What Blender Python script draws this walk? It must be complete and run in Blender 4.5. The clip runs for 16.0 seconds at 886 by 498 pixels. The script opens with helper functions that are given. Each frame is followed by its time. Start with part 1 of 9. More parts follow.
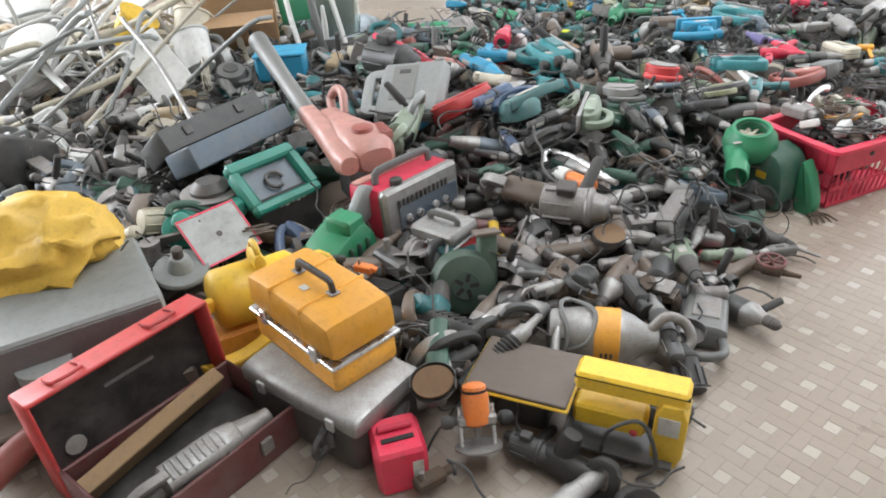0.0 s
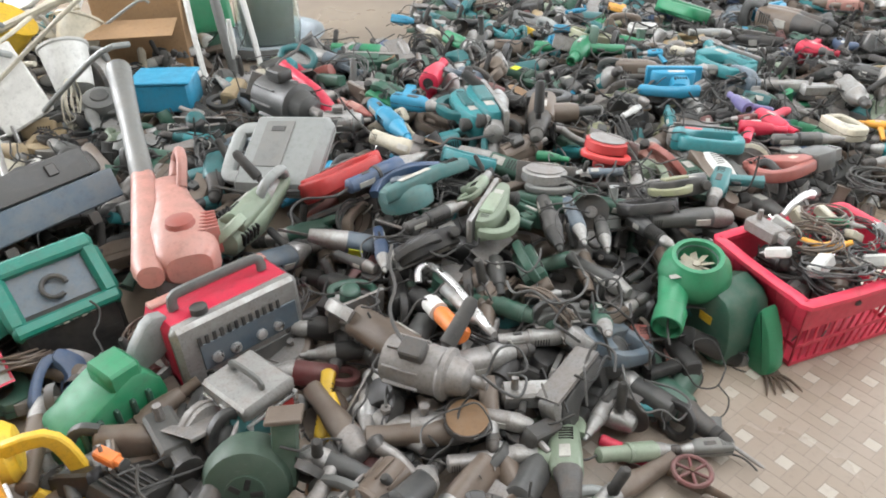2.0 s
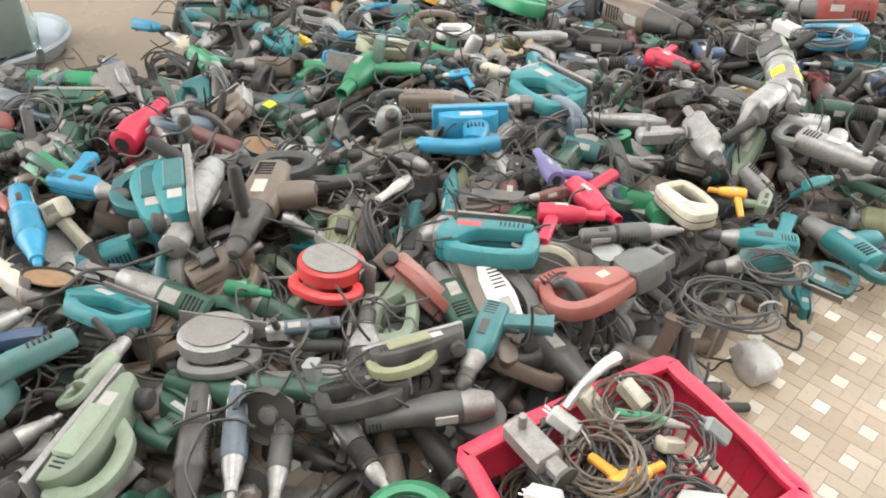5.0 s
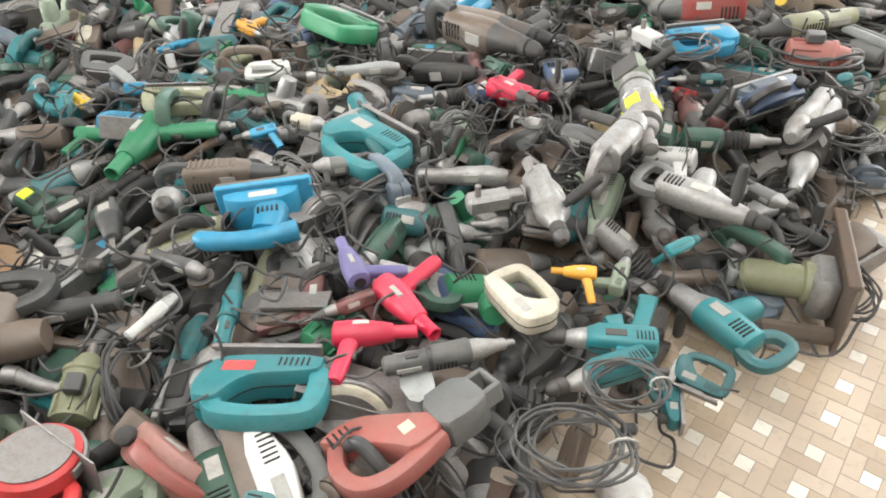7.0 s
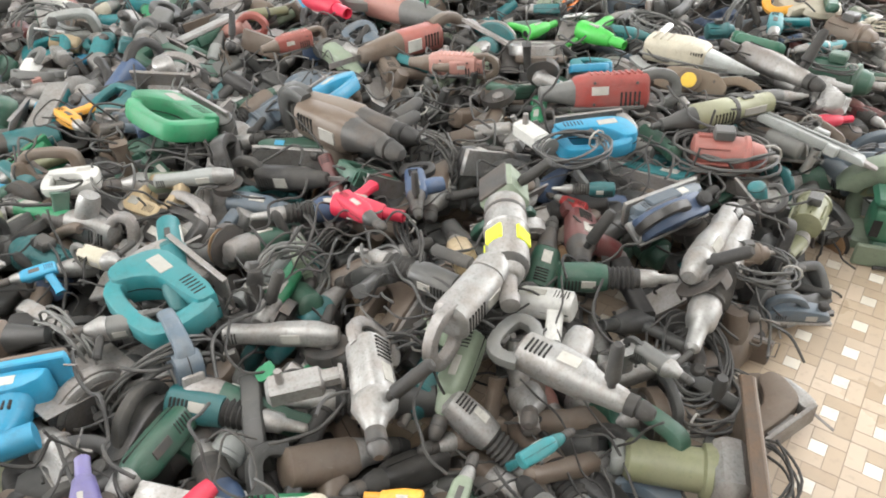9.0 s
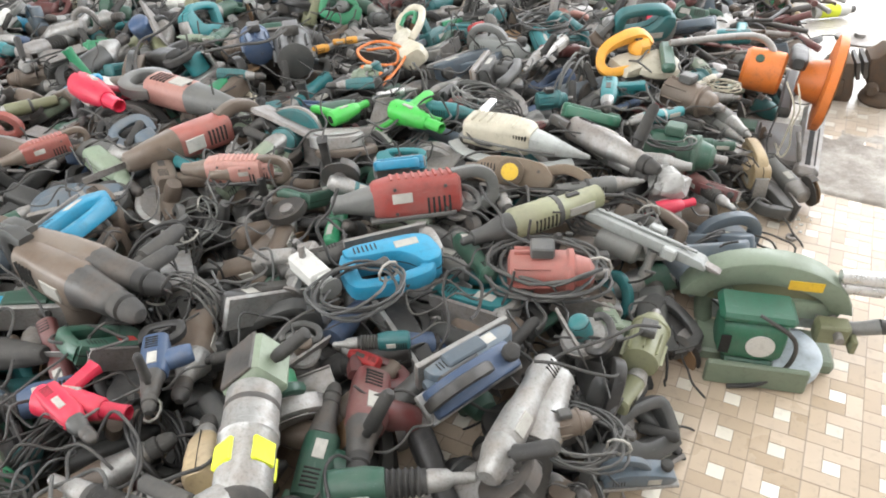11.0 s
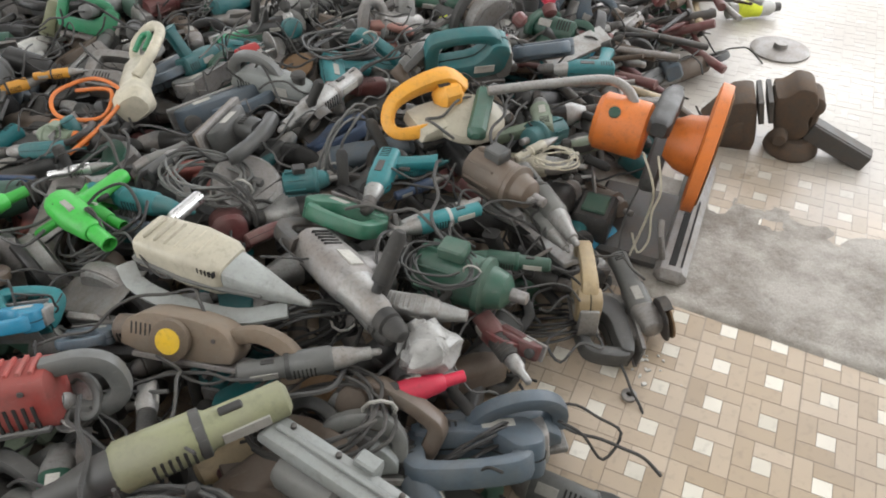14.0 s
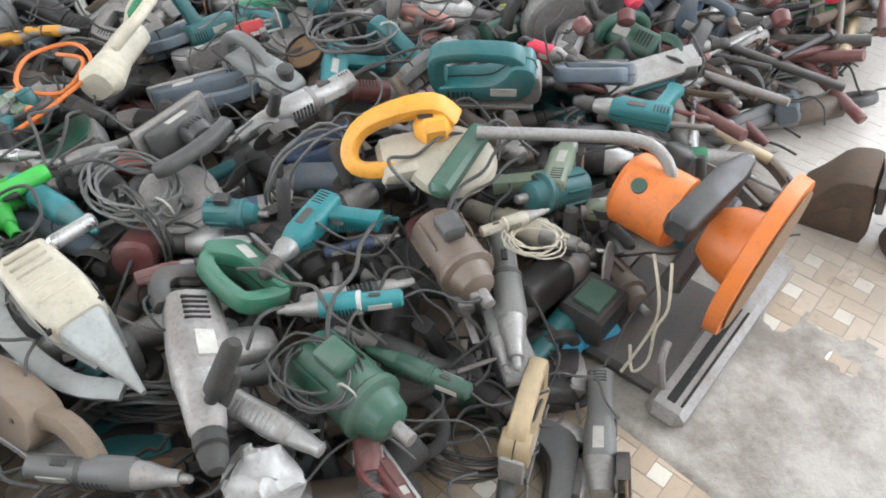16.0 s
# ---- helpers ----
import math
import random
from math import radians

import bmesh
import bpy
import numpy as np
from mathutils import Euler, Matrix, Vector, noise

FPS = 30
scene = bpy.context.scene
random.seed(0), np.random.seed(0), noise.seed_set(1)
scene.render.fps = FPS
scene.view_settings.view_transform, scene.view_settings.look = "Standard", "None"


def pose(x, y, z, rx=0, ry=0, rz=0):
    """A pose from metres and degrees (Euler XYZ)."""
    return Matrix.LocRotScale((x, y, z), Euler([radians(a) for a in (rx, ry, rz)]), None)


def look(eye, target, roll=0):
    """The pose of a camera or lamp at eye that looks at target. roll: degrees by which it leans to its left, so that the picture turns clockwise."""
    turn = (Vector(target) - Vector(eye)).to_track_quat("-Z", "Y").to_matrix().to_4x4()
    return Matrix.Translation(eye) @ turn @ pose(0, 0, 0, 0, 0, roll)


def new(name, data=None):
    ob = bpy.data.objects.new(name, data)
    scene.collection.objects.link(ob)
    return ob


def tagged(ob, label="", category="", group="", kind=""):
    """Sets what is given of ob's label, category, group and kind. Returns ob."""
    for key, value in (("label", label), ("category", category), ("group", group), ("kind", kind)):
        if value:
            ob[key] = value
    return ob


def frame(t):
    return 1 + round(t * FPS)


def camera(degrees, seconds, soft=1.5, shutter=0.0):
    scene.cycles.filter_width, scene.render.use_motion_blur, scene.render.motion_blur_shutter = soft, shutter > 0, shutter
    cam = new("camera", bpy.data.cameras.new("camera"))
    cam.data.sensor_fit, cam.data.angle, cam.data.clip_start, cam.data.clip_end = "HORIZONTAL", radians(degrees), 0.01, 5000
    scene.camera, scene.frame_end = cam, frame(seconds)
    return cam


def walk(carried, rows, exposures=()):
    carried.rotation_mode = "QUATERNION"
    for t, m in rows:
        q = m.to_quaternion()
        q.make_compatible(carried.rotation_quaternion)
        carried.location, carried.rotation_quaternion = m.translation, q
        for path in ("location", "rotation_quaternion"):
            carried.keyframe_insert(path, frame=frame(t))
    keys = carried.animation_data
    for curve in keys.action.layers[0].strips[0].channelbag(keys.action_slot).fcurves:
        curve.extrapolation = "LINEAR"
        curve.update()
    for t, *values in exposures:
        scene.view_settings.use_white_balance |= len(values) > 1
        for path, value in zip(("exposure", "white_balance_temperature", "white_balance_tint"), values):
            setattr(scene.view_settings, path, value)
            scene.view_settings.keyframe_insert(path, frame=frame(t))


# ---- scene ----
cam = camera(63.6, 16.0, soft=1.9)
METRES, EYE, TILT, LEAN, TURN = 6.6825, 1.5758, 0.0, 0.0, 0.0
ROWS = [
    (0.0, 0.0, 0.0, 0.0, -1.98, -31.56, 3.22),
    (0.5, 0.0197, 0.0424, -0.0023, -1.25, -33.19, 2.71),
    (1.0, 0.0361, 0.082, -0.001, -2.56, -34.46, 3.23),
    (1.5, 0.0602, 0.1129, -0.0007, 0.11, -35.33, 3.96),
    (2.0, 0.0925, 0.1405, 0.0089, 1.48, -33.72, 1.01),
    (2.5, 0.1073, 0.1656, 0.0081, -1.21, -34.59, 1.23),
    (3.0, 0.117, 0.2098, 0.0065, -2.95, -34.49, 0.46),
    (3.5, 0.1263, 0.2369, 0.0046, -7.52, -37.21, 1.5),
    (4.0, 0.1545, 0.264, 0.0024, -3.32, -37.86, 2.68),
    (4.5, 0.1848, 0.2897, 0.0015, -3.27, -38.16, 1.55),
    (7.0, 0.2767, 0.393, -0.004, -11.92, -40.3, 2.8),
    (7.5, 0.2967, 0.4067, -0.0073, -12.79, -40.98, 1.84),
    (8.0, 0.3113, 0.426, -0.0087, -13.55, -39.64, 1.63),
    (10.5, 0.4084, 0.5125, -0.0034, -20.09, -38.33, 2.94),
    (11.0, 0.4263, 0.5269, -0.0068, -23.3, -37.62, 1.94),
    (11.5, 0.4483, 0.5536, -0.0079, -25.23, -38.79, 0.94),
    (12.0, 0.4674, 0.5705, -0.008, -30.3, -39.34, 1.98),
    (12.5, 0.4971, 0.5809, -0.0096, -28.54, -39.93, 3.49),
    (13.0, 0.5357, 0.588, -0.01, -25.5, -40.26, 2.24),
    (13.5, 0.5589, 0.5976, -0.0138, -27.57, -40.91, 2.0),
    (14.0, 0.5794, 0.6174, -0.0204, -24.91, -42.23, 0.84),
    (14.5, 0.6023, 0.6431, -0.0242, -21.99, -46.35, 1.07),
    (15.0, 0.619, 0.6555, -0.0268, -19.39, -48.3, 1.93),
    (15.5, 0.6497, 0.6611, -0.0251, -9.85, -48.22, 1.77),
    (16.0, 0.6752, 0.6676, -0.025, -8.2, -47.55, 2.5),
]
walk(cam, [(t, pose(0, 0, EYE, TILT, LEAN, TURN) @ pose(METRES * x, METRES * y, METRES * z, 90 + pitch, roll, yaw)) for t, x, y, z, yaw, pitch, roll in ROWS],
     exposures=[(0.0, -0.16, 6100, 10), (3.5, 0.12, 6400, 10), (7.5, 0.03, 6520, 10), (10.5, 0.12, 6400, 10), (11.0, 0.04, 6350, 10), (12.0, -0.42, 6400, 10), (12.5, -0.52, 6420, 10), (13.5, -0.66, 6400, 10), (14.0, -0.66, 6380, 10), (14.5, -0.56, 6420, 10), (15.5, -0.32, 6200, 10), (16.0, -0.16, 6050, 10)])

# ---- world and daylight ----
SKY_STRENGTH, LAMP_WATTS = 0.12, 1.0
world = bpy.data.worlds.new("sky")
scene.world = world
world.use_nodes = True
wn = world.node_tree
sky = wn.nodes.new("ShaderNodeTexSky")
sky.sky_type, sky.sun_disc = "NISHITA", False
sky.sun_elevation, sky.sun_rotation = radians(48), radians(60)
wn.links.new(sky.outputs[0], wn.nodes["Background"].inputs[0])
wn.nodes["Background"].inputs[1].default_value = SKY_STRENGTH


def area_lamp(name, eye, target, wide, high, watts, colour=(1.0, 0.985, 0.97)):
    """Daylight that falls in through one opening; also used for the added overhead fill."""
    data = bpy.data.lights.new(name, "AREA")
    data.shape, data.size, data.size_y, data.energy, data.color = "RECTANGLE", wide, high, watts, colour
    lamp = new(name, data)
    lamp.matrix_world = look(eye, target)
    return lamp


# hall: x -6 to 9.2, y -4 to 13, openings with daylight on three sides
X0, X1, Y0, Y1, HIGH = -6.0, 9.2, -4.0, 13.0, 4.4
area_lamp("daylight_east", (X1 - 0.05, 7.0, 2.3), (X1 - 6, 7.0, 0.6), 9.0, 3.2, 640 * LAMP_WATTS)
area_lamp("daylight_north", (4.5, Y1 - 0.05, 2.3), (4.5, Y1 - 6, 0.6), 8.0, 3.2, 260 * LAMP_WATTS)
area_lamp("daylight_west", (X0 + 0.05, 5.5, 2.3), (X0 + 6, 5.5, 0.4), 6.0, 3.2, 900 * LAMP_WATTS)
# two added fill lamps under the ceiling, which is closed above them
area_lamp("rooflight_a", (1.5, 3.0, HIGH - 0.03), (1.5, 3.0, 0), 2.2, 7.0, 300 * LAMP_WATTS)
area_lamp("rooflight_b", (6.0, 5.0, HIGH - 0.03), (6.0, 5.0, 0), 2.2, 9.0, 90 * LAMP_WATTS)


# ---- materials ----
def nodes_of(name):
    m = bpy.data.materials.new(name)
    m.use_nodes = True
    return m, m.node_tree, m.node_tree.nodes["Principled BSDF"]


def link(nt, a, b):
    nt.links.new(a, b)


def noise_node(nt, scale, detail=5, rough=0.6, coords="Object", stretch=None):
    tc = nt.nodes.new("ShaderNodeTexCoord")
    n = nt.nodes.new("ShaderNodeTexNoise")
    n.inputs["Scale"].default_value, n.inputs["Detail"].default_value, n.inputs["Roughness"].default_value = scale, detail, rough
    src = tc.outputs[coords]
    info = nt.nodes.new("ShaderNodeObjectInfo")
    add = nt.nodes.new("ShaderNodeVectorMath")
    add.operation = "MULTIPLY_ADD"
    link(nt, info.outputs["Random"], add.inputs[0])
    add.inputs[1].default_value = (37.0, 19.0, 53.0)
    link(nt, src, add.inputs[2])
    out = add.outputs[0]
    if stretch:
        mp = nt.nodes.new("ShaderNodeMapping")
        mp.inputs["Scale"].default_value = stretch
        link(nt, out, mp.inputs[0])
        out = mp.outputs[0]
    link(nt, out, n.inputs["Vector"])
    return n.outputs[0]


def ramp(nt, src, a, b, lo=0.0, hi=1.0):
    r = nt.nodes.new("ShaderNodeMapRange")
    r.inputs[1].default_value, r.inputs[2].default_value, r.inputs[3].default_value, r.inputs[4].default_value = a, b, lo, hi
    link(nt, src, r.inputs[0])
    return r.outputs[0]


def mix(nt, fac, a, b, kind="MIX"):
    m = nt.nodes.new("ShaderNodeMix")
    m.data_type, m.blend_type = "RGBA", kind
    for value, sock in ((fac, m.inputs[0]), (a, m.inputs[6]), (b, m.inputs[7])):
        if hasattr(value, "links"):
            link(nt, value, sock)
        else:
            sock.default_value = value if not isinstance(value, tuple) else (*value, 1.0)
    return m.outputs[2]


def bump(nt, bsdf, height, strength, dist=0.002):
    b = nt.nodes.new("ShaderNodeBump")
    b.inputs["Strength"].default_value, b.inputs["Distance"].default_value = strength, dist
    link(nt, height, b.inputs["Height"])
    link(nt, b.outputs[0], bsdf.inputs["Normal"])


DUST = (0.215, 0.20, 0.175)


def plastic(name, rgb, dust=0.5, rough=0.34, metal=0.0):
    """Worn moulded housing: colour, blotches of grey workshop dust, dark grease, fine scuffs."""
    m, nt, b = nodes_of(name)
    info = nt.nodes.new("ShaderNodeObjectInfo")
    big, fine = noise_node(nt, 14, 6, 0.65), noise_node(nt, 90, 4, 0.7)
    tone = ramp(nt, info.outputs["Random"], 0, 1, 0.72, 1.18)
    hsv = nt.nodes.new("ShaderNodeHueSaturation")
    hsv.inputs["Color"].default_value = (*rgb, 1)
    link(nt, tone, hsv.inputs["Value"])
    mid = noise_node(nt, 38, 5, 0.75)
    scuff = noise_node(nt, 30, 3, 0.8, stretch=(0.6, 5.0, 5.0))
    worn = mix(nt, ramp(nt, scuff, 0.60, 0.78, 0.0, 0.40), hsv.outputs[0], tuple(0.55 * c + 0.16 for c in rgb))
    soiled = mix(nt, ramp(nt, mid, 0.52, 0.78, 0.0, 0.5), worn, tuple(0.25 * c + 0.012 for c in rgb))
    grease = mix(nt, ramp(nt, fine, 0.56, 0.82, 0.0, 0.3), soiled, (0.02, 0.018, 0.016))
    much = nt.nodes.new("ShaderNodeMath")
    much.operation = "MULTIPLY"
    link(nt, ramp(nt, big, 0.38, 0.72, 0.04, dust), much.inputs[0])
    link(nt, ramp(nt, info.outputs["Random"], 0, 1, 0.45, 1.25), much.inputs[1])
    link(nt, mix(nt, much.outputs[0], grease, DUST), b.inputs["Base Color"])
    link(nt, ramp(nt, big, 0.35, 0.75, rough, min(1, rough + 0.4)), b.inputs["Roughness"])
    b.inputs["Metallic"].default_value = metal
    bump(nt, b, mid, 0.35, 0.0016)
    return m


def bare_metal(name, rgb, rough=0.38, rust=0.25, metal=0.9):
    """Cast or turned metal with dull patches and brown dirt."""
    m, nt, b = nodes_of(name)
    big, fine = noise_node(nt, 18, 6, 0.7), noise_node(nt, 130, 4, 0.7)
    col = mix(nt, ramp(nt, big, 0.42, 0.75, 0, rust), rgb, (0.16, 0.10, 0.06))
    link(nt, mix(nt, ramp(nt, fine, 0.5, 0.8, 0, 0.5), col, (0.05, 0.045, 0.04)), b.inputs["Base Color"])
    link(nt, ramp(nt, big, 0.4, 0.75, metal, metal * 0.35), b.inputs["Metallic"])
    link(nt, ramp(nt, big, 0.3, 0.75, rough, rough + 0.35), b.inputs["Roughness"])
    bump(nt, b, fine, 0.35, 0.0012)
    return m


COLOURS = {
    "teal": (0.012, 0.185, 0.205), "deep_teal": (0.010, 0.13, 0.14), "green": (0.014, 0.21, 0.09), "lime": (0.04, 0.42, 0.05),
    "dark_green": (0.018, 0.085, 0.055), "grey": (0.14, 0.145, 0.14), "light_grey": (0.31, 0.33, 0.32), "dark_grey": (0.055, 0.057, 0.057),
    "black": (0.020, 0.020, 0.021), "red": (0.50, 0.030, 0.030), "crimson": (0.62, 0.015, 0.06), "faded_red": (0.36, 0.10, 0.08),
    "pink": (0.48, 0.23, 0.19), "sky_blue": (0.015, 0.26, 0.44), "navy": (0.035, 0.075, 0.16), "purple": (0.13, 0.115, 0.29),
    "orange": (0.72, 0.19, 0.025), "amber": (0.78, 0.36, 0.03), "yellow": (0.72, 0.46, 0.02), "cream": (0.54, 0.50, 0.39),
    "white": (0.60, 0.60, 0.57), "brown": (0.13, 0.095, 0.07), "sage": (0.22, 0.28, 0.20), "olive": (0.24, 0.25, 0.14),
    "maroon": (0.13, 0.03, 0.03), "slate": (0.085, 0.12, 0.155), "sea_green": (0.012, 0.27, 0.20), "tan": (0.47, 0.36, 0.21),
}
MATS = {}
for cname, crgb in COLOURS.items():
    clean = cname in ("crimson", "lime", "sky_blue", "amber", "orange", "yellow", "white", "teal", "green", "red")
    MATS[cname] = plastic(cname + "_housing", crgb, 0.22 if clean else 0.34 if cname in ("black", "dark_grey", "dark_green", "deep_teal", "navy") else 0.46)
MATS["silver"] = bare_metal("cast_aluminium", (0.36, 0.36, 0.35), 0.38, 0.5, 0.75)
MATS["chrome"] = bare_metal("chromed_steel", (0.70, 0.70, 0.70), 0.16, 0.10, 1.0)
MATS["steel"] = bare_metal("dull_steel", (0.30, 0.29, 0.28), 0.45, 0.45, 0.8)
MATS["dark_steel"] = bare_metal("blackened_steel", (0.10, 0.098, 0.095), 0.45, 0.35, 0.7)
MATS["rust"] = bare_metal("rusted_iron", (0.105, 0.080, 0.062), 0.75, 0.8, 0.3)
MATS["rubber"] = plastic("dusty_rubber", (0.026, 0.026, 0.026), 0.32, 0.62)
MATS["cable"] = plastic("rubber_cable", (0.036, 0.036, 0.036), 0.34, 0.55)
# near-black for solid inlays: shade inside vents, slots, seams and mouths as colour
MATS["hole"] = plastic("painted_gap_shade", (0.008, 0.008, 0.008), 0.1, 0.8)
MATS["abrasive"] = plastic("worn_grinding_disc", (0.22, 0.13, 0.065), 0.3, 0.95)
MATS["wood"] = plastic("sawn_timber", (0.34, 0.22, 0.11), 0.3, 0.8)
MATS["card"] = plastic("brown_cardboard", (0.36, 0.22, 0.11), 0.2, 0.9)
MATS["paper"] = plastic("soiled_sticker", (0.46, 0.45, 0.41), 0.5, 0.55)
MATS["neon"] = plastic("yellow_sticker", (0.72, 0.80, 0.03), 0.15, 0.55)
MATS["bag"] = plastic("clear_bag", (0.36, 0.36, 0.35), 0.3, 0.15)


# ---- mesh building ----
class Geo:
    """Vertices and faces of one part; the tool's length runs along x, z is up."""

    def __init__(self):
        self.v, self.f = [], []

    def ring_skin(self, rings, closed=False, cap=True):
        base, n = len(self.v), len(rings[0])
        for r in rings:
            self.v.extend(tuple(p) for p in r)
        k = len(rings)
        for i in range(k if closed else k - 1):
            a, b = base + i * n, base + ((i + 1) % k) * n
            for j in range(n):
                self.f.append((a + j, a + (j + 1) % n, b + (j + 1) % n, b + j))
        if cap and not closed:
            self.f.append(tuple(base + j for j in range(n))[::-1])
            self.f.append(tuple(base + (k - 1) * n + j for j in range(n)))
        return self

    def loft(self, secs, n=14):
        """Sections along x: (x, middle y, middle z, half y, half z, squareness)."""
        rings = []
        for x, cy, cz, hy, hz, p in secs:
            ring = []
            for j in range(n):
                a = 2 * math.pi * (j + 0.5) / n
                c, s = math.cos(a), math.sin(a)
                ring.append((x, cy + hy * math.copysign(abs(c) ** (2 / p), c), cz + hz * math.copysign(abs(s) ** (2 / p), s)))
            rings.append(ring)
        return self.ring_skin(rings)

    def pill(self, x0, x1, cz, hy, hz, p=3.0, cy=0.0, taper=1.0, n=14, r=None):
        """A straight body with rounded ends."""
        r = min(hy, hz, (x1 - x0) / 2) * 0.45 if r is None else r
        t = taper
        return self.loft([(x0, cy, cz, hy - r, hz - r, p), (x0 + 0.35 * r, cy, cz, hy - 0.3 * r, hz - 0.3 * r, p), (x0 + r, cy, cz, hy, hz, p),
                          (x1 - r, cy, cz, hy * t, hz * t, p), (x1 - 0.35 * r, cy, cz, hy * t - 0.3 * r, hz * t - 0.3 * r, p), (x1, cy, cz, hy * t - r, hz * t - r, p)], n)

    def box(self, x, y, z, sx, sy, sz, r=0.004):
        """A box with its middle at x, y, z and chamfered edges."""
        r = min(r, sx * 0.45, sy * 0.45, sz * 0.45)
        rings = []
        for dx, inset in ((-sx / 2, r), (-sx / 2 + r, 0), (sx / 2 - r, 0), (sx / 2, r)):
            hy, hz, c = sy / 2 - inset, sz / 2 - inset, r * 0.8
            c = min(c, hy * 0.9, hz * 0.9)
            rings.append([(x + dx, y + a, z + b) for a, b in ((-hy + c, -hz), (hy - c, -hz), (hy, -hz + c), (hy, hz - c), (hy - c, hz), (-hy + c, hz), (-hy, hz - c), (-hy, -hz + c))])
        return self.ring_skin(rings)

    def lathe(self, prof, n=16, axis="x", at=(0, 0, 0)):
        """A turned shape: (place along the axis, radius)."""
        rings = []
        for d, r in prof:
            ring = []
            for j in range(n):
                a = 2 * math.pi * j / n
                c, s = r * math.cos(a), r * math.sin(a)
                p = {"x": (d, c, s), "y": (s, d, c), "z": (c, s, d)}[axis]
                ring.append((p[0] + at[0], p[1] + at[1], p[2] + at[2]))
            rings.append(ring)
        return self.ring_skin(rings)

    def sweep(self, pts, a, b=None, n=8, closed=False, side=None, p=2.0, steps=0):
        """A section of half widths a (sideways) and b swept along points; with steps the points are joined by a smooth curve."""
        b = a if b is None else b
        pts = [Vector(q) for q in pts]
        if steps:
            pts = smooth_line(pts, steps, closed)
        k = len(pts)
        sa = a if isinstance(a, (list, tuple)) else [a] * k
        sb = b if isinstance(b, (list, tuple)) else [b] * k
        if len(sa) != k:
            sa = list(np.interp(np.linspace(0, 1, k), np.linspace(0, 1, len(sa)), sa))
        if len(sb) != k:
            sb = list(np.interp(np.linspace(0, 1, k), np.linspace(0, 1, len(sb)), sb))
        rings, prev = [], None
        for i, q in enumerate(pts):
            t = (pts[(i + 1) % k] - pts[i - 1]) if closed else (pts[min(i + 1, k - 1)] - pts[max(i - 1, 0)])
            t.normalize()
            if side is not None:
                u = Vector(side)
            elif prev is not None:
                u = prev
            else:
                u = Vector((0, 0, 1)) if abs(t.z) < 0.9 else Vector((1, 0, 0))
            u = (u - t * u.dot(t))
            u = u.normalized() if u.length > 1e-6 else t.orthogonal().normalized()
            prev = u
            w = t.cross(u)
            ring = []
            for j in range(n):
                g = 2 * math.pi * (j + 0.5) / n
                c, s = math.cos(g), math.sin(g)
                ring.append(q + u * (sa[i] * math.copysign(abs(c) ** (2 / p), c)) + w * (sb[i] * math.copysign(abs(s) ** (2 / p), s)))
            rings.append(ring)
        return self.ring_skin(rings, closed)

    def prism(self, outline, w, r=0.004, cy=0.0, rounds=1):
        """A side view (x, z), turned counter-clockwise, given the thickness 2w in y, with rounded rims."""
        pts = [Vector((x, 0, z)) for x, z in outline]
        for _ in range(rounds):
            pts = [q for i in range(len(pts)) for q in (pts[i] * 0.8 + pts[(i + 1) % len(pts)] * 0.2, pts[i] * 0.2 + pts[(i + 1) % len(pts)] * 0.8)]
        k = len(pts)
        inn = []
        for i in range(k):
            e = (pts[(i + 1) % k] - pts[i - 1]).normalized()
            inn.append(Vector((-e.z, 0, e.x)))
        rings = []
        for y, ins in ((-w, r), (-w + 0.3 * r, 0.3 * r), (-w + r, 0), (w - r, 0), (w - 0.3 * r, 0.3 * r), (w, r)):
            rings.append([(pts[i].x + inn[i].x * ins, cy + y, pts[i].z + inn[i].z * ins) for i in range(k)])
        return self.ring_skin(rings)

    def moved(self, m):
        self.v = [tuple(m @ Vector(p)) for p in self.v]
        return self

    def add(self, other):
        base = len(self.v)
        self.v.extend(other.v)
        self.f.extend(tuple(i + base for i in f) for f in other.f)
        return self


def smooth_line(pts, steps, closed=False):
    k, out = len(pts), []
    for i in range(k if closed else k - 1):
        p0 = pts[i - 1] if closed or i > 0 else pts[0]
        p1, p2 = pts[i], pts[(i + 1) % k]
        p3 = pts[(i + 2) % k] if closed or i + 2 < k else pts[-1]
        for s in range(steps):
            t = s / steps
            out.append(0.5 * (2 * p1 + (p2 - p0) * t + (2 * p0 - 5 * p1 + 4 * p2 - p3) * t * t + (3 * p1 - p0 - 3 * p2 + p3) * t ** 3))
    if not closed:
        out.append(pts[-1].copy())
    return out


def mesh_of(name, geo, material, sharp=38):
    me = bpy.data.meshes.new(name)
    me.from_pydata(geo.v, [], geo.f)
    me.polygons.foreach_set("use_smooth", [True] * len(me.polygons))
    me.set_sharp_from_angle(angle=radians(sharp))
    me.materials.append(material)
    return me


def part(name, geo, material, parent, label=""):
    """One mesh under a thing or under a part."""
    ob = new(name, mesh_of(name, geo, MATS[material] if isinstance(material, str) else material))
    ob.parent = parent
    return tagged(ob, label)


def solid(name, geo, material, label="", category="", kind="", group=""):
    """A thing of a single mesh."""
    ob = new(name, mesh_of(name, geo, MATS[material] if isinstance(material, str) else material))
    return tagged(ob, label, category, group, kind)


def thing(name, m, label, category, group=""):
    """The empty that holds a thing's parts."""
    ob = new(name)
    ob.empty_display_size = 0.05
    ob.matrix_world = m
    return tagged(ob, label, category, group)


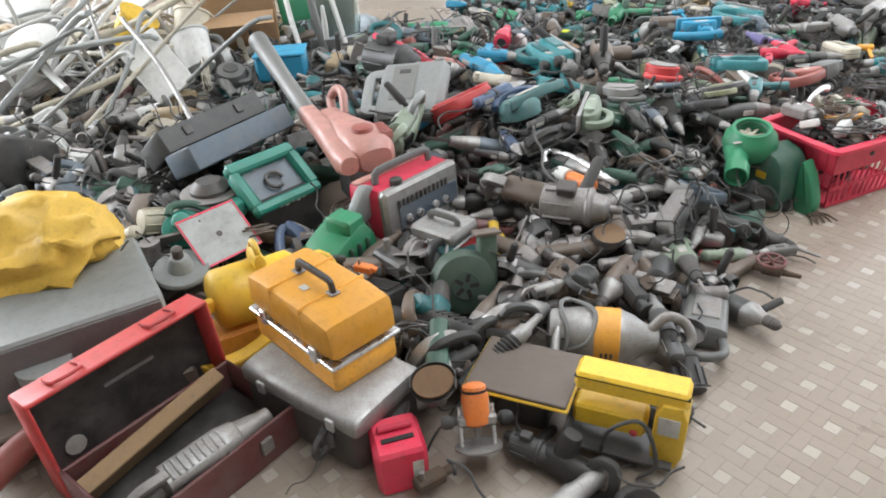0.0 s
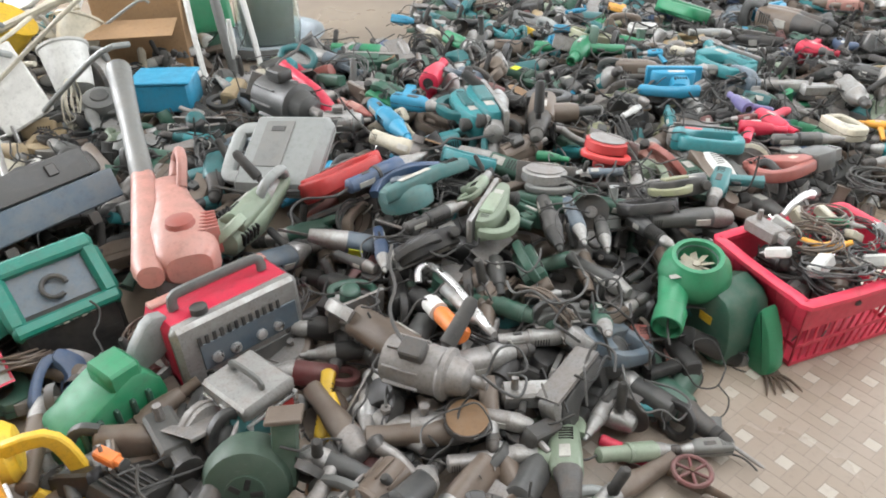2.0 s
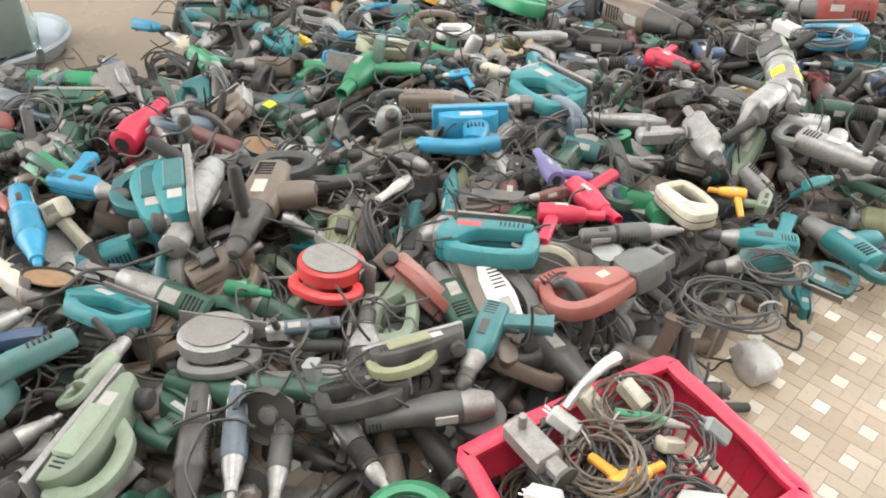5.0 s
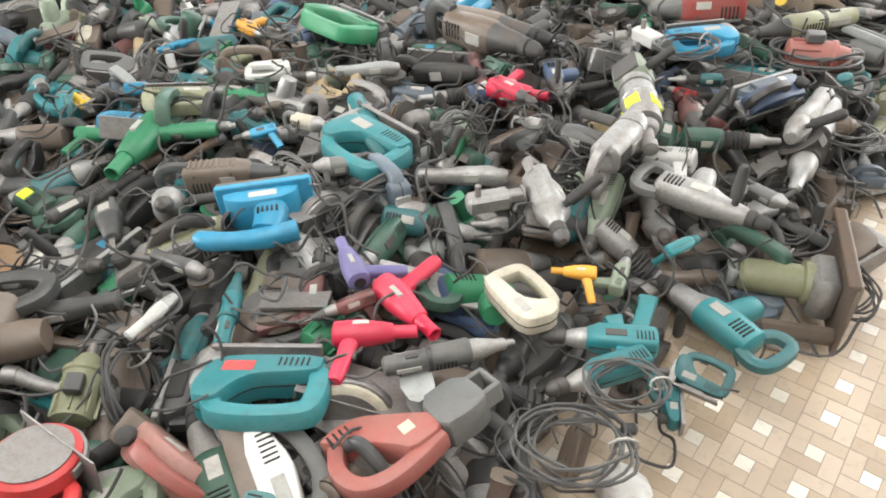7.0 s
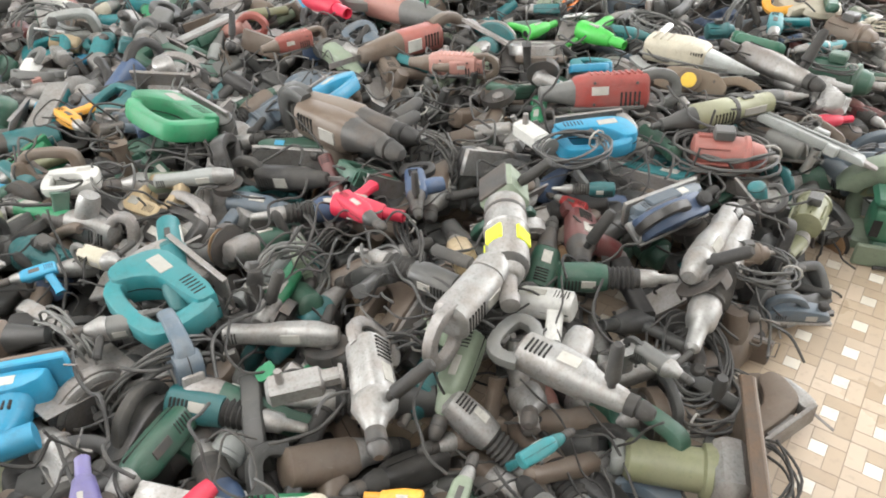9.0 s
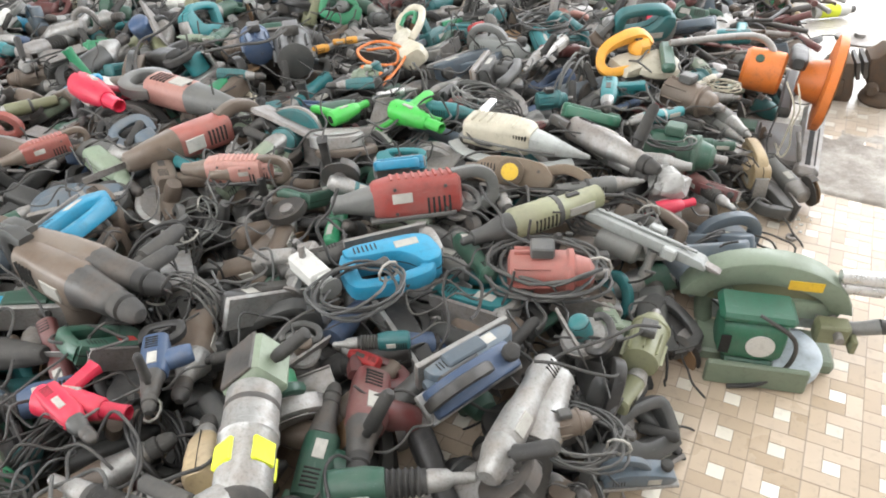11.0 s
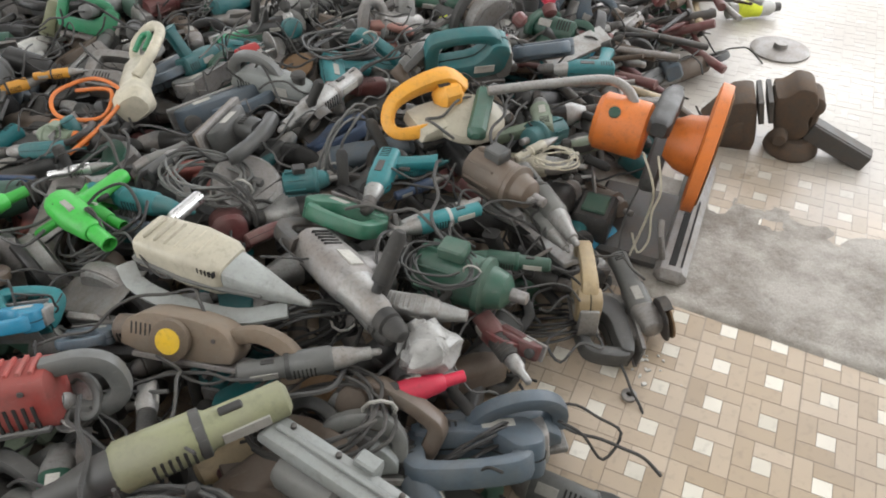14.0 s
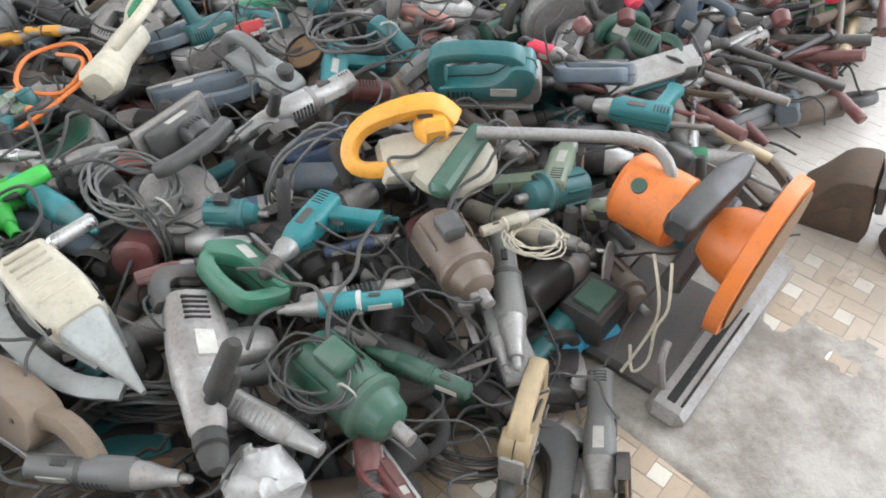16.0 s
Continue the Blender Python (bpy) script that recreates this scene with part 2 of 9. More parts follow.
def lie(x, y, z, yaw, pitch=0, roll=0, s=1.0):
    """Length along yaw, nose raised by pitch, turned about its own length by roll."""
    return Matrix.Translation((x, y, z)) @ Matrix.Rotation(radians(yaw), 4, "Z") @ Matrix.Rotation(radians(-pitch), 4, "Y") @ Matrix.Rotation(radians(roll), 4, "X") @ Matrix.Scale(s, 4)


def slots(x0, dx, count, y, z, sx, sy, sz, lean=0.0):
    g = Geo()
    for i in range(count):
        g.box(x0 + i * dx, y, z, sx, sy, sz, 0.001)
    return g


def tail(start, seed, reach=0.22, r=0.0036):
    """A supply cable that hangs off the tool in a loose bend."""
    rnd = random.Random(seed)
    p, d = Vector(start), Vector((-1, rnd.uniform(-0.5, 0.5), -0.2))
    pts = [p.copy()]
    for _ in range(5):
        d = (d + Vector((rnd.uniform(-0.7, 0.7), rnd.uniform(-0.9, 0.9), rnd.uniform(-0.3, 0.2)))).normalized()
        p = p + d * reach / 5
        pts.append(p.copy())
    return Geo().sweep(pts, r, n=6, steps=4)


# ---- kinds of tool: each gives its length and its parts; "@" is the body colour, "#" the second colour ----
def make_pistol_drill(v):
    r = (0.031, 0.034, 0.029)[v % 3]
    body = Geo().loft([(-0.118, 0, 0, r * 0.8, r * 0.8, 4.5), (-0.112, 0, 0, r, r, 4.5), (-0.05, 0, 0, r * 1.03, r * 1.08, 4.5), (0.02, 0, -0.002, r, r * 1.06, 4), (0.045, 0, 0, r * 0.86, r * 0.9, 2.4), (0.05, 0, 0, r * 0.75, r * 0.8, 2.2)], 16)
    grip = Geo().sweep([(-0.072, 0, -0.012), (-0.085, 0, -0.06), (-0.1, 0, -0.115), (-0.106, 0, -0.142)], [0.018, 0.0165, 0.017, 0.020], [0.026, 0.021, 0.021, 0.026], n=12, side=(0, 1, 0), steps=3, p=4)
    case = Geo().loft([(0.048, 0, 0, r * 0.8, r * 0.82, 2.4), (0.06, 0, 0.002, r * 0.84, r * 0.86, 2.2), (0.09, 0, 0.002, r * 0.62, r * 0.66, 2), (0.098, 0, 0.002, 0.014, 0.014, 2)], 14)
    chuck = Geo().lathe([(0.096, 0.013), (0.1, 0.0195), (0.122, 0.0205), (0.124, 0.019), (0.128, 0.0205), (0.136, 0.0195), (0.152, 0.012), (0.156, 0.006)], 14)
    out = [("housing", "@", body), ("grip", "@", grip), ("gear_case", "silver" if v != 1 else "#", case), ("chuck", "dark_steel", chuck),
           ("trigger", "black", Geo().box(-0.058, 0, -0.055, 0.014, 0.012, 0.034, 0.004)),
           ("vent", "hole", slots(-0.105, 0.009, 5, 0, 0.006, 0.004, 2 * r + 0.002, 0.028)),
           ("cable", "cable", tail((-0.106, 0, -0.14), v + 3, 0.2)),
           ("seam", "hole", Geo().box(-0.035, 0, 0.0, 0.155, 0.0016, 2.16 * r, 0.0005)),
           ("label_plate", "paper" if v else "dark_steel", Geo().box(-0.02, 0, 0.004, 0.05, 2.06 * r + 0.003, 0.02, 0.001))]
    if v == 2:
        out.append(("drill_bit", "steel", Geo().lathe([(0.154, 0.003), (0.21, 0.003), (0.216, 0.0005)], 6)))
    return 0.27, out


def make_heavy_drill(v):
    body = Geo().loft([(-0.12, 0, 0, 0.03, 0.03, 3), (-0.11, 0, 0, 0.042, 0.042, 3), (0.03, 0, 0, 0.043, 0.044, 2.8), (0.04, 0, 0, 0.04, 0.04, 2.6)], 16)
    head = Geo().loft([(0.036, 0, 0.0, 0.044, 0.046, 2.6), (0.06, 0, 0.006, 0.042, 0.048, 2.4), (0.09, 0, 0.012, 0.03, 0.032, 2), (0.118, 0, 0.014, 0.019, 0.019, 2)], 14)
    chuck = Geo().lathe([(0.116, 0.014), (0.12, 0.021), (0.15, 0.022), (0.153, 0.019), (0.157, 0.022), (0.168, 0.02), (0.18, 0.009)], 14, at=(0, 0, 0.014))
    spade = Geo().sweep([(-0.1, 0, 0.03), (-0.15, 0, 0.035), (-0.182, 0, 0.0), (-0.182, 0, -0.05), (-0.15, 0, -0.085), (-0.1, 0, -0.07), (-0.09, 0, -0.03)], 0.0135, 0.015, n=10, side=(0, 1, 0), steps=3, p=4)
    side = Geo().lathe([(0.035, 0.010), (0.05, 0.010), (0.055, 0.0155), (0.15, 0.0145), (0.157, 0.008)], 12, "y", (0.06, 0, 0.006))
    return 0.36, [("housing", "@", body), ("gear_case", "silver", head), ("chuck", "dark_steel", chuck), ("spade_handle", "#", spade), ("side_handle", "rubber", side),
                  ("vent", "hole", slots(-0.1, 0.011, 6, 0, 0.0, 0.005, 0.0865, 0.04)), ("trigger", "black", Geo().box(-0.168, 0, -0.02, 0.014, 0.012, 0.04, 0.004)),
                  ("label_plate", "paper", Geo().box(-0.005, 0, 0.0, 0.05, 0.0885, 0.026, 0.001)), ("cable", "cable", tail((-0.17, 0, -0.07), 7 + v, 0.25))]


def make_angle_grinder(v):
    r = (0.029, 0.033, 0.027)[v % 3]
    body = Geo().loft([(-0.165, 0, 0, r * 0.6, r * 0.6, 2.6), (-0.158, 0, 0, r * 0.93, r * 0.93, 2.6), (-0.10, 0, 0, r * 0.84, r * 0.86, 2.6), (-0.04, 0, 0, r * 0.9, r * 0.92, 2.6), (-0.015, 0, 0, r * 1.06, r * 1.06, 2.6), (0.06, 0, 0, r * 1.1, r * 1.1, 2.6), (0.066, 0, 0, r, r, 2.6)], 16)
    head = Geo().loft([(0.062, 0, 0, r * 1.08, r * 1.08, 3), (0.085, 0, -0.002, r * 1.08, r * 1.1, 3), (0.105, 0, -0.004, r * 0.98, r * 0.96, 2.8), (0.135, 0, -0.005, r * 0.8, r * 0.8, 2.4), (0.14, 0, -0.005, r * 0.6, r * 0.6, 2.4)], 14)
    neck = Geo().lathe([(-0.052, 0.02), (-0.03, 0.022), (-0.02, 0.026)], 14, "z", (0.107, 0, 0))
    disc = Geo().lathe([(-0.052, 0.012), (-0.0525, 0.056), (-0.057, 0.056), (-0.0575, 0.012)], 22, "z", (0.107, 0, 0))
    guard = Geo()
    arc = [(0.107 + 0.062 * math.cos(a), 0.062 * math.sin(a), -0.05) for a in np.linspace(radians(70), radians(290), 12)]
    guard.sweep(arc, 0.014, 0.0014, n=6, side=(0, 0, 1), p=4)
    guard.lathe([(-0.0385, 0.061), (-0.036, 0.06), (-0.036, 0.022), (-0.0385, 0.021)], 18, "z", (0.107, 0, 0))
    grip = Geo().lathe([(r * 0.9, 0.007), (r + 0.015, 0.008), (r + 0.018, 0.017), (r + 0.03, 0.0145), (r + 0.1, 0.0155), (r + 0.112, 0.009)], 12, "y", (0.09, 0, -0.002))
    out = [("housing", "@", body), ("gear_head", "silver" if v != 1 else "steel", head), ("spindle_neck", "steel", neck), ("disc_guard", "dark_steel", guard),
           ("vent", "hole", slots(-0.15, 0.008, 4, 0, 0, 0.0035, r * 1.82, 0.03)), ("switch", "black", Geo().box(-0.02, 0, -r * 0.98, 0.045, 0.014, 0.008, 0.002)),
           ("label_plate", "paper", Geo().box(0.022, 0, 0.002, 0.052, r * 2.2 + 0.003, 0.024, 0.001)), ("cable", "cable", tail((-0.164, 0, 0), 11 + v, 0.26))]
    if v == 1:
        out.append(("grinding_disc", "abrasive", disc))
    else:
        out.append(("side_handle", "rubber", grip))
    return 0.33, out


def make_jigsaw(v):
    body = Geo().prism([(-0.115, -0.05), (0.05, -0.05), (0.088, -0.03), (0.1, 0.03), (0.09, 0.062), (0.05, 0.07), (0.03, 0.03), (0.0, 0.004), (-0.08, -0.002), (-0.115, -0.01)], 0.032, 0.007)
    loop = [(0.06, 0, 0.052), (0.045, 0, 0.076), (-0.02, 0, 0.084), (-0.085, 0, 0.078), (-0.11, 0, 0.062), (-0.113, 0, 0.0), (-0.105, 0, -0.025)]
    bow = Geo().sweep(loop, [0.025, 0.022, 0.021, 0.021, 0.022, 0.024, 0.026], [0.019, 0.017, 0.0155, 0.0165, 0.019, 0.0195, 0.02], n=12, side=(0, 1, 0), steps=3, p=4.2)
    nose = Geo().prism([(0.07, -0.066), (0.106, -0.066), (0.112, -0.03), (0.108, 0.028), (0.09, 0.034), (0.075, 0.0)], 0.026, 0.006)
    shoe = Geo().box(-0.005, 0, -0.071, 0.2, 0.072, 0.005, 0.002).box(-0.005, 0.034, -0.068, 0.2, 0.004, 0.011, 0.001).box(-0.005, -0.034, -0.068, 0.2, 0.004, 0.011, 0.001).box(0.0, 0, -0.058, 0.09, 0.03, 0.026, 0.004)
    blade = Geo().box(0.09, 0, -0.098, 0.008, 0.0016, 0.06, 0.0006)
    seam = Geo().prism([(-0.117, -0.051), (0.051, -0.051), (0.09, -0.031), (0.102, 0.03), (0.092, 0.063), (0.05, 0.0715), (0.03, 0.0315), (0.0, 0.006), (-0.08, 0.0), (-0.117, -0.009)], 0.0012, 0.0004)
    return 0.23, [("housing", "@", body), ("handle", "@", bow), ("nose", "silver", nose), ("shoe", "steel", shoe), ("saw_blade", "steel", blade), ("seam", "hole", seam),
                  ("trigger", "black", Geo().box(0.0, 0, 0.066, 0.035, 0.012, 0.012, 0.003)), ("vent", "hole", slots(-0.09, 0.01, 6, 0, -0.026, 0.0045, 0.0655, 0.024)),
                  ("label_plate", "paper" if v != 1 else "red", Geo().box(0.03, 0, -0.014, 0.056, 0.0662, 0.026, 0.001)),
                  ("cable", "cable", tail((-0.11, 0, 0.0), 5 + v, 0.24, r=0.0036))]


def make_circular_saw(v):
    motor = Geo().lathe([(0.022, 0.03), (0.028, 0.044), (0.10, 0.045), (0.112, 0.040), (0.118, 0.03)], 16, "y", (0.0, 0, 0.0))
    guard = Geo().lathe([(-0.026, 0.085), (-0.020, 0.094), (0.016, 0.095), (0.022, 0.088), (0.023, 0.05)], 26, "y")
    lower = Geo().prism([(-0.10, -0.015), (-0.085, -0.06), (-0.045, -0.093), (0.0, -0.104), (0.05, -0.09), (0.09, -0.05), (0.10, -0.01)][::1], 0.012, 0.003)
    blade = Geo().lathe([(-0.0312, 0.02), (-0.0312, 0.08), (-0.0295, 0.08), (-0.0295, 0.02)], 30, "y")
    plate = Geo().box(0.0, 0.03, -0.052, 0.26, 0.13, 0.004, 0.0015).box(0.0, 0.094, -0.047, 0.26, 0.004, 0.012, 0.001)
    bow = Geo().sweep([(0.05, 0.03, 0.075), (0.03, 0.03, 0.11), (-0.03, 0.03, 0.112), (-0.09, 0.03, 0.085), (-0.125, 0.03, 0.03), (-0.1, 0.03, -0.01), (-0.05, 0.03, 0.0)], 0.0155, 0.0175, n=10, side=(0, 1, 0), steps=4, p=2.5)
    return 0.27, [("motor_housing", "@", motor), ("blade_guard", "silver" if v != 1 else "@", guard), ("lower_guard", "steel", lower), ("saw_blade", "steel", blade), ("base_plate", "steel", plate), ("handle", "#", bow),
                  ("vent", "hole", Geo().lathe([(0.104, 0.0435), (0.108, 0.0435)], 16, "y")), ("label_plate", "paper", Geo().box(0.02, -0.026, 0.055, 0.06, 0.003, 0.02, 0.001)), ("cable", "cable", tail((-0.12, 0.03, 0.02), 21 + v, 0.26))]


def make_rotary_hammer(v):
    body = Geo().loft([(-0.13, 0, 0.0, 0.026, 0.03, 3), (-0.122, 0, 0, 0.036, 0.043, 3), (-0.03, 0, 0, 0.038, 0.048, 3), (0.03, 0, 0.004, 0.036, 0.044, 2.8), (0.04, 0, 0.004, 0.032, 0.04, 2.6)], 16)
    barrel = Geo().loft([(0.036, 0, 0.006, 0.036, 0.04, 2.4), (0.07, 0, 0.01, 0.03, 0.032, 2.2), (0.12, 0, 0.012, 0.027, 0.027, 2), (0.128, 0, 0.012, 0.022, 0.022, 2)], 14)
    nose = Geo().lathe([(0.126, 0.02), (0.13, 0.024), (0.15, 0.024), (0.153, 0.018), (0.158, 0.022), (0.175, 0.019), (0.188, 0.012), (0.19, 0.006)], 14, at=(0, 0, 0.012))
    bow = Geo().sweep([(-0.115, 0, 0.04), (-0.16, 0, 0.045), (-0.188, 0, 0.02), (-0.19, 0, -0.04), (-0.175, 0, -0.075), (-0.135, 0, -0.072), (-0.11, 0, -0.035)], 0.015, 0.0165, n=10, side=(0, 1, 0), steps=3, p=4)
    motor = Geo().sweep([(-0.02, 0, -0.03), (-0.03, 0, -0.085), (-0.035, 0, -0.115)], [0.03, 0.031, 0.026], [0.034, 0.034, 0.028], n=12, side=(0, 1, 0), steps=3, p=2.6)
    side = Geo().lathe([(0.024, 0.01), (0.045, 0.010), (0.05, 0.017), (0.14, 0.0145), (0.15, 0.009)], 12, "y", (0.09, 0, 0.01))
    out = [("housing", "@", body), ("barrel", "silver" if v == 0 else "dark_steel", barrel), ("tool_holder", "rubber", nose), ("handle", "#", bow), ("motor_housing", "@", motor),
           ("vent", "hole", slots(-0.105, 0.011, 5, 0, 0.006, 0.005, 0.0775, 0.04)), ("trigger", "black", Geo().box(-0.172, 0, -0.005, 0.012, 0.012, 0.036, 0.004)),
           ("label_plate", "paper", Geo().box(-0.01, 0, 0.002, 0.05, 0.0785, 0.03, 0.001)), ("cable", "cable", tail((-0.18, 0, -0.07), 31 + v, 0.25))]
    if v != 2:
        out.append(("side_handle", "rubber", side))
    else:
        out.append(("chisel", "steel", Geo().lathe([(0.186, 0.006), (0.27, 0.006), (0.285, 0.002)], 8, at=(0, 0, 0.012))))
    return 0.38, out


def make_breaker(v):
    body = Geo().loft([(-0.15, 0, 0, 0.036, 0.05, 4), (-0.14, 0, 0, 0.05, 0.062, 4), (0.05, 0, 0, 0.052, 0.066, 4), (0.11, 0, 0.002, 0.045, 0.055, 3.4), (0.12, 0, 0.002, 0.036, 0.045, 3)], 18)
    nose = Geo().loft([(0.115, 0, 0, 0.042, 0.046, 3), (0.17, 0, 0, 0.036, 0.036, 2.4), (0.2, 0, 0, 0.03, 0.03, 2), (0.235, 0, 0, 0.028, 0.028, 2), (0.24, 0, 0, 0.02, 0.02, 2)], 14)
    bow = Geo().sweep([(-0.13, 0, 0.05), (-0.2, 0, 0.055), (-0.245, 0, 0.03), (-0.25, 0, -0.03), (-0.2, 0, -0.058), (-0.13, 0, -0.05)], 0.018, 0.019, n=10, side=(0, 1, 0), steps=4, p=4)
    ribs = slots(-0.12, 0.022, 9, 0, 0.058, 0.008, 0.06, 0.02)
    return 0.49, [("housing", "@", body), ("nose", "#", nose), ("handle", "#", bow), ("rib", "@", ribs), ("vent", "hole", slots(-0.11, 0.016, 5, 0, -0.02, 0.007, 0.1045, 0.05)),
                  ("side_strap", "dark_grey", Geo().box(0.0, 0, -0.052, 0.26, 0.108, 0.014, 0.004)), ("label_plate", "paper", Geo().box(0.03, 0, 0.012, 0.06, 0.1065, 0.03, 0.001)),
                  *[("screw", "dark_steel", Geo().lathe([(-0.0535 * q, 0.005), (-0.0515 * q, 0.006), (-0.05 * q, 0.006)], 8, "y", (x, 0, z))) for q in (1, -1) for x, z in ((-0.1, 0.035), (0.05, 0.04), (-0.1, -0.035), (0.05, -0.036))], ("cable", "cable", tail((-0.24, 0, -0.03), 41 + v, 0.3))]


def make_sheet_sander(v):
    pad = Geo().box(0.01, 0, -0.05, 0.19, 0.09, 0.014, 0.003)
    felt = Geo().box(0.01, 0, -0.062, 0.185, 0.086, 0.009, 0.002)
    skirt = Geo().prism([(-0.07, -0.042), (0.08, -0.042), (0.075, -0.015), (0.04, 0.0), (-0.03, 0.0), (-0.066, -0.015)], 0.038, 0.008)
    body = Geo().sweep([(0.02, 0, -0.03), (0.02, 0, 0.02), (0.01, 0, 0.06)], [0.034, 0.03, 0.024], [0.036, 0.032, 0.026], n=14, side=(0, 1, 0), steps=3, p=2.8)
    bow = Geo().sweep([(0.07, 0, 0.062), (0.01, 0, 0.074), (-0.05, 0, 0.07), (-0.1, 0, 0.058), (-0.118, 0, 0.046)], [0.02, 0.02, 0.017, 0.018, 0.015], [0.018, 0.019, 0.017, 0.018, 0.014], n=12, side=(0, 1, 0), steps=3, p=2.6)
    return 0.22, [("skirt", "@", skirt), ("body", "@", body), ("handle", "@", bow), ("base_plate", "@" if v == 0 else "steel", pad), ("sanding_pad", "brown", felt), ("clamp_lever", "steel", Geo().sweep([(0.1, -0.03, -0.04), (0.118, -0.03, -0.035), (0.118, 0.03, -0.035), (0.1, 0.03, -0.04)], 0.002, n=5)),
                  ("label_plate", "paper", Geo().box(0.01, 0, -0.02, 0.055, 0.0775, 0.018, 0.001)), ("vent", "hole", slots(0.0, 0.009, 5, 0, 0.02, 0.004, 0.062, 0.016)), ("cable", "cable", tail((-0.118, 0, 0.046), 51 + v, 0.2))]


def make_heat_gun(v):
    body = Geo().loft([(-0.088, 0, 0, 0.022, 0.022, 2.2), (-0.082, 0, 0, 0.033, 0.033, 2.2), (-0.02, 0, 0, 0.036, 0.036, 2.2), (0.03, 0, 0, 0.029, 0.029, 2), (0.06, 0, 0, 0.024, 0.024, 2), (0.064, 0, 0, 0.02, 0.02, 2)], 16)
    tube = Geo().lathe([(0.06, 0.017), (0.065, 0.0175), (0.115, 0.0165), (0.12, 0.0175), (0.122, 0.015), (0.1, 0.013)], 14)
    grip = Geo().sweep([(-0.04, 0, -0.015), (-0.052, 0, -0.07), (-0.066, 0, -0.13), (-0.07, 0, -0.148)], [0.019, 0.016, 0.0165, 0.014], [0.024, 0.02, 0.02, 0.016], n=12, side=(0, 1, 0), steps=3, p=2.5)
    return 0.21, [("housing", "@", body), ("nozzle", "chrome" if v == 0 else "@", tube), ("grip", "@", grip), ("trigger", "black", Geo().box(-0.03, 0, -0.07, 0.01, 0.012, 0.03, 0.003)),
                  ("label_plate", "paper", Geo().box(-0.015, 0, 0.006, 0.04, 0.0735, 0.012, 0.001)), ("vent", "hole", Geo().lathe([(-0.086, 0.012), (-0.0885, 0.018), (-0.0885, 0.01)], 12)), ("cable", "cable", tail((-0.07, 0, -0.146), 61 + v, 0.2))]


def make_planer(v):
    base = Geo().box(0, 0, -0.05, 0.29, 0.082, 0.016, 0.003)
    body = Geo().prism([(-0.13, -0.042), (0.12, -0.042), (0.135, -0.02), (0.12, 0.004), (0.04, 0.022), (-0.04, 0.03), (-0.10, 0.02), (-0.132, -0.01)], 0.038, 0.009)
    bow = Geo().sweep([(0.03, 0, 0.012), (0.0, 0, 0.05), (-0.05, 0, 0.066), (-0.1, 0, 0.058), (-0.13, 0, 0.025), (-0.13, 0, -0.02)], 0.0155, 0.0165, n=10, side=(0, 1, 0), steps=4, p=4)
    knob = Geo().lathe([(0.0, 0.018), (0.012, 0.02), (0.03, 0.024), (0.038, 0.02), (0.041, 0.01)], 14, "z", (0.1, 0, 0.0))
    return 0.29, [("housing", "@", body), ("sole", "silver", base), ("handle", "#", bow), ("front_knob", "rubber", knob), ("belt_cover", "#", Geo().box(-0.02, 0.04, -0.018, 0.12, 0.014, 0.045, 0.005)),
                  ("label_plate", "sky_blue" if v == 1 else "paper", Geo().box(0.05, 0, -0.018, 0.05, 0.0785, 0.03, 0.001)), ("vent", "hole", slots(-0.1, 0.01, 5, 0, -0.015, 0.005, 0.0775, 0.026)), ("cable", "cable", tail((-0.13, 0, -0.02), 71 + v, 0.22))]


def make_die_grinder(v):
    body = Geo().loft([(-0.16, 0, 0, 0.015, 0.015, 2.2), (-0.154, 0, 0, 0.023, 0.023, 2.2), (-0.06, 0, 0, 0.024, 0.024, 2.2), (-0.05, 0, 0, 0.03, 0.03, 2.2), (0.045, 0, 0, 0.031, 0.031, 2.2), (0.052, 0, 0, 0.026, 0.026, 2.2)], 16)
    cone = Geo().lathe([(0.05, 0.027), (0.075, 0.025), (0.11, 0.016), (0.135, 0.0145), (0.137, 0.009), (0.155, 0.008), (0.16, 0.003)], 14)
    return 0.32, [("housing", "@", body), ("collar", "silver" if v else "#", cone), ("vent", "hole", slots(-0.035, 0.009, 6, 0, 0, 0.004, 0.0615, 0.026)), ("switch", "black", Geo().box(-0.09, 0, 0.024, 0.03, 0.012, 0.006, 0.002)),
                  ("label_plate", "paper", Geo().box(-0.1, 0, 0, 0.06, 0.0485, 0.018, 0.001)), ("band", "#", Geo().lathe([(-0.056, 0.025), (-0.054, 0.0315), (-0.044, 0.032), (-0.042, 0.03)], 16)), ("cable", "cable", tail((-0.16, 0, 0), 81 + v, 0.26))]


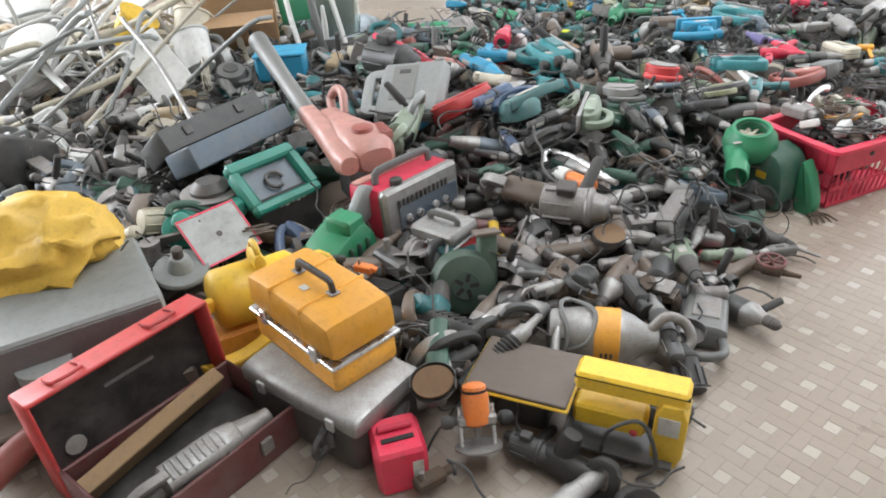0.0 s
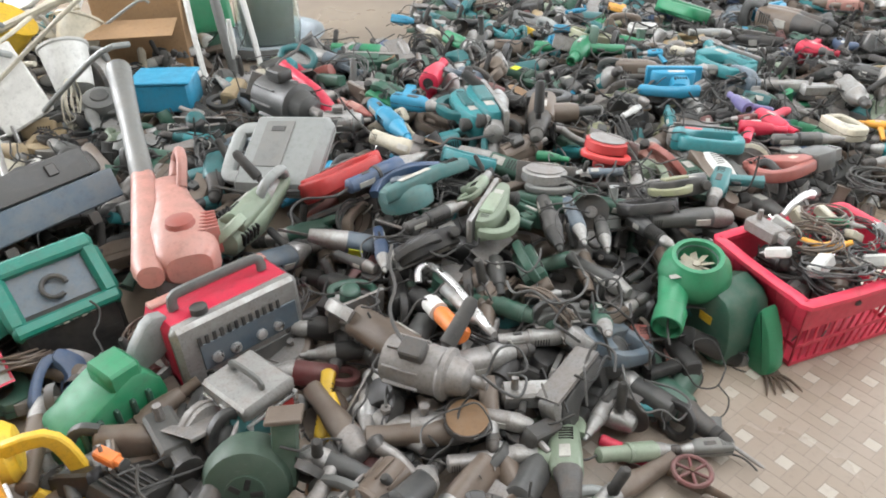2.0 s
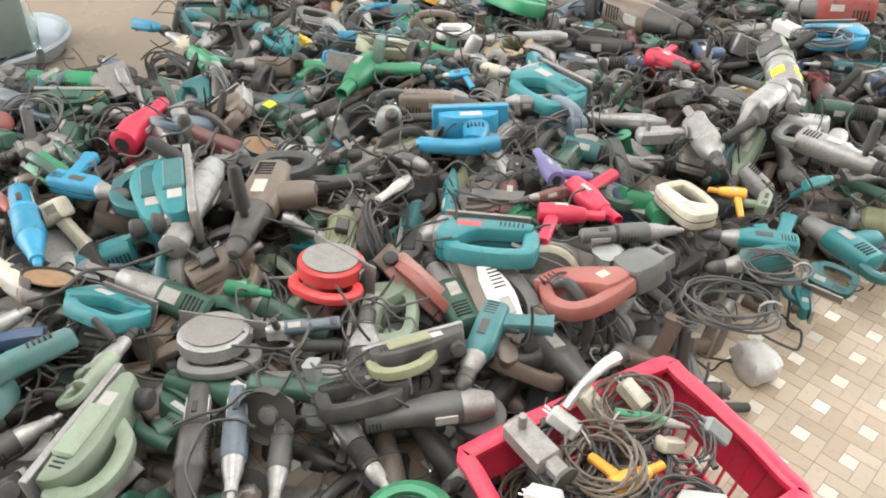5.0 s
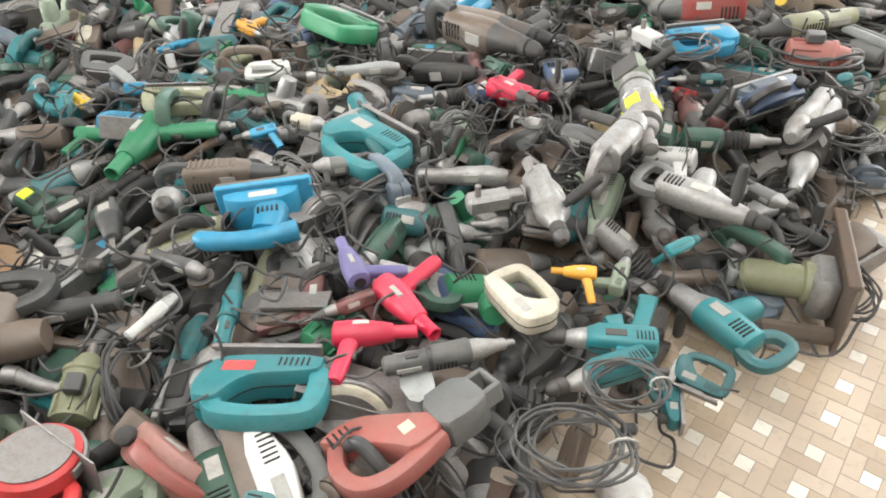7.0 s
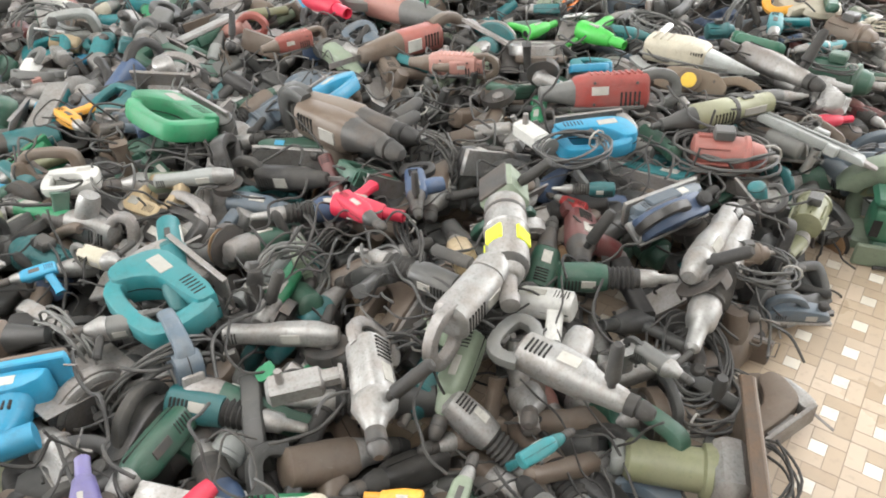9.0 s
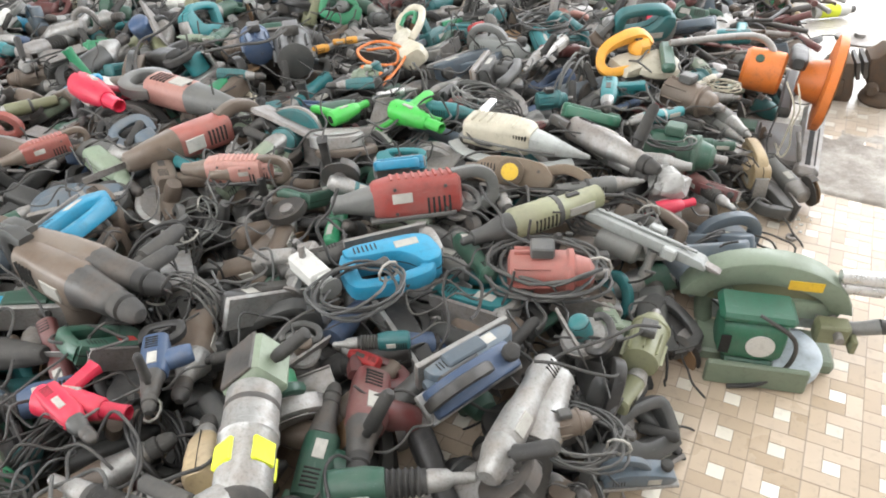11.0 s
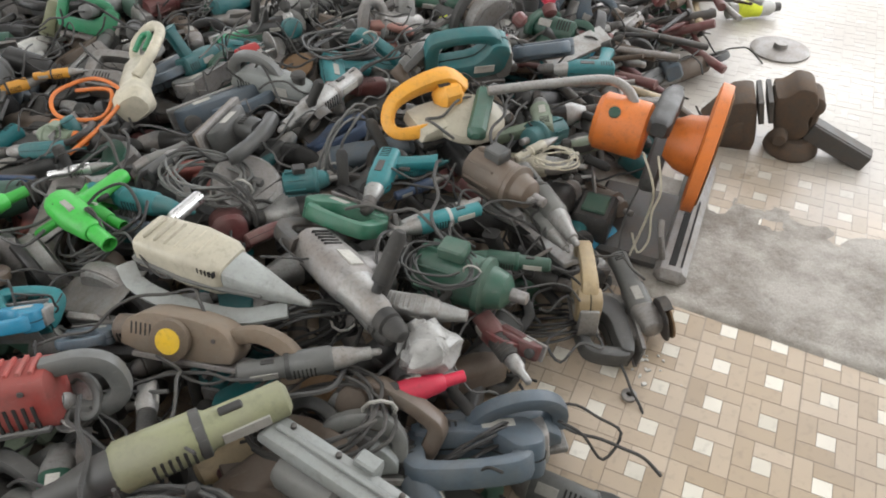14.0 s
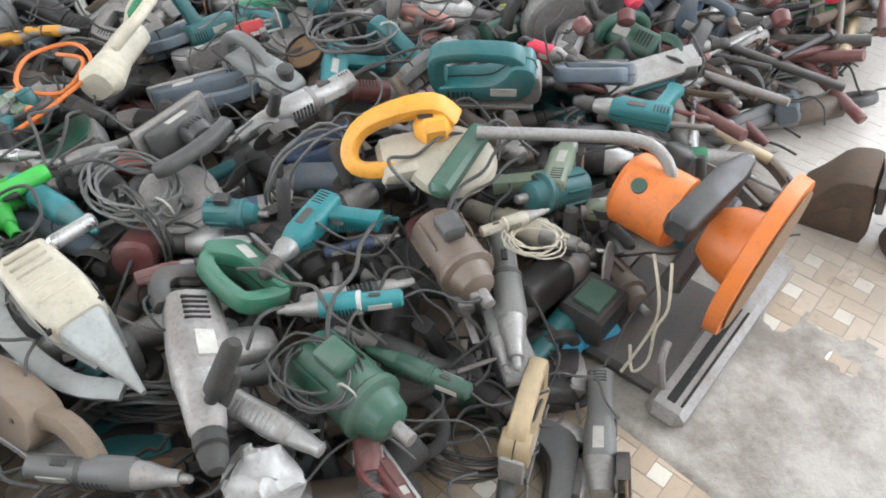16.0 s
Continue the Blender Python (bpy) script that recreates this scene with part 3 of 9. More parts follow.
def make_router(v):
    motor = Geo().lathe([(-0.02, 0.03), (-0.012, 0.04), (0.07, 0.042), (0.08, 0.038), (0.1, 0.036), (0.106, 0.026)], 18, "x")
    base = Geo().lathe([(-0.092, 0.045), (-0.09, 0.072), (-0.084, 0.073), (-0.082, 0.045)], 24, "x")
    post = lambda s: Geo().lathe([(-0.086, 0.006), (0.04, 0.006)], 8, "x", (0, 0.05 * s, 0))
    yoke = Geo().box(-0.005, 0, 0, 0.035, 0.12, 0.04, 0.008)
    kn = lambda s: Geo().lathe([(0.055 * s, 0.010), (0.066 * s, 0.012), (0.075 * s, 0.021), (0.095 * s, 0.022), (0.108 * s, 0.014)], 12, "y", (-0.005, 0, 0))
    return 0.21, [("motor_housing", "@", motor), ("base_plate", "silver", base), ("guide_post", "chrome", post(1)), ("guide_post", "chrome", post(-1)), ("yoke", "silver", yoke), ("knob", "rubber", kn(1)), ("knob", "rubber", kn(-1)),
                  ("collet", "steel", Geo().lathe([(-0.055, 0.008), (-0.02, 0.014)], 10, "x")), ("vent", "hole", Geo().lathe([(0.082, 0.0385), (0.09, 0.0378)], 18, "x")), ("label_plate", "paper", Geo().box(0.03, 0, 0.0, 0.04, 0.0853, 0.02, 0.001)), ("cable", "cable", tail((0.1, 0, 0), 91 + v, 0.2))]


def make_blower(v):
    shell = Geo().lathe([(-0.055, 0.06), (-0.045, 0.086), (0.0, 0.094), (0.04, 0.086), (0.05, 0.07)], 26, "y")
    hub = Geo().lathe([(-0.052, 0.05), (-0.064, 0.045), (-0.066, 0.0)], 18, "y")
    intake = Geo()
    for i in range(9):
        a = 2 * math.pi * i / 9
        intake.add(Geo().box(0.036, 0, 0, 0.032, 0.004, 0.009, 0.001).moved(Matrix.Rotation(a, 4, "Y") @ Matrix.Translation((0, 0.052, 0))))
    pipe = Geo().sweep([(0.02, 0, -0.055), (0.1, 0, -0.06), (0.15, 0, -0.05), (0.21, 0, -0.045)], [0.036, 0.034, 0.028, 0.029], n=16, side=(0, 1, 0), steps=3)
    bow = Geo().sweep([(-0.06, 0, 0.06), (-0.03, 0, 0.115), (0.04, 0, 0.118), (0.085, 0, 0.07), (0.08, 0, 0.02)], 0.015, 0.017, n=10, side=(0, 1, 0), steps=4, p=2.5)
    return 0.3, [("fan_housing", "@", shell), ("hub", "#", hub), ("intake_grille", "hole", intake), ("nozzle", "@", pipe), ("nozzle_mouth", "hole", Geo().lathe([(0.2101, 0.024), (0.2125, 0.022), (0.2125, 0.001)], 14, "x", (0, 0, -0.045))), ("handle", "@", bow),
                 ("label_plate", "paper", Geo().box(-0.03, -0.05, 0.055, 0.05, 0.012, 0.016, 0.001)), ("cable", "cable", tail((-0.06, 0, 0.06), 15 + v, 0.2))]


def make_recip_saw(v):
    body = Geo().loft([(-0.09, 0, 0, 0.03, 0.034, 3), (-0.08, 0, 0, 0.038, 0.042, 3), (0.05, 0, 0.004, 0.037, 0.04, 3), (0.06, 0, 0.004, 0.033, 0.036, 3)], 16)
    front = Geo().loft([(0.056, 0, 0.004, 0.036, 0.04, 3), (0.12, 0, 0.006, 0.03, 0.033, 2.6), (0.185, 0, 0.006, 0.022, 0.024, 2.4), (0.19, 0, 0.006, 0.017, 0.019, 2.4)], 14)
    blade = Geo().box(0.235, 0, 0.004, 0.12, 0.0022, 0.018, 0.001)
    bow = Geo().sweep([(-0.07, 0, 0.03), (-0.12, 0, 0.045), (-0.17, 0, 0.025), (-0.185, 0, -0.025), (-0.155, 0, -0.06), (-0.1, 0, -0.055), (-0.075, 0, -0.025)], 0.0155, 0.017, n=10, side=(0, 1, 0), steps=3, p=4)
    return 0.42, [("housing", "@", body), ("front_cover", "silver" if v else "#", front), ("saw_blade", "steel", blade), ("handle", "#", bow), ("vent", "hole", slots(-0.065, 0.011, 5, 0, 0.004, 0.005, 0.078, 0.04)),
                  ("label_plate", "neon" if v == 2 else "paper", Geo().box(0.02, 0, 0.004, 0.05, 0.0785, 0.036, 0.001)), ("cable", "cable", tail((-0.18, 0, -0.03), 25 + v, 0.25))]


def make_motor_body(v):
    body = Geo().lathe([(-0.09, 0.03), (-0.085, 0.046), (0.0, 0.048), (0.03, 0.048), (0.035, 0.052), (0.045, 0.052), (0.05, 0.04), (0.08, 0.032), (0.09, 0.018)], 18)
    fins = [("fin", "@", Geo().box(-0.04, 0, 0.049, 0.075, 0.004, 0.009, 0.001).moved(Matrix.Rotation(2 * math.pi * i / 8, 4, "X"))) for i in range(8)]
    return 0.2, [("casing", "@", body), *fins, ("shaft", "steel", Geo().lathe([(0.085, 0.012), (0.12, 0.011), (0.122, 0.006)], 10)), ("terminal_box", "#", Geo().box(-0.02, 0, 0.062, 0.05, 0.04, 0.026, 0.004)), ("cable", "cable", tail((-0.03, 0, 0.07), 35 + v, 0.25))]


def make_bellows_hammer(v):
    body = Geo().loft([(-0.14, 0, 0, 0.028, 0.03, 2.6), (-0.132, 0, 0, 0.038, 0.04, 2.6), (-0.04, 0, 0, 0.04, 0.043, 2.6), (0.0, 0, 0, 0.036, 0.038, 2.2)], 16)
    prof = [(-0.002, 0.03)]
    for i in range(6):
        prof += [(0.004 + i * 0.014, 0.036), (0.011 + i * 0.014, 0.028)]
    neck = Geo().lathe(prof + [(0.092, 0.03)], 16)
    tip = Geo().lathe([(0.09, 0.024), (0.1, 0.027), (0.14, 0.024), (0.15, 0.015), (0.2, 0.012), (0.205, 0.006)], 14)
    return 0.35, [("housing", "@", body), ("bellows", "rubber", neck), ("tool_holder", "silver", tip), ("vent", "hole", slots(-0.12, 0.01, 5, 0, 0, 0.005, 0.0815, 0.036)), ("label_plate", "paper", Geo().box(-0.055, 0, 0.005, 0.04, 0.0815, 0.024, 0.001)), ("cable", "cable", tail((-0.14, 0, 0), 45 + v, 0.28))]


def make_cable_coil(v):
    rnd = random.Random(900 + v)
    g = Geo()
    pts = []
    turns = 5 + v % 3
    for i in range(turns * 12):
        a = 2 * math.pi * i / 12
        rr = 0.085 + 0.018 * math.sin(i * 0.61 + v) + rnd.uniform(-0.006, 0.006)
        pts.append(Vector((rr * 1.25 * math.cos(a), rr * math.sin(a), 0.012 * math.sin(i * 0.37) + 0.0028 * i / 6 + rnd.uniform(-0.004, 0.004))))
    g.sweep(pts, 0.0040, n=6, steps=2)
    plug = Geo().box(0.12, 0.05, 0.0, 0.035, 0.024, 0.02, 0.005)
    band = Geo().sweep([(0.1 + 0.03 * math.cos(a), 0.0, 0.01 + 0.028 * math.sin(a)) for a in np.linspace(0, 2 * math.pi, 10)[:-1]], 0.0035, n=5, closed=True)
    return 0.24, [("cable", "@", g), ("plug", "#", plug), ("tie", "paper", band)]


def make_belt_sander(v):
    body = Geo().prism([(-0.12, -0.03), (0.08, -0.03), (0.1, 0.0), (0.08, 0.03), (0.02, 0.04), (-0.04, 0.045), (-0.12, 0.02)], 0.042, 0.01)
    belt = Geo().prism([(-0.14, -0.06), (0.13, -0.06), (0.15, -0.045), (0.145, -0.02), (0.12, -0.01), (-0.13, -0.01), (-0.155, -0.025), (-0.155, -0.05)], 0.036, 0.002)
    bow = Geo().sweep([(0.06, 0, 0.02), (0.05, 0, 0.06), (0.0, 0, 0.08), (-0.06, 0, 0.072), (-0.115, 0, 0.045), (-0.13, 0, 0.0)], 0.016, 0.0175, n=10, side=(0, 1, 0), steps=4, p=4)
    knob = Geo().lathe([(0.0, 0.02), (0.02, 0.023), (0.036, 0.018), (0.04, 0.008)], 12, "z", (0.1, 0, 0.01))
    return 0.31, [("housing", "@", body), ("sanding_belt", "brown", belt), ("handle", "#", bow), ("front_knob", "rubber", knob), ("vent", "hole", slots(-0.1, 0.011, 6, 0, 0.012, 0.005, 0.0855, 0.03)), ("label_plate", "paper", Geo().box(0.01, 0, 0.01, 0.05, 0.0865, 0.026, 0.001)), ("cable", "cable", tail((-0.13, 0, 0), 55 + v, 0.25))]


def make_metal_scrap(v):
    if v == 0:
        g = Geo().lathe([(-0.09, 0.016), (-0.085, 0.024), (-0.03, 0.024), (-0.028, 0.034), (0.0, 0.036), (0.04, 0.03), (0.06, 0.016), (0.1, 0.014), (0.102, 0.008)], 14)
        return 0.2, [("casting", "@", g), ("lug", "#", Geo().box(-0.01, 0.03, 0, 0.03, 0.035, 0.02, 0.004)), ("bolt", "steel", Geo().lathe([(0.03, 0.008), (0.05, 0.008), (0.05, 0.012), (0.06, 0.012)], 6, "z"))]
    if v == 1:
        g = Geo().box(0, 0, 0, 0.13, 0.06, 0.05, 0.009).box(0.08, 0, 0.005, 0.05, 0.035, 0.03, 0.006)
        return 0.2, [("casting", "@", g), ("flange", "#", Geo().lathe([(0.1, 0.03), (0.108, 0.03), (0.11, 0.02)], 14)), ("stud", "steel", Geo().lathe([(0.025, 0.01), (0.06, 0.009)], 8, "z", (-0.03, 0, 0)))]
    g = Geo().sweep([(-0.11, 0, 0), (-0.05, 0, 0.02), (0.04, 0, 0.01), (0.1, 0, -0.02)], [0.013, 0.012, 0.015, 0.02], n=10, steps=4)
    return 0.22, [("casting", "@", g), ("socket", "#", Geo().lathe([(0.09, 0.02), (0.12, 0.024), (0.125, 0.02), (0.1, 0.016)], 12, at=(0, 0, -0.02)))]


def make_nibbler(v):
    head = Geo().box(-0.17, 0, 0.0, 0.13, 0.115, 0.10, 0.014)
    body = Geo().lathe([(-0.11, 0.048), (-0.10, 0.058), (0.0, 0.058), (0.005, 0.062), (0.02, 0.062), (0.025, 0.058), (0.15, 0.056), (0.16, 0.05), (0.2, 0.034), (0.205, 0.026)], 24)
    neck = Geo().lathe([(0.2, 0.022), (0.26, 0.02), (0.27, 0.026), (0.3, 0.024), (0.305, 0.012)], 14)
    return 0.52, [("gear_head", "sage", head), ("head_cover", "dark_steel", Geo().box(-0.17, 0, 0.052, 0.11, 0.095, 0.008, 0.002)), ("motor_barrel", "@", body), ("neck", "steel", neck), ("label_plate", "neon", Geo().box(0.075, 0, 0.0, 0.055, 0.1185, 0.05, 0.002)), ("top_label", "neon", Geo().box(0.075, 0, 0.0, 0.055, 0.05, 0.1185, 0.002)),
                  ("band", "dark_steel", Geo().lathe([(-0.062, 0.0585), (-0.06, 0.0595), (-0.05, 0.0595), (-0.048, 0.0585)], 24)), ("grip_ring", "rubber", Geo().lathe([(0.155, 0.051), (0.16, 0.054), (0.175, 0.048), (0.18, 0.042)], 20)), ("side_handle", "rubber", Geo().lathe([(0.05, 0.01), (0.07, 0.016), (0.16, 0.015), (0.165, 0.008)], 12, "y", (-0.17, 0, 0))), ("cable", "cable", tail((-0.235, 0, 0), 12, 0.3))]


def make_shear(v):
    body = Geo().loft([(-0.20, 0, 0, 0.036, 0.03, 4), (-0.19, 0, 0, 0.056, 0.046, 5), (-0.05, 0, 0.004, 0.062, 0.052, 5), (0.03, 0, 0.002, 0.056, 0.047, 5), (0.045, 0, 0.0, 0.05, 0.042, 5), (0.05, 0, 0.0, 0.046, 0.036, 5)], 20)
    beak = Geo().loft([(0.046, 0, -0.004, 0.046, 0.034, 5), (0.12, 0, -0.010, 0.032, 0.026, 5), (0.19, 0, -0.016, 0.016, 0.016, 4), (0.25, 0, -0.02, 0.005, 0.006, 3)], 14)
    lip = Geo().loft([(-0.205, 0, -0.012, 0.058, 0.004, 6), (-0.19, 0, -0.012, 0.064, 0.005, 6), (-0.05, 0, -0.012, 0.070, 0.005, 6), (0.05, 0, -0.014, 0.056, 0.005, 6), (0.14, 0, -0.018, 0.034, 0.004, 6)], 12)
    skid = Geo().sweep([(-0.22, -0.07, -0.03), (-0.16, -0.10, -0.045), (-0.05, -0.105, -0.05), (0.1, -0.08, -0.05), (0.2, -0.02, -0.04)], 0.007, 0.022, n=8, steps=4, p=4)
    ribs = [("rib", "@", Geo().box(-0.165 + i * 0.03, 0, 0.05, 0.008, 0.075, 0.012, 0.003)) for i in range(6)]
    return 0.45, [("housing", "@", body), ("beak", "light_grey", beak), ("lip", "grey", lip), *ribs, ("side_handle", "chrome", Geo().lathe([(0.05, 0.010), (0.058, 0.017), (0.15, 0.017), (0.155, 0.010)], 14, "y", (-0.17, 0, 0.03))),
                  ("guard", "light_grey", skid), ("vent", "hole", slots(0.0, 0.010, 5, 0, 0.028, 0.005, 0.117, 0.014)), ("cable", "cable", tail((-0.19, 0, 0), 17, 0.3))]


MAKERS = {
    "nibbler": (make_nibbler, "electric nibbler", "nibbler"), "shear": (make_shear, "sheet shear", "shear"),
    "pistol_drill": (make_pistol_drill, "pistol drill", "drill"), "heavy_drill": (make_heavy_drill, "heavy drill", "drill"), "angle_grinder": (make_angle_grinder, "angle grinder", "grinder"),
    "jigsaw": (make_jigsaw, "jigsaw", "jigsaw"), "circular_saw": (make_circular_saw, "circular saw", "power saw"), "rotary_hammer": (make_rotary_hammer, "rotary hammer", "hammer drill"),
    "breaker": (make_breaker, "demolition hammer", "hammer drill"), "sheet_sander": (make_sheet_sander, "sheet sander", "sander"), "heat_gun": (make_heat_gun, "heat gun", "heat gun"),
    "planer": (make_planer, "electric planer", "planer"), "die_grinder": (make_die_grinder, "straight grinder", "grinder"), "router": (make_router, "plunge router", "router"), "blower": (make_blower, "hand blower", "blower"),
    "recip_saw": (make_recip_saw, "reciprocating saw", "power saw"), "motor_body": (make_motor_body, "bare electric motor", "motor"), "bellows_hammer": (make_bellows_hammer, "chipping hammer", "hammer drill"),
    "cable_coil": (make_cable_coil, "coiled supply cable", "cable"), "belt_sander": (make_belt_sander, "belt sander", "sander"), "metal_scrap": (make_metal_scrap, "cast machine part", "machine part"),
}
SECOND = {"teal": "deep_teal", "green": "dark_green", "red": "dark_grey", "faded_red": "grey", "pink": "faded_red", "sky_blue": "sky_blue", "navy": "black", "grey": "dark_grey", "dark_grey": "black",
          "black": "rubber", "cream": "cream", "white": "grey", "silver": "steel", "orange": "dark_grey", "amber": "black", "lime": "dark_grey", "brown": "dark_grey", "olive": "dark_grey",
          "dark_green": "dark_green", "deep_teal": "black", "slate": "slate", "sage": "sage", "light_grey": "grey", "maroon": "maroon", "steel": "dark_steel"}
SHAPES, MESHES = {}, {}


def shape_of(kind, v):
    if (kind, v) not in SHAPES:
        SHAPES[kind, v] = MAKERS[kind][0](v)
    return SHAPES[kind, v]


def stuff_of(mat, colour, second):
    return colour if mat == "@" else second if mat == "#" else mat


def put(kind, colour, at, turn, size=1.0, v=0, label="", second="", skip=""):
    """One tool with its parts: where its middle lies, (yaw, pitch, roll) and size."""
    second = second or SECOND.get(colour, "dark_grey")
    words = label or f"worn {colour.replace('_', ' ')} {MAKERS[kind][1]} lying in the heap"
    root = thing(kind, lie(*at, *turn, size), words, MAKERS[kind][2])
    for i, (name, mat, geo) in enumerate(shape_of(kind, v)[1]):
        if name in skip.split():
            continue
        mat = stuff_of(mat, colour, second)
        key = (kind, v, i, mat)
        if key not in MESHES:
            MESHES[key] = mesh_of(name, geo, MATS[mat])
        ob = new(name, MESHES[key])
        ob.parent = root
    return root


# ---- hall ----
def slab(name, x0, x1, y0, y1, z0, z1, material, label):
    return solid(name, Geo().box((x0 + x1) / 2, (y0 + y1) / 2, (z0 + z1) / 2, x1 - x0, y1 - y0, z1 - z0, 0.002), material, label, "", "structure")


def plaster(name, rgb):
    m, nt, b = nodes_of(name)
    big, fine = noise_node(nt, 0.8, 6, 0.6), noise_node(nt, 60, 4, 0.6)
    link(nt, mix(nt, ramp(nt, big, 0.35, 0.7, 0, 0.4), rgb, tuple(c * 0.72 for c in rgb)), b.inputs["Base Color"])
    b.inputs["Roughness"].default_value = 0.85
    bump(nt, b, fine, 0.2)
    return m


MATS["plaster"] = plaster("limewashed_plaster", (0.66, 0.65, 0.61))
MATS["soffit"] = plaster("grey_ceiling_paint", (0.50, 0.50, 0.48))


def wall_with_opening(name, horizontal, place, a0, a1, o0, o1, sill, head, label):
    """A wall 0.25 thick with one wide opening, built of four pieces joined in one mesh."""
    g = Geo()
    for b0, b1, z0, z1 in ((a0, o0, 0, HIGH), (o1, a1, 0, HIGH), (o0, o1, 0, sill), (o0, o1, head, HIGH)):
        if b1 - b0 < 0.01 or z1 - z0 < 0.01:
            continue
        if horizontal:
            g.box((b0 + b1) / 2, place, (z0 + z1) / 2, b1 - b0, 0.25, z1 - z0, 0.001)
        else:
            g.box(place, (b0 + b1) / 2, (z0 + z1) / 2, 0.25, b1 - b0, z1 - z0, 0.001)
    return solid(name, g, "plaster", label, "", "structure")


wall_with_opening("wall_east", False, X1 + 0.125, Y0, Y1, 2.5, 11.5, 0.7, 3.9, "limewashed hall wall with a wide window opening")
wall_with_opening("wall_north", True, Y1 + 0.125, X0, X1, 0.5, 8.5, 0.7, 3.9, "limewashed hall wall with a wide window opening")
wall_with_opening("wall_west", False, X0 - 0.125, Y0, Y1, 2.5, 8.5, 0.7, 3.9, "limewashed hall wall with a wide window opening")
slab("wall_south", X0, X1, Y0 - 0.25, Y0, 0, HIGH, "plaster", "plain limewashed hall wall")
slab("ceiling", X0 - 0.25, X1 + 0.25, Y0 - 0.25, Y1 + 0.25, HIGH, HIGH + 0.2, "soffit", "plain grey painted ceiling")


def tile_material(name, rgb, amount=0.5):
    """Glazed floor tile under a film of dust with cement smears; far glare is painted in."""
    m, nt, b = nodes_of(name)
    tc = nt.nodes.new("ShaderNodeNewGeometry")
    big = nt.nodes.new("ShaderNodeTexNoise")
    big.inputs["Scale"].default_value, big.inputs["Detail"].default_value = 1.7, 7
    link(nt, tc.outputs["Position"], big.inputs["Vector"])
    fine = nt.nodes.new("ShaderNodeTexNoise")
    fine.inputs["Scale"].default_value, fine.inputs["Detail"].default_value = 45, 5
    link(nt, tc.outputs["Position"], fine.inputs["Vector"])
    info = nt.nodes.new("ShaderNodeObjectInfo")
    isle = tc.outputs["Random Per Island"]
    tone = nt.nodes.new("ShaderNodeMath")
    tone.operation = "ADD"
    link(nt, isle, tone.inputs[0])
    link(nt, info.outputs["Random"], tone.inputs[1])
    frac = nt.nodes.new("ShaderNodeMath")
    frac.operation = "FRACT"
    link(nt, tone.outputs[0], frac.inputs[0])
    hsv = nt.nodes.new("ShaderNodeHueSaturation")
    hsv.inputs["Color"].default_value = (*rgb, 1)
    link(nt, ramp(nt, frac.outputs[0], 0, 1, 0.80, 1.12), hsv.inputs["Value"])
    link(nt, ramp(nt, frac.outputs[0], 0, 1, 1.1, 0.85), hsv.inputs["Saturation"])
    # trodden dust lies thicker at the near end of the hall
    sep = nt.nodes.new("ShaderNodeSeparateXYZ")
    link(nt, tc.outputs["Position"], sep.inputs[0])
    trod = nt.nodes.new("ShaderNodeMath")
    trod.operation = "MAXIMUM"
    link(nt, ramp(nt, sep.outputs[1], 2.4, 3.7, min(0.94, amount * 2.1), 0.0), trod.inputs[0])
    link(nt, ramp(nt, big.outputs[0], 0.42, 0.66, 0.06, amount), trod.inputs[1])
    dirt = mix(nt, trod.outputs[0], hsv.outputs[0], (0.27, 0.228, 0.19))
    # past the cement strip: dried cement slurry, and floor glare painted into the colour
    along = nt.nodes.new("ShaderNodeVectorMath")
    along.operation = "DOT_PRODUCT"
    along.inputs[1].default_value = (0.766, 0.643, 0.0)
    link(nt, tc.outputs["Position"], along.inputs[0])
    ragged = nt.nodes.new("ShaderNodeMath")
    ragged.operation = "MULTIPLY_ADD"
    ragged.inputs[1].default_value = 1.3
    link(nt, big.outputs[0], ragged.inputs[0])
    link(nt, along.outputs["Value"], ragged.inputs[2])
    dirt = mix(nt, ramp(nt, ragged.outputs[0], 8.15, 8.6, 0.0, 0.82), dirt, (0.43, 0.41, 0.375))
    link(nt, mix(nt, ramp(nt, fine.outputs[0], 0.55, 0.85, 0, 0.35), dirt, (0.15, 0.135, 0.12)), b.inputs["Base Color"])
    link(nt, ramp(nt, big.outputs[0], 0.35, 0.7, 0.22, 0.5), b.inputs["Roughness"])
    bump(nt, b, fine.outputs[0], 0.12, 0.001)
    return m


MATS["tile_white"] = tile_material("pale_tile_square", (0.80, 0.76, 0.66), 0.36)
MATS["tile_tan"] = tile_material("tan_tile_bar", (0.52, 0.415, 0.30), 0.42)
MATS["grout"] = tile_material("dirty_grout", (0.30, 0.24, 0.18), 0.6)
MATS["cement"] = tile_material("cement_smear", (0.50, 0.485, 0.45), 0.4)
floor = slab("floor", X0, X1, Y0, Y1, -0.2, 0.0, "grout", "patterned pinwheel tile floor, dusty, tan and cream")
slab("ground", -60, 60, -60, 60, -0.5, -0.21, "cement", "bare ground outside the hall")


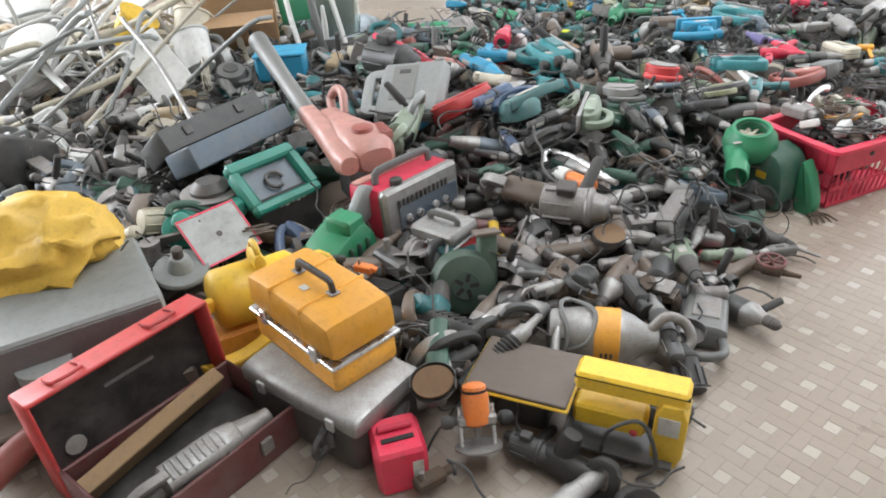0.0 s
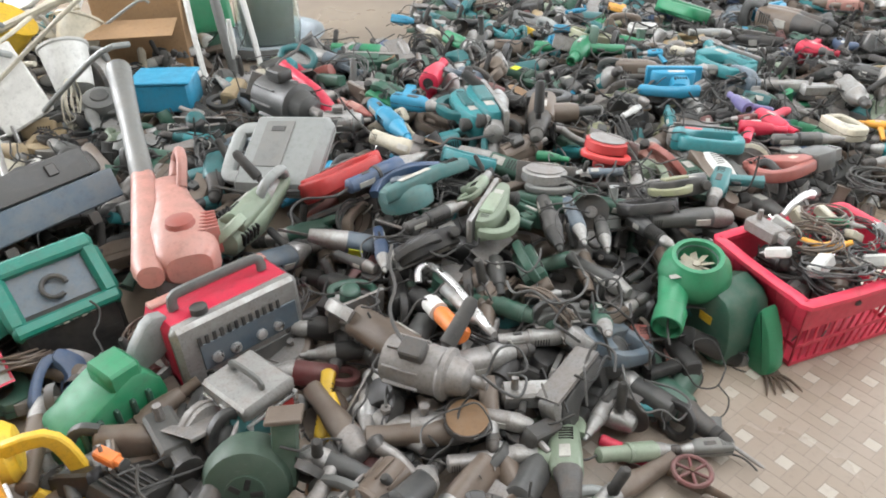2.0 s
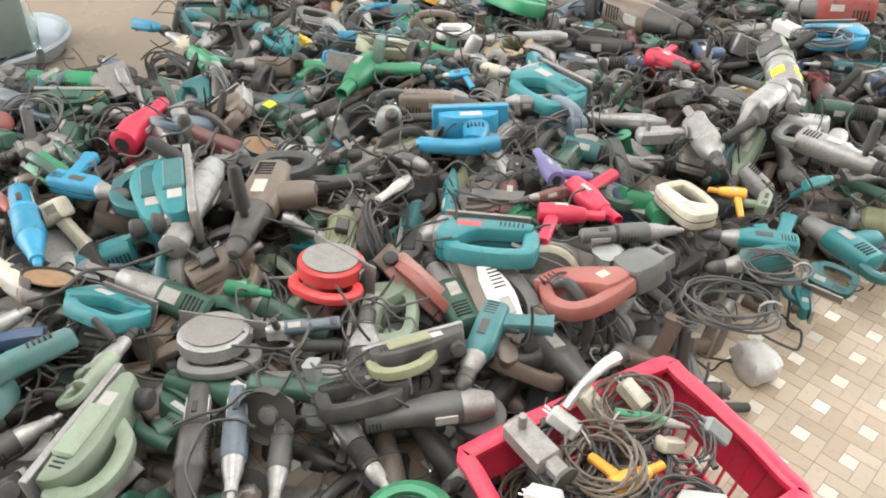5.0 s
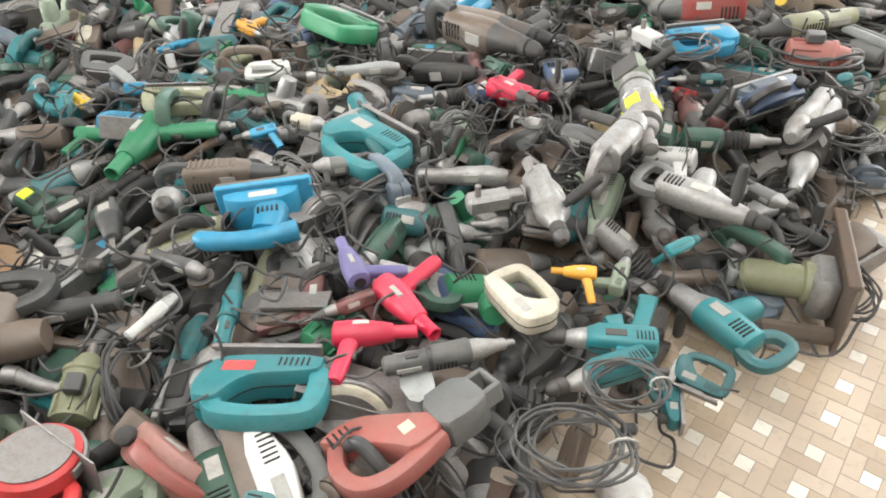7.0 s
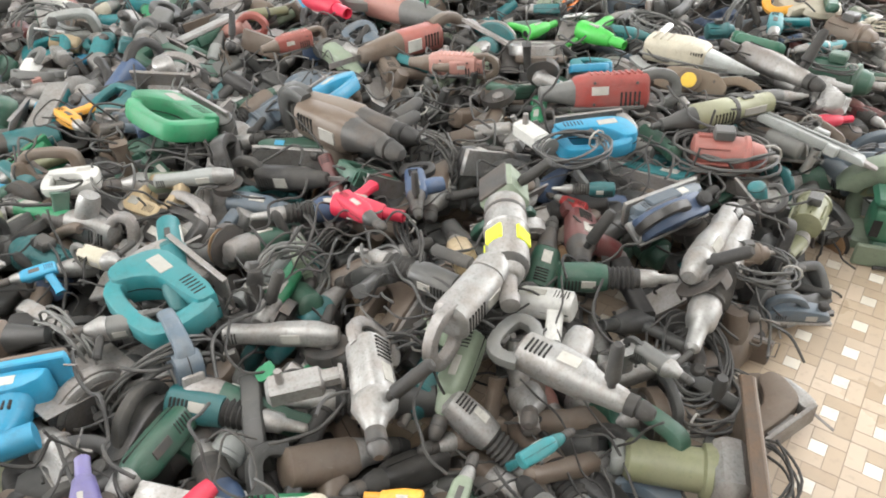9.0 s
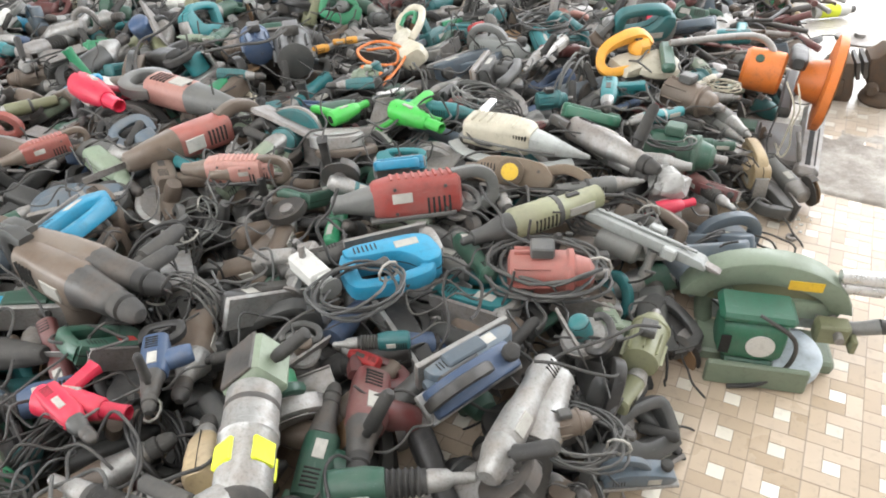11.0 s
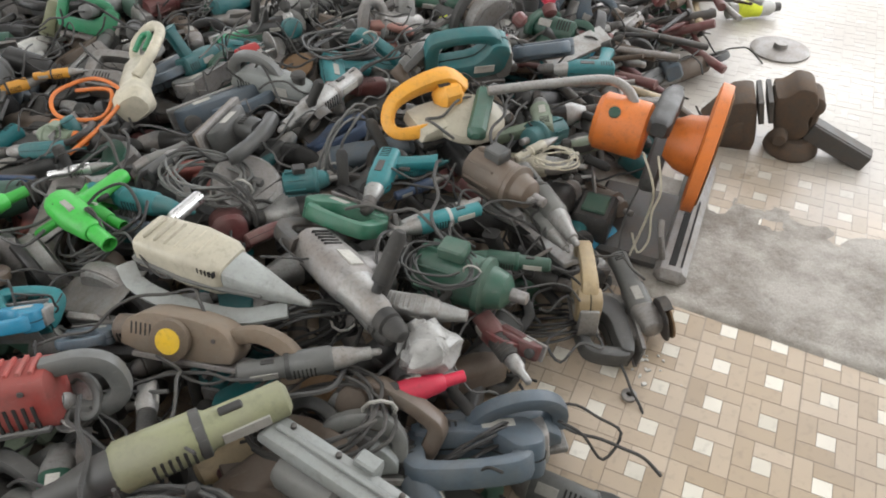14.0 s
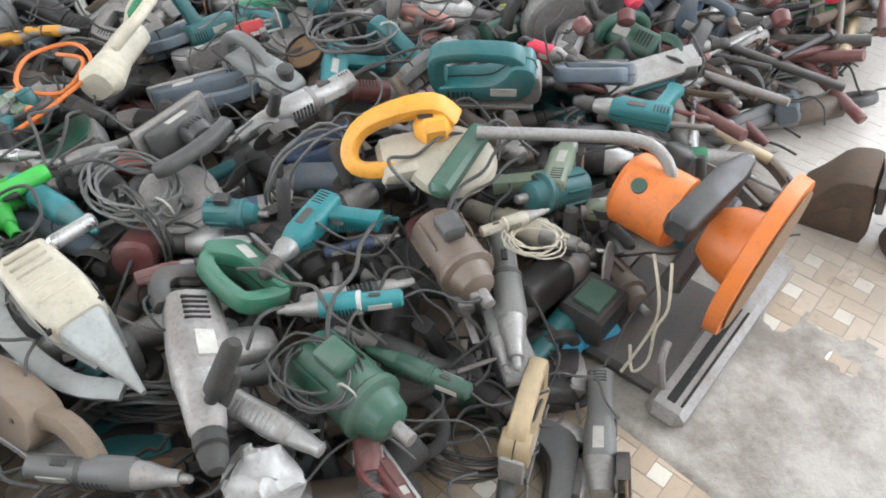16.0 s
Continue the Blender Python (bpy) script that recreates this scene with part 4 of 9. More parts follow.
def cement_material():
    """Trowelled cement with scuffs, damp blotches and crumbs."""
    m, nt, b = nodes_of("trowelled_cement")
    big, mid, fine = noise_node(nt, 5, 6, 0.7), noise_node(nt, 22, 6, 0.75), noise_node(nt, 110, 4, 0.7)
    c = mix(nt, ramp(nt, big, 0.40, 0.60), (0.41, 0.385, 0.345), (0.22, 0.195, 0.165))
    c = mix(nt, ramp(nt, mid, 0.50, 0.75, 0, 0.3), c, (0.47, 0.445, 0.40))
    link(nt, mix(nt, ramp(nt, fine, 0.58, 0.8, 0, 0.5), c, (0.14, 0.125, 0.11)), b.inputs["Base Color"])
    link(nt, ramp(nt, mid, 0.3, 0.7, 0.45, 0.8), b.inputs["Roughness"])
    bump(nt, b, mid, 0.9, 0.010)
    return m


MATS["trowelled"] = cement_material()


# ---- larger machines, cases and boxes ----
CLEAR = []   # ground kept free of loose tools: x, y, radius, height from which it is taken


def keep(x, y, r):
    CLEAR.append((x, y, r))


def yellow_toolbox():
    o = thing("toolbox", lie(-0.375, 1.73, 0.2, -48), "amber plastic toolbox with black handle and steel latches", "toolbox")
    keep(-0.375, 1.73, 0.2)
    part("tray", Geo().box(0, 0, 0.045, 0.42, 0.225, 0.09, 0.012), "amber", o)
    part("rim", Geo().box(0, 0, 0.098, 0.44, 0.245, 0.014, 0.004), "chrome", o, "bright steel edge strip")
    part("lid", Geo().prism([(-0.215, 0.105), (0.215, 0.105), (0.215, 0.19), (0.195, 0.232), (-0.195, 0.232), (-0.215, 0.19)], 0.115, 0.02, rounds=1), "amber", o)
    for x in (-0.075, 0.075):
        part("rib", Geo().box(x, 0, 0.17, 0.008, 0.233, 0.132, 0.003), "amber", o)
    h = part("handle", Geo().sweep([(-0.085, 0, 0.236), (-0.08, 0, 0.266), (-0.05, 0, 0.272), (0.05, 0, 0.272), (0.08, 0, 0.266), (0.085, 0, 0.236)], 0.012, 0.008, n=8, steps=2, p=3), "black", o, "black folding handle")
    part("hinge_plate", Geo().box(-0.085, 0, 0.235, 0.035, 0.03, 0.006, 0.002), "steel", h)
    part("hinge_plate", Geo().box(0.085, 0, 0.235, 0.035, 0.03, 0.006, 0.002), "steel", h)
    for x in (-0.13, 0.13):
        part("latch", Geo().box(x, -0.122, 0.11, 0.03, 0.012, 0.05, 0.003), "chrome", o, "steel snap latch")
    part("sticker", Geo().box(0, -0.04, 0.2335, 0.03, 0.022, 0.002, 0.0005), "paper", o)


def tin_box():
    o = thing("metal_box", lie(-0.36, 1.63, 0, -38), "dented grey metal box under the toolbox", "box")
    keep(-0.36, 1.63, 0.24)
    part("body", Geo().box(0, 0, 0.08, 0.46, 0.28, 0.16, 0.025), "dark_steel", o)
    part("lid", Geo().pill(-0.235, 0.235, 0.17, 0.145, 0.035, 5, n=20), "silver", o)
    for x in (-0.14, 0.14):
        part("clasp", Geo().box(x, -0.148, 0.16, 0.03, 0.01, 0.04, 0.002), "chrome", o)


def yellow_lantern():
    o = thing("plastic_canister", lie(-0.70, 2.05, 0.20, 28, 0, 0, 1.05), "yellow plastic twin canister with loop handles", "canister")
    keep(-0.68, 2.06, 0.24)
    part("barrel", Geo().lathe([(-0.11, 0.05), (-0.1, 0.085), (-0.08, 0.1), (0.05, 0.1), (0.07, 0.085), (0.075, 0.05)], 26, "x"), "yellow", o)
    part("second_barrel", Geo().lathe([(0.07, 0.05), (0.075, 0.075), (0.17, 0.078), (0.19, 0.06), (0.195, 0.0)], 22, "x", (0, 0.01, 0.01)), "yellow", o)
    part("collar", Geo().prism([(0.05, -0.16), (0.085, -0.16), (0.09, 0.1), (0.08, 0.14), (0.055, 0.14), (0.045, 0.1)], 0.05, 0.008), "yellow", o)
    part("ring", Geo().sweep([(0.068, 0.035 * math.cos(a), 0.13 + 0.035 * math.sin(a)) for a in np.linspace(0, 2 * math.pi, 14)[:-1]], 0.011, n=8, closed=True), "yellow", o)
    part("handle", Geo().sweep([(0.15, -0.04, 0.06), (0.26, -0.05, 0.07), (0.3, -0.06, 0.0), (0.31, -0.07, -0.13), (0.25, -0.07, -0.16), (0.19, -0.05, -0.1)], 0.022, 0.014, n=10, steps=3, p=4), "yellow", o, "square yellow loop handle")
    part("handle", Geo().sweep([(-0.1, -0.05, 0.02), (-0.2, -0.08, 0.03), (-0.23, -0.12, -0.04), (-0.18, -0.16, -0.12), (-0.05, -0.14, -0.14), (0.06, -0.1, -0.12)], 0.024, 0.014, n=10, steps=3, p=4), "yellow", o, "square yellow loop handle")
    part("foot", Geo().box(-0.02, 0.0, -0.15, 0.24, 0.13, 0.1, 0.015), "amber", o)


def red_case():
    m = lie(-0.885, 1.56, 0, 50)
    o = thing("tool_case", m, "open red tool case with black lining", "tool case")
    keep(-0.83, 1.48, 0.27)
    lean = Matrix.Rotation(radians(-6), 4, "X")
    back = Geo().box(0, 0.085, 0.18, 0.55, 0.012, 0.34, 0.004)
    rim = Geo().box(0, 0.04, 0.345, 0.56, 0.1, 0.014, 0.005).box(0, 0.04, 0.015, 0.56, 0.1, 0.014, 0.005).box(-0.273, 0.04, 0.18, 0.014, 0.1, 0.34, 0.005).box(0.273, 0.04, 0.18, 0.014, 0.1, 0.34, 0.005)
    lid = part("lid", back.add(rim).moved(lean), "red", o)
    part("lining", Geo().box(0, 0.074, 0.18, 0.53, 0.006, 0.316, 0.002).moved(lean), "black", lid, "black foam lining")
    part("badge", Geo().lathe([(0.066, 0.03), (0.0675, 0.03), (0.07, 0.028)], 18, "y", (-0.19, 0, 0.12)).moved(lean), "paper", lid)
    part("clip", Geo().box(0.02, 0.068, 0.235, 0.16, 0.004, 0.012, 0.001).moved(lean), "steel", lid)
    for x in (-0.15, 0.14):
        part("loop_catch", Geo().sweep([(x - 0.04, 0.07, 0.352), (x - 0.04, 0.01, 0.362), (x + 0.04, 0.01, 0.362), (x + 0.04, 0.07, 0.352)], 0.006, n=6, steps=2).moved(lean), "red", lid)
    tray = Geo().box(0, -0.17, 0.012, 0.55, 0.34, 0.02, 0.006)
    for x, y, sx, sy in ((0, -0.335, 0.55, 0.012), (-0.27, -0.17, 0.012, 0.34), (0.27, -0.17, 0.012, 0.34), (0, -0.01, 0.55, 0.012)):
        tray.box(x, y, 0.075, sx, sy, 0.13, 0.005)
    tray = part("tray", tray, "maroon", o, "dull maroon case bottom")
    part("lining", Geo().box(0, -0.17, 0.03, 0.52, 0.31, 0.016, 0.003), "black", tray)
    part("latch", Geo().box(0.14, -0.346, 0.08, 0.04, 0.012, 0.05, 0.003), "steel", tray)
    p = solid("timber_offcut", Geo().box(0, 0, 0, 0.50, 0.05, 0.085, 0.004), "wood", "rough sawn timber offcut inside the case", "timber")
    p.matrix_world = lie(-0.868, 1.513, 0.092, 57, 2, 28)
    put("breaker", "silver", (-0.675, 1.375, 0.125), (43, 3, 20), 0.85, 0, "bare metal handheld machine lying in an open case", second="steel")


def crimson_box():
    o = thing("battery_charger", lie(-0.16, 1.39, 0, 14), "crimson plastic box-shaped charger", "charger")
    keep(-0.16, 1.39, 0.1)
    part("body", Geo().box(0, 0, 0.075, 0.14, 0.15, 0.15, 0.012), "crimson", o)
    part("handle", Geo().box(0, 0.02, 0.157, 0.1, 0.022, 0.014, 0.005), "crimson", o)
    part("slot", Geo().box(0, -0.02, 0.152, 0.09, 0.016, 0.004, 0.001), "hole", o)
    part("sticker", Geo().box(0.04, -0.076, 0.08, 0.03, 0.003, 0.06, 0.0005), "paper", o)


def yellow_bench_sander():
    o = thing("bench_sander", lie(0.475, 1.405, 0, -25), "yellow bench sander with brown wooden table", "sander")
    keep(0.42, 1.45, 0.2)
    keep(0.2, 1.55, 0.18)
    part("top_arm", Geo().box(0, 0.02, 0.245, 0.30, 0.085, 0.06, 0.01), "yellow", o)
    part("seam", Geo().box(0, 0.02, 0.262, 0.302, 0.0865, 0.003, 0.0005), "hole", o)
    part("lower_arm", Geo().box(-0.05, 0.015, 0.13, 0.2, 0.08, 0.07, 0.01), "yellow", o)
    leg = part("end_cover", Geo().prism([(0.08, 0.02), (0.15, 0.02), (0.155, 0.24), (0.07, 0.235), (0.065, 0.05)], 0.05, 0.008, cy=0.015), "yellow", o)
    part("data_plate", Geo().box(0.108, -0.037, 0.17, 0.055, 0.003, 0.06, 0.0005), "paper", leg)
    part("frame", Geo().box(-0.02, 0.02, 0.04, 0.3, 0.16, 0.012, 0.003).box(-0.16, 0.02, 0.06, 0.012, 0.16, 0.08, 0.003), "dark_grey", o)
    part("switch", Geo().lathe([(-0.03, 0.011), (-0.033, 0.011), (-0.036, 0.008)], 12, "y", (0.02, 0.0, 0.115)), "red", o)
    part("table", Geo().box(-0.31, 0.06, 0.165, 0.30, 0.235, 0.012, 0.004), "brown", o, "brown wooden work table with yellow edge")
    part("table_edge", Geo().box(-0.31, 0.06, 0.157, 0.312, 0.247, 0.01, 0.004), "yellow", o)
    part("table_leg", Geo().box(-0.31, 0.06, 0.075, 0.16, 0.12, 0.15, 0.01), "dark_grey", o)
    part("cable", Geo().sweep([(-0.06, -0.05, 0.02), (-0.04, -0.07, 0.14), (0.03, -0.06, 0.19), (0.07, -0.06, 0.14), (0.09, -0.07, 0.05), (0.05, -0.09, 0.012), (0.1, -0.1, 0.01)], 0.006, n=7, steps=4), "cable", o)


def drum_polisher():
    o = thing("polisher", lie(0.49, 1.81, 0.10, -14), "bare metal polisher with yellow band and wound cable", "polisher")
    keep(0.49, 1.81, 0.25)
    part("body", Geo().lathe([(-0.17, 0.045), (-0.16, 0.075), (-0.06, 0.09), (0.06, 0.09), (0.1, 0.075), (0.14, 0.05), (0.18, 0.04), (0.185, 0.02)], 22), "silver", o)
    part("band", Geo().lathe([(-0.02, 0.0905), (-0.018, 0.0925), (0.058, 0.0925), (0.06, 0.0905)], 22), "amber", o)
    for i, x in enumerate((0.005, 0.02, 0.035)):
        part("lettering", Geo().box(x, -0.0915, -0.008, 0.008, 0.006, 0.02, 0.001), "black", o)
    part("handle", Geo().sweep([(0.15, 0, 0.03), (0.2, 0.02, 0.08), (0.26, 0.03, 0.05), (0.28, 0.0, 0.0), (0.22, -0.05, -0.03)], 0.017, n=10, steps=4), "steel", o)
    part("cable", Geo().sweep([(-0.1, -0.09, 0.0), (-0.04, -0.105, 0.05), (-0.02, -0.02, 0.105), (-0.09, 0.07, 0.08), (-0.13, 0.02, 0.1), (-0.1, -0.08, 0.05), (-0.12, -0.12, -0.05), (-0.02, -0.12, -0.085), (0.1, -0.1, -0.08)], 0.0075, n=8, steps=5), "grey", o)


def cast_clamp():
    o = thing("hand_compactor", lie(0.88, 1.93, 0.05, 66), "dusty grey cast tool with two loop handles", "machine part")
    keep(0.88, 1.93, 0.16)
    part("body", Geo().loft([(-0.12, 0, 0, 0.06, 0.03, 4), (-0.11, 0, 0, 0.075, 0.045, 4), (0.1, 0, 0, 0.07, 0.045, 4), (0.12, 0, 0, 0.055, 0.03, 4)], 16), "grey", o)
    for s in (1, -1):
        part("loop_handle", Geo().sweep([(0.11 * s, -0.06, 0), (0.19 * s, -0.07, 0.01), (0.23 * s, -0.03, 0.015), (0.23 * s, 0.03, 0.015), (0.19 * s, 0.07, 0.01), (0.11 * s, 0.06, 0)], 0.016, n=10, steps=3), "light_grey" if s > 0 else "grey", o)
    part("cover_plate", Geo().box(0, 0, 0.044, 0.12, 0.09, 0.012, 0.004), "steel", o)


def hand_valve():
    o = thing("hand_valve", lie(1.13, 2.27, 0.035, -33), "red valve with spoked wheel and pipe", "valve")
    part("lever", Geo().lathe([(-0.15, 0.012), (-0.145, 0.018), (-0.02, 0.02), (0.0, 0.015)], 12), "crimson", o)
    part("pipe", Geo().lathe([(0, 0.013), (0.08, 0.014), (0.085, 0.022), (0.15, 0.022), (0.155, 0.013), (0.22, 0.008)], 12), "rust", o)
    ring = [(0.11 + 0.05 * math.cos(a), 0.05 * math.sin(a), 0.04) for a in np.linspace(0, 2 * math.pi, 17)[:-1]]
    part("wheel", Geo().sweep(ring, 0.007, n=7, closed=True), "maroon", o)
    for a in (0, 60, 120):
        c, s = 0.05 * math.cos(radians(a)), 0.05 * math.sin(radians(a))
        part("spoke", Geo().sweep([(0.11 - c, -s, 0.04), (0.11 + c, s, 0.04)], 0.005, n=6), "maroon", o)
    part("stem", Geo().lathe([(0, 0.008), (0.05, 0.008)], 10, "z", (0.11, 0, 0)), "rust", o)


def drum_blower():
    o = thing("fan_blower", lie(0.07, 2.08, 0.02, 8, 0, -20, 1.05), "dark grey-green round fan blower with outlet", "blower")
    keep(0.085, 2.12, 0.19)
    part("housing", Geo().lathe([(-0.06, 0.07), (-0.05, 0.1), (0.0, 0.115), (0.05, 0.105), (0.06, 0.07)], 28, "y", (0, 0, 0.115)), "bottle", o)
    part("hub", Geo().lathe([(-0.055, 0.05), (-0.066, 0.048), (-0.067, 0.0)], 20, "y", (0, 0, 0.115)), "bottle", o)
    for i in range(5):
        part("vent", Geo().box(0.028, 0, 0, 0.03, 0.003, 0.014, 0.004).moved(Matrix.Translation((0, -0.0675, 0.115)) @ Matrix.Rotation(2 * math.pi * i / 5, 4, "Y")), "hole", o)
    part("outlet", Geo().sweep([(0.085, 0.01, 0.1), (0.095, 0.01, 0.2), (0.1, 0.012, 0.27)], 0.036, 0.032, n=12, side=(0, 1, 0), p=5), "bottle", o)
    part("flange", Geo().box(0.1, 0.012, 0.272, 0.09, 0.09, 0.012, 0.003), "brown", o)


def engine_hopper():
    o = thing("engine_unit", lie(-0.70, 2.74, 0.0, 44, 0, 0, 0.92), "black engine unit with a teal plastic cover", "engine")
    keep(-0.68, 2.72, 0.22)
    part("body", Geo().box(0, 0, 0.14, 0.34, 0.26, 0.28, 0.02), "black", o)
    tilt = Matrix.Translation((0, -0.02, 0.32)) @ Matrix.Rotation(radians(36), 4, "X")
    frame_g = Geo().box(0, 0.12, 0, 0.36, 0.06, 0.06, 0.014).box(0, -0.11, 0, 0.36, 0.05, 0.06, 0.014).box(-0.155, 0, 0, 0.06, 0.2, 0.06, 0.014).box(0.155, 0, 0, 0.06, 0.2, 0.06, 0.014)
    part("cover", frame_g.moved(tilt), "sea_green", o, "teal green plastic cover frame")
    part("recess", Geo().box(0, 0, -0.012, 0.27, 0.19, 0.012, 0.003).moved(tilt), "slate", o)
    part("knob", Geo().sweep([(0.04 * math.cos(a), 0.04 * math.sin(a), 0.012) for a in np.linspace(0, 5.2, 14)], 0.009, n=8).moved(tilt), "black", o)
    for i in range(5):
        part("lettering", Geo().box(-0.05 + i * 0.03, -0.132, 0.255, 0.02, 0.006, 0.03 if i % 2 else 0.022, 0.002), "white", o)
    part("side_arm", Geo().prism([(-0.3, 0.2), (-0.16, 0.24), (-0.16, 0.3), (-0.22, 0.3), (-0.3, 0.25)], 0.05, 0.01), "sea_green", o)


def black_toolbox():
    o = thing("toolbox", lie(-1.0, 3.15, 0.26, 54), "dusty black open toolbox with two shells", "toolbox")
    keep(-1.0, 3.15, 0.3)
    for name, dy, dz, tilt in (("lid", 0.13, 0.13, -38), ("tray", -0.10, 0.03, -25)):
        g = Geo().box(0, 0, 0.0, 0.58, 0.2, 0.014, 0.004)
        for x, y, sx, sy in ((0, 0.1, 0.58, 0.014), (0, -0.1, 0.58, 0.014), (0.285, 0, 0.014, 0.2), (-0.285, 0, 0.014, 0.2)):
            g.box(x, y, -0.05 if name == "lid" else 0.05, sx, sy, 0.11, 0.005)
        shell = part(name, g.moved(Matrix.Translation((0, dy, dz)) @ Matrix.Rotation(radians(tilt), 4, "X")), "dark_grey" if name == "lid" else "slate", o)
        for x in (-0.15, 0.15):
            part("latch", Geo().box(x, -0.11, -0.04, 0.04, 0.012, 0.045, 0.003).moved(Matrix.Translation((0, dy, dz)) @ Matrix.Rotation(radians(tilt), 4, "X")), "dark_steel", shell)


def green_machine():
    o = thing("green_motor_unit", lie(-0.42, 2.36, 0.0, 55), "green plastic motor unit with deep ribs", "motor")
    keep(-0.42, 2.36, 0.17)
    part("body", Geo().prism([(-0.16, 0.02), (0.14, 0.02), (0.17, 0.16), (0.1, 0.26), (-0.02, 0.22), (-0.15, 0.16)], 0.085, 0.015), "green", o)
    for i in range(5):
        part("rib", Geo().box(-0.1 + i * 0.05, -0.09, 0.12, 0.016, 0.02, 0.13, 0.004), "dark_green", o)
    part("block", Geo().box(0.06, -0.02, 0.25, 0.1, 0.12, 0.07, 0.01), "green", o)
    part("bracket", Geo().prism([(0.1, 0.18), (0.24, 0.2), (0.26, 0.32), (0.2, 0.34), (0.12, 0.26)], 0.02, 0.004), "light_grey", o)
    part("drum", Geo().lathe([(-0.06, 0.06), (0.06, 0.06)], 18, "y", (0.16, 0.06, 0.1)), "maroon", o)


def sign_plate():
    o = thing("sign", lie(-0.86, 2.42, 0.23, 44, 0, 38), "white enamel plate with red border", "sign")
    part("plate", Geo().box(0, 0, 0, 0.25, 0.22, 0.004, 0.0015), "light_grey", o)
    for x, y, sx, sy in ((0, 0.107, 0.25, 0.008), (0, -0.107, 0.25, 0.008), (0.121, 0, 0.008, 0.2), (-0.121, 0, 0.008, 0.2)):
        part("border", Geo().box(x, y, 0.0032, sx, sy, 0.002, 0.0005), "crimson", o)
    part("hole_rim", Geo().lathe([(0.002, 0.012), (0.0045, 0.011), (0.0045, 0.006)], 14, "z"), "dark_steel", o)


def crumple(g, amount, scale, seed):
    out = []
    for p in g.v:
        n = noise.noise_vector((p[0] * scale + seed, p[1] * scale, p[2] * scale)) + 0.5 * noise.noise_vector((p[0] * scale * 2.7, p[1] * scale * 2.7 + seed, p[2] * scale * 2.7))
        out.append((p[0] + n.x * amount, p[1] + n.y * amount, p[2] + n.z * amount))
    g.v = out
    return g


def cloth_lump(sx, sy, sz, n=18, k=14):
    """A soft lump with a hollow top, for bags and sheets."""
    rings = []
    for i in range(k + 1):
        a = math.pi * (0.04 + 0.86 * i / k)
        ring = []
        for j in range(n):
            b = 2 * math.pi * j / n
            f = 1 + 0.10 * math.sin(3 * b + i * 0.35) + 0.06 * math.sin(7 * b)
            ring.append((sx * math.sin(a) ** 0.6 * f * math.cos(b), sy * math.sin(a) ** 0.6 * f * math.sin(b), sz * math.cos(a)))
        rings.append(ring[::-1])
    return Geo().ring_skin(rings)


def grey_cabinet_and_bag():
    o = thing("metal_cabinet", lie(-1.27, 1.92, 0.0, 29), "scuffed grey metal cabinet lying beside the cases", "cabinet")
    keep(-1.27, 1.92, 0.34)
    part("carcass", Geo().box(0, 0, 0.165, 0.62, 0.46, 0.33, 0.012), "light_grey", o)
    part("front_panel", Geo().box(0.0, -0.232, 0.17, 0.60, 0.008, 0.29, 0.003), "grey", o)
    part("lock", Geo().lathe([(-0.236, 0.01), (-0.242, 0.01), (-0.244, 0.006)], 12, "y", (0.06, 0, 0.22)), "dark_steel", o)
    part("foot_rail", Geo().box(0.02, -0.30, 0.06, 0.62, 0.13, 0.12, 0.01), "brown", o, "brown pressed metal foot")
    b = solid("yellow_bag", crumple(crumple(cloth_lump(0.27, 0.2, 0.12, 44, 30), 0.05, 5, 3), 0.02, 15, 8), MATS["bag_yellow"], "crumpled yellow plastic sack on the cabinet", "bag")
    b.matrix_world = lie(-1.36, 2.12, 0.40, 35, 0, 14)
    c = solid("rucksack", crumple(Geo().pill(-0.16, 0.16, 0, 0.12, 0.2, 3.2, n=24), 0.012, 9, 6), "rubber", "black and yellow padded equipment bag", "bag")
    c.matrix_world = lie(-2.05, 3.3, 0.2, 70, 60, 0, 0.85)


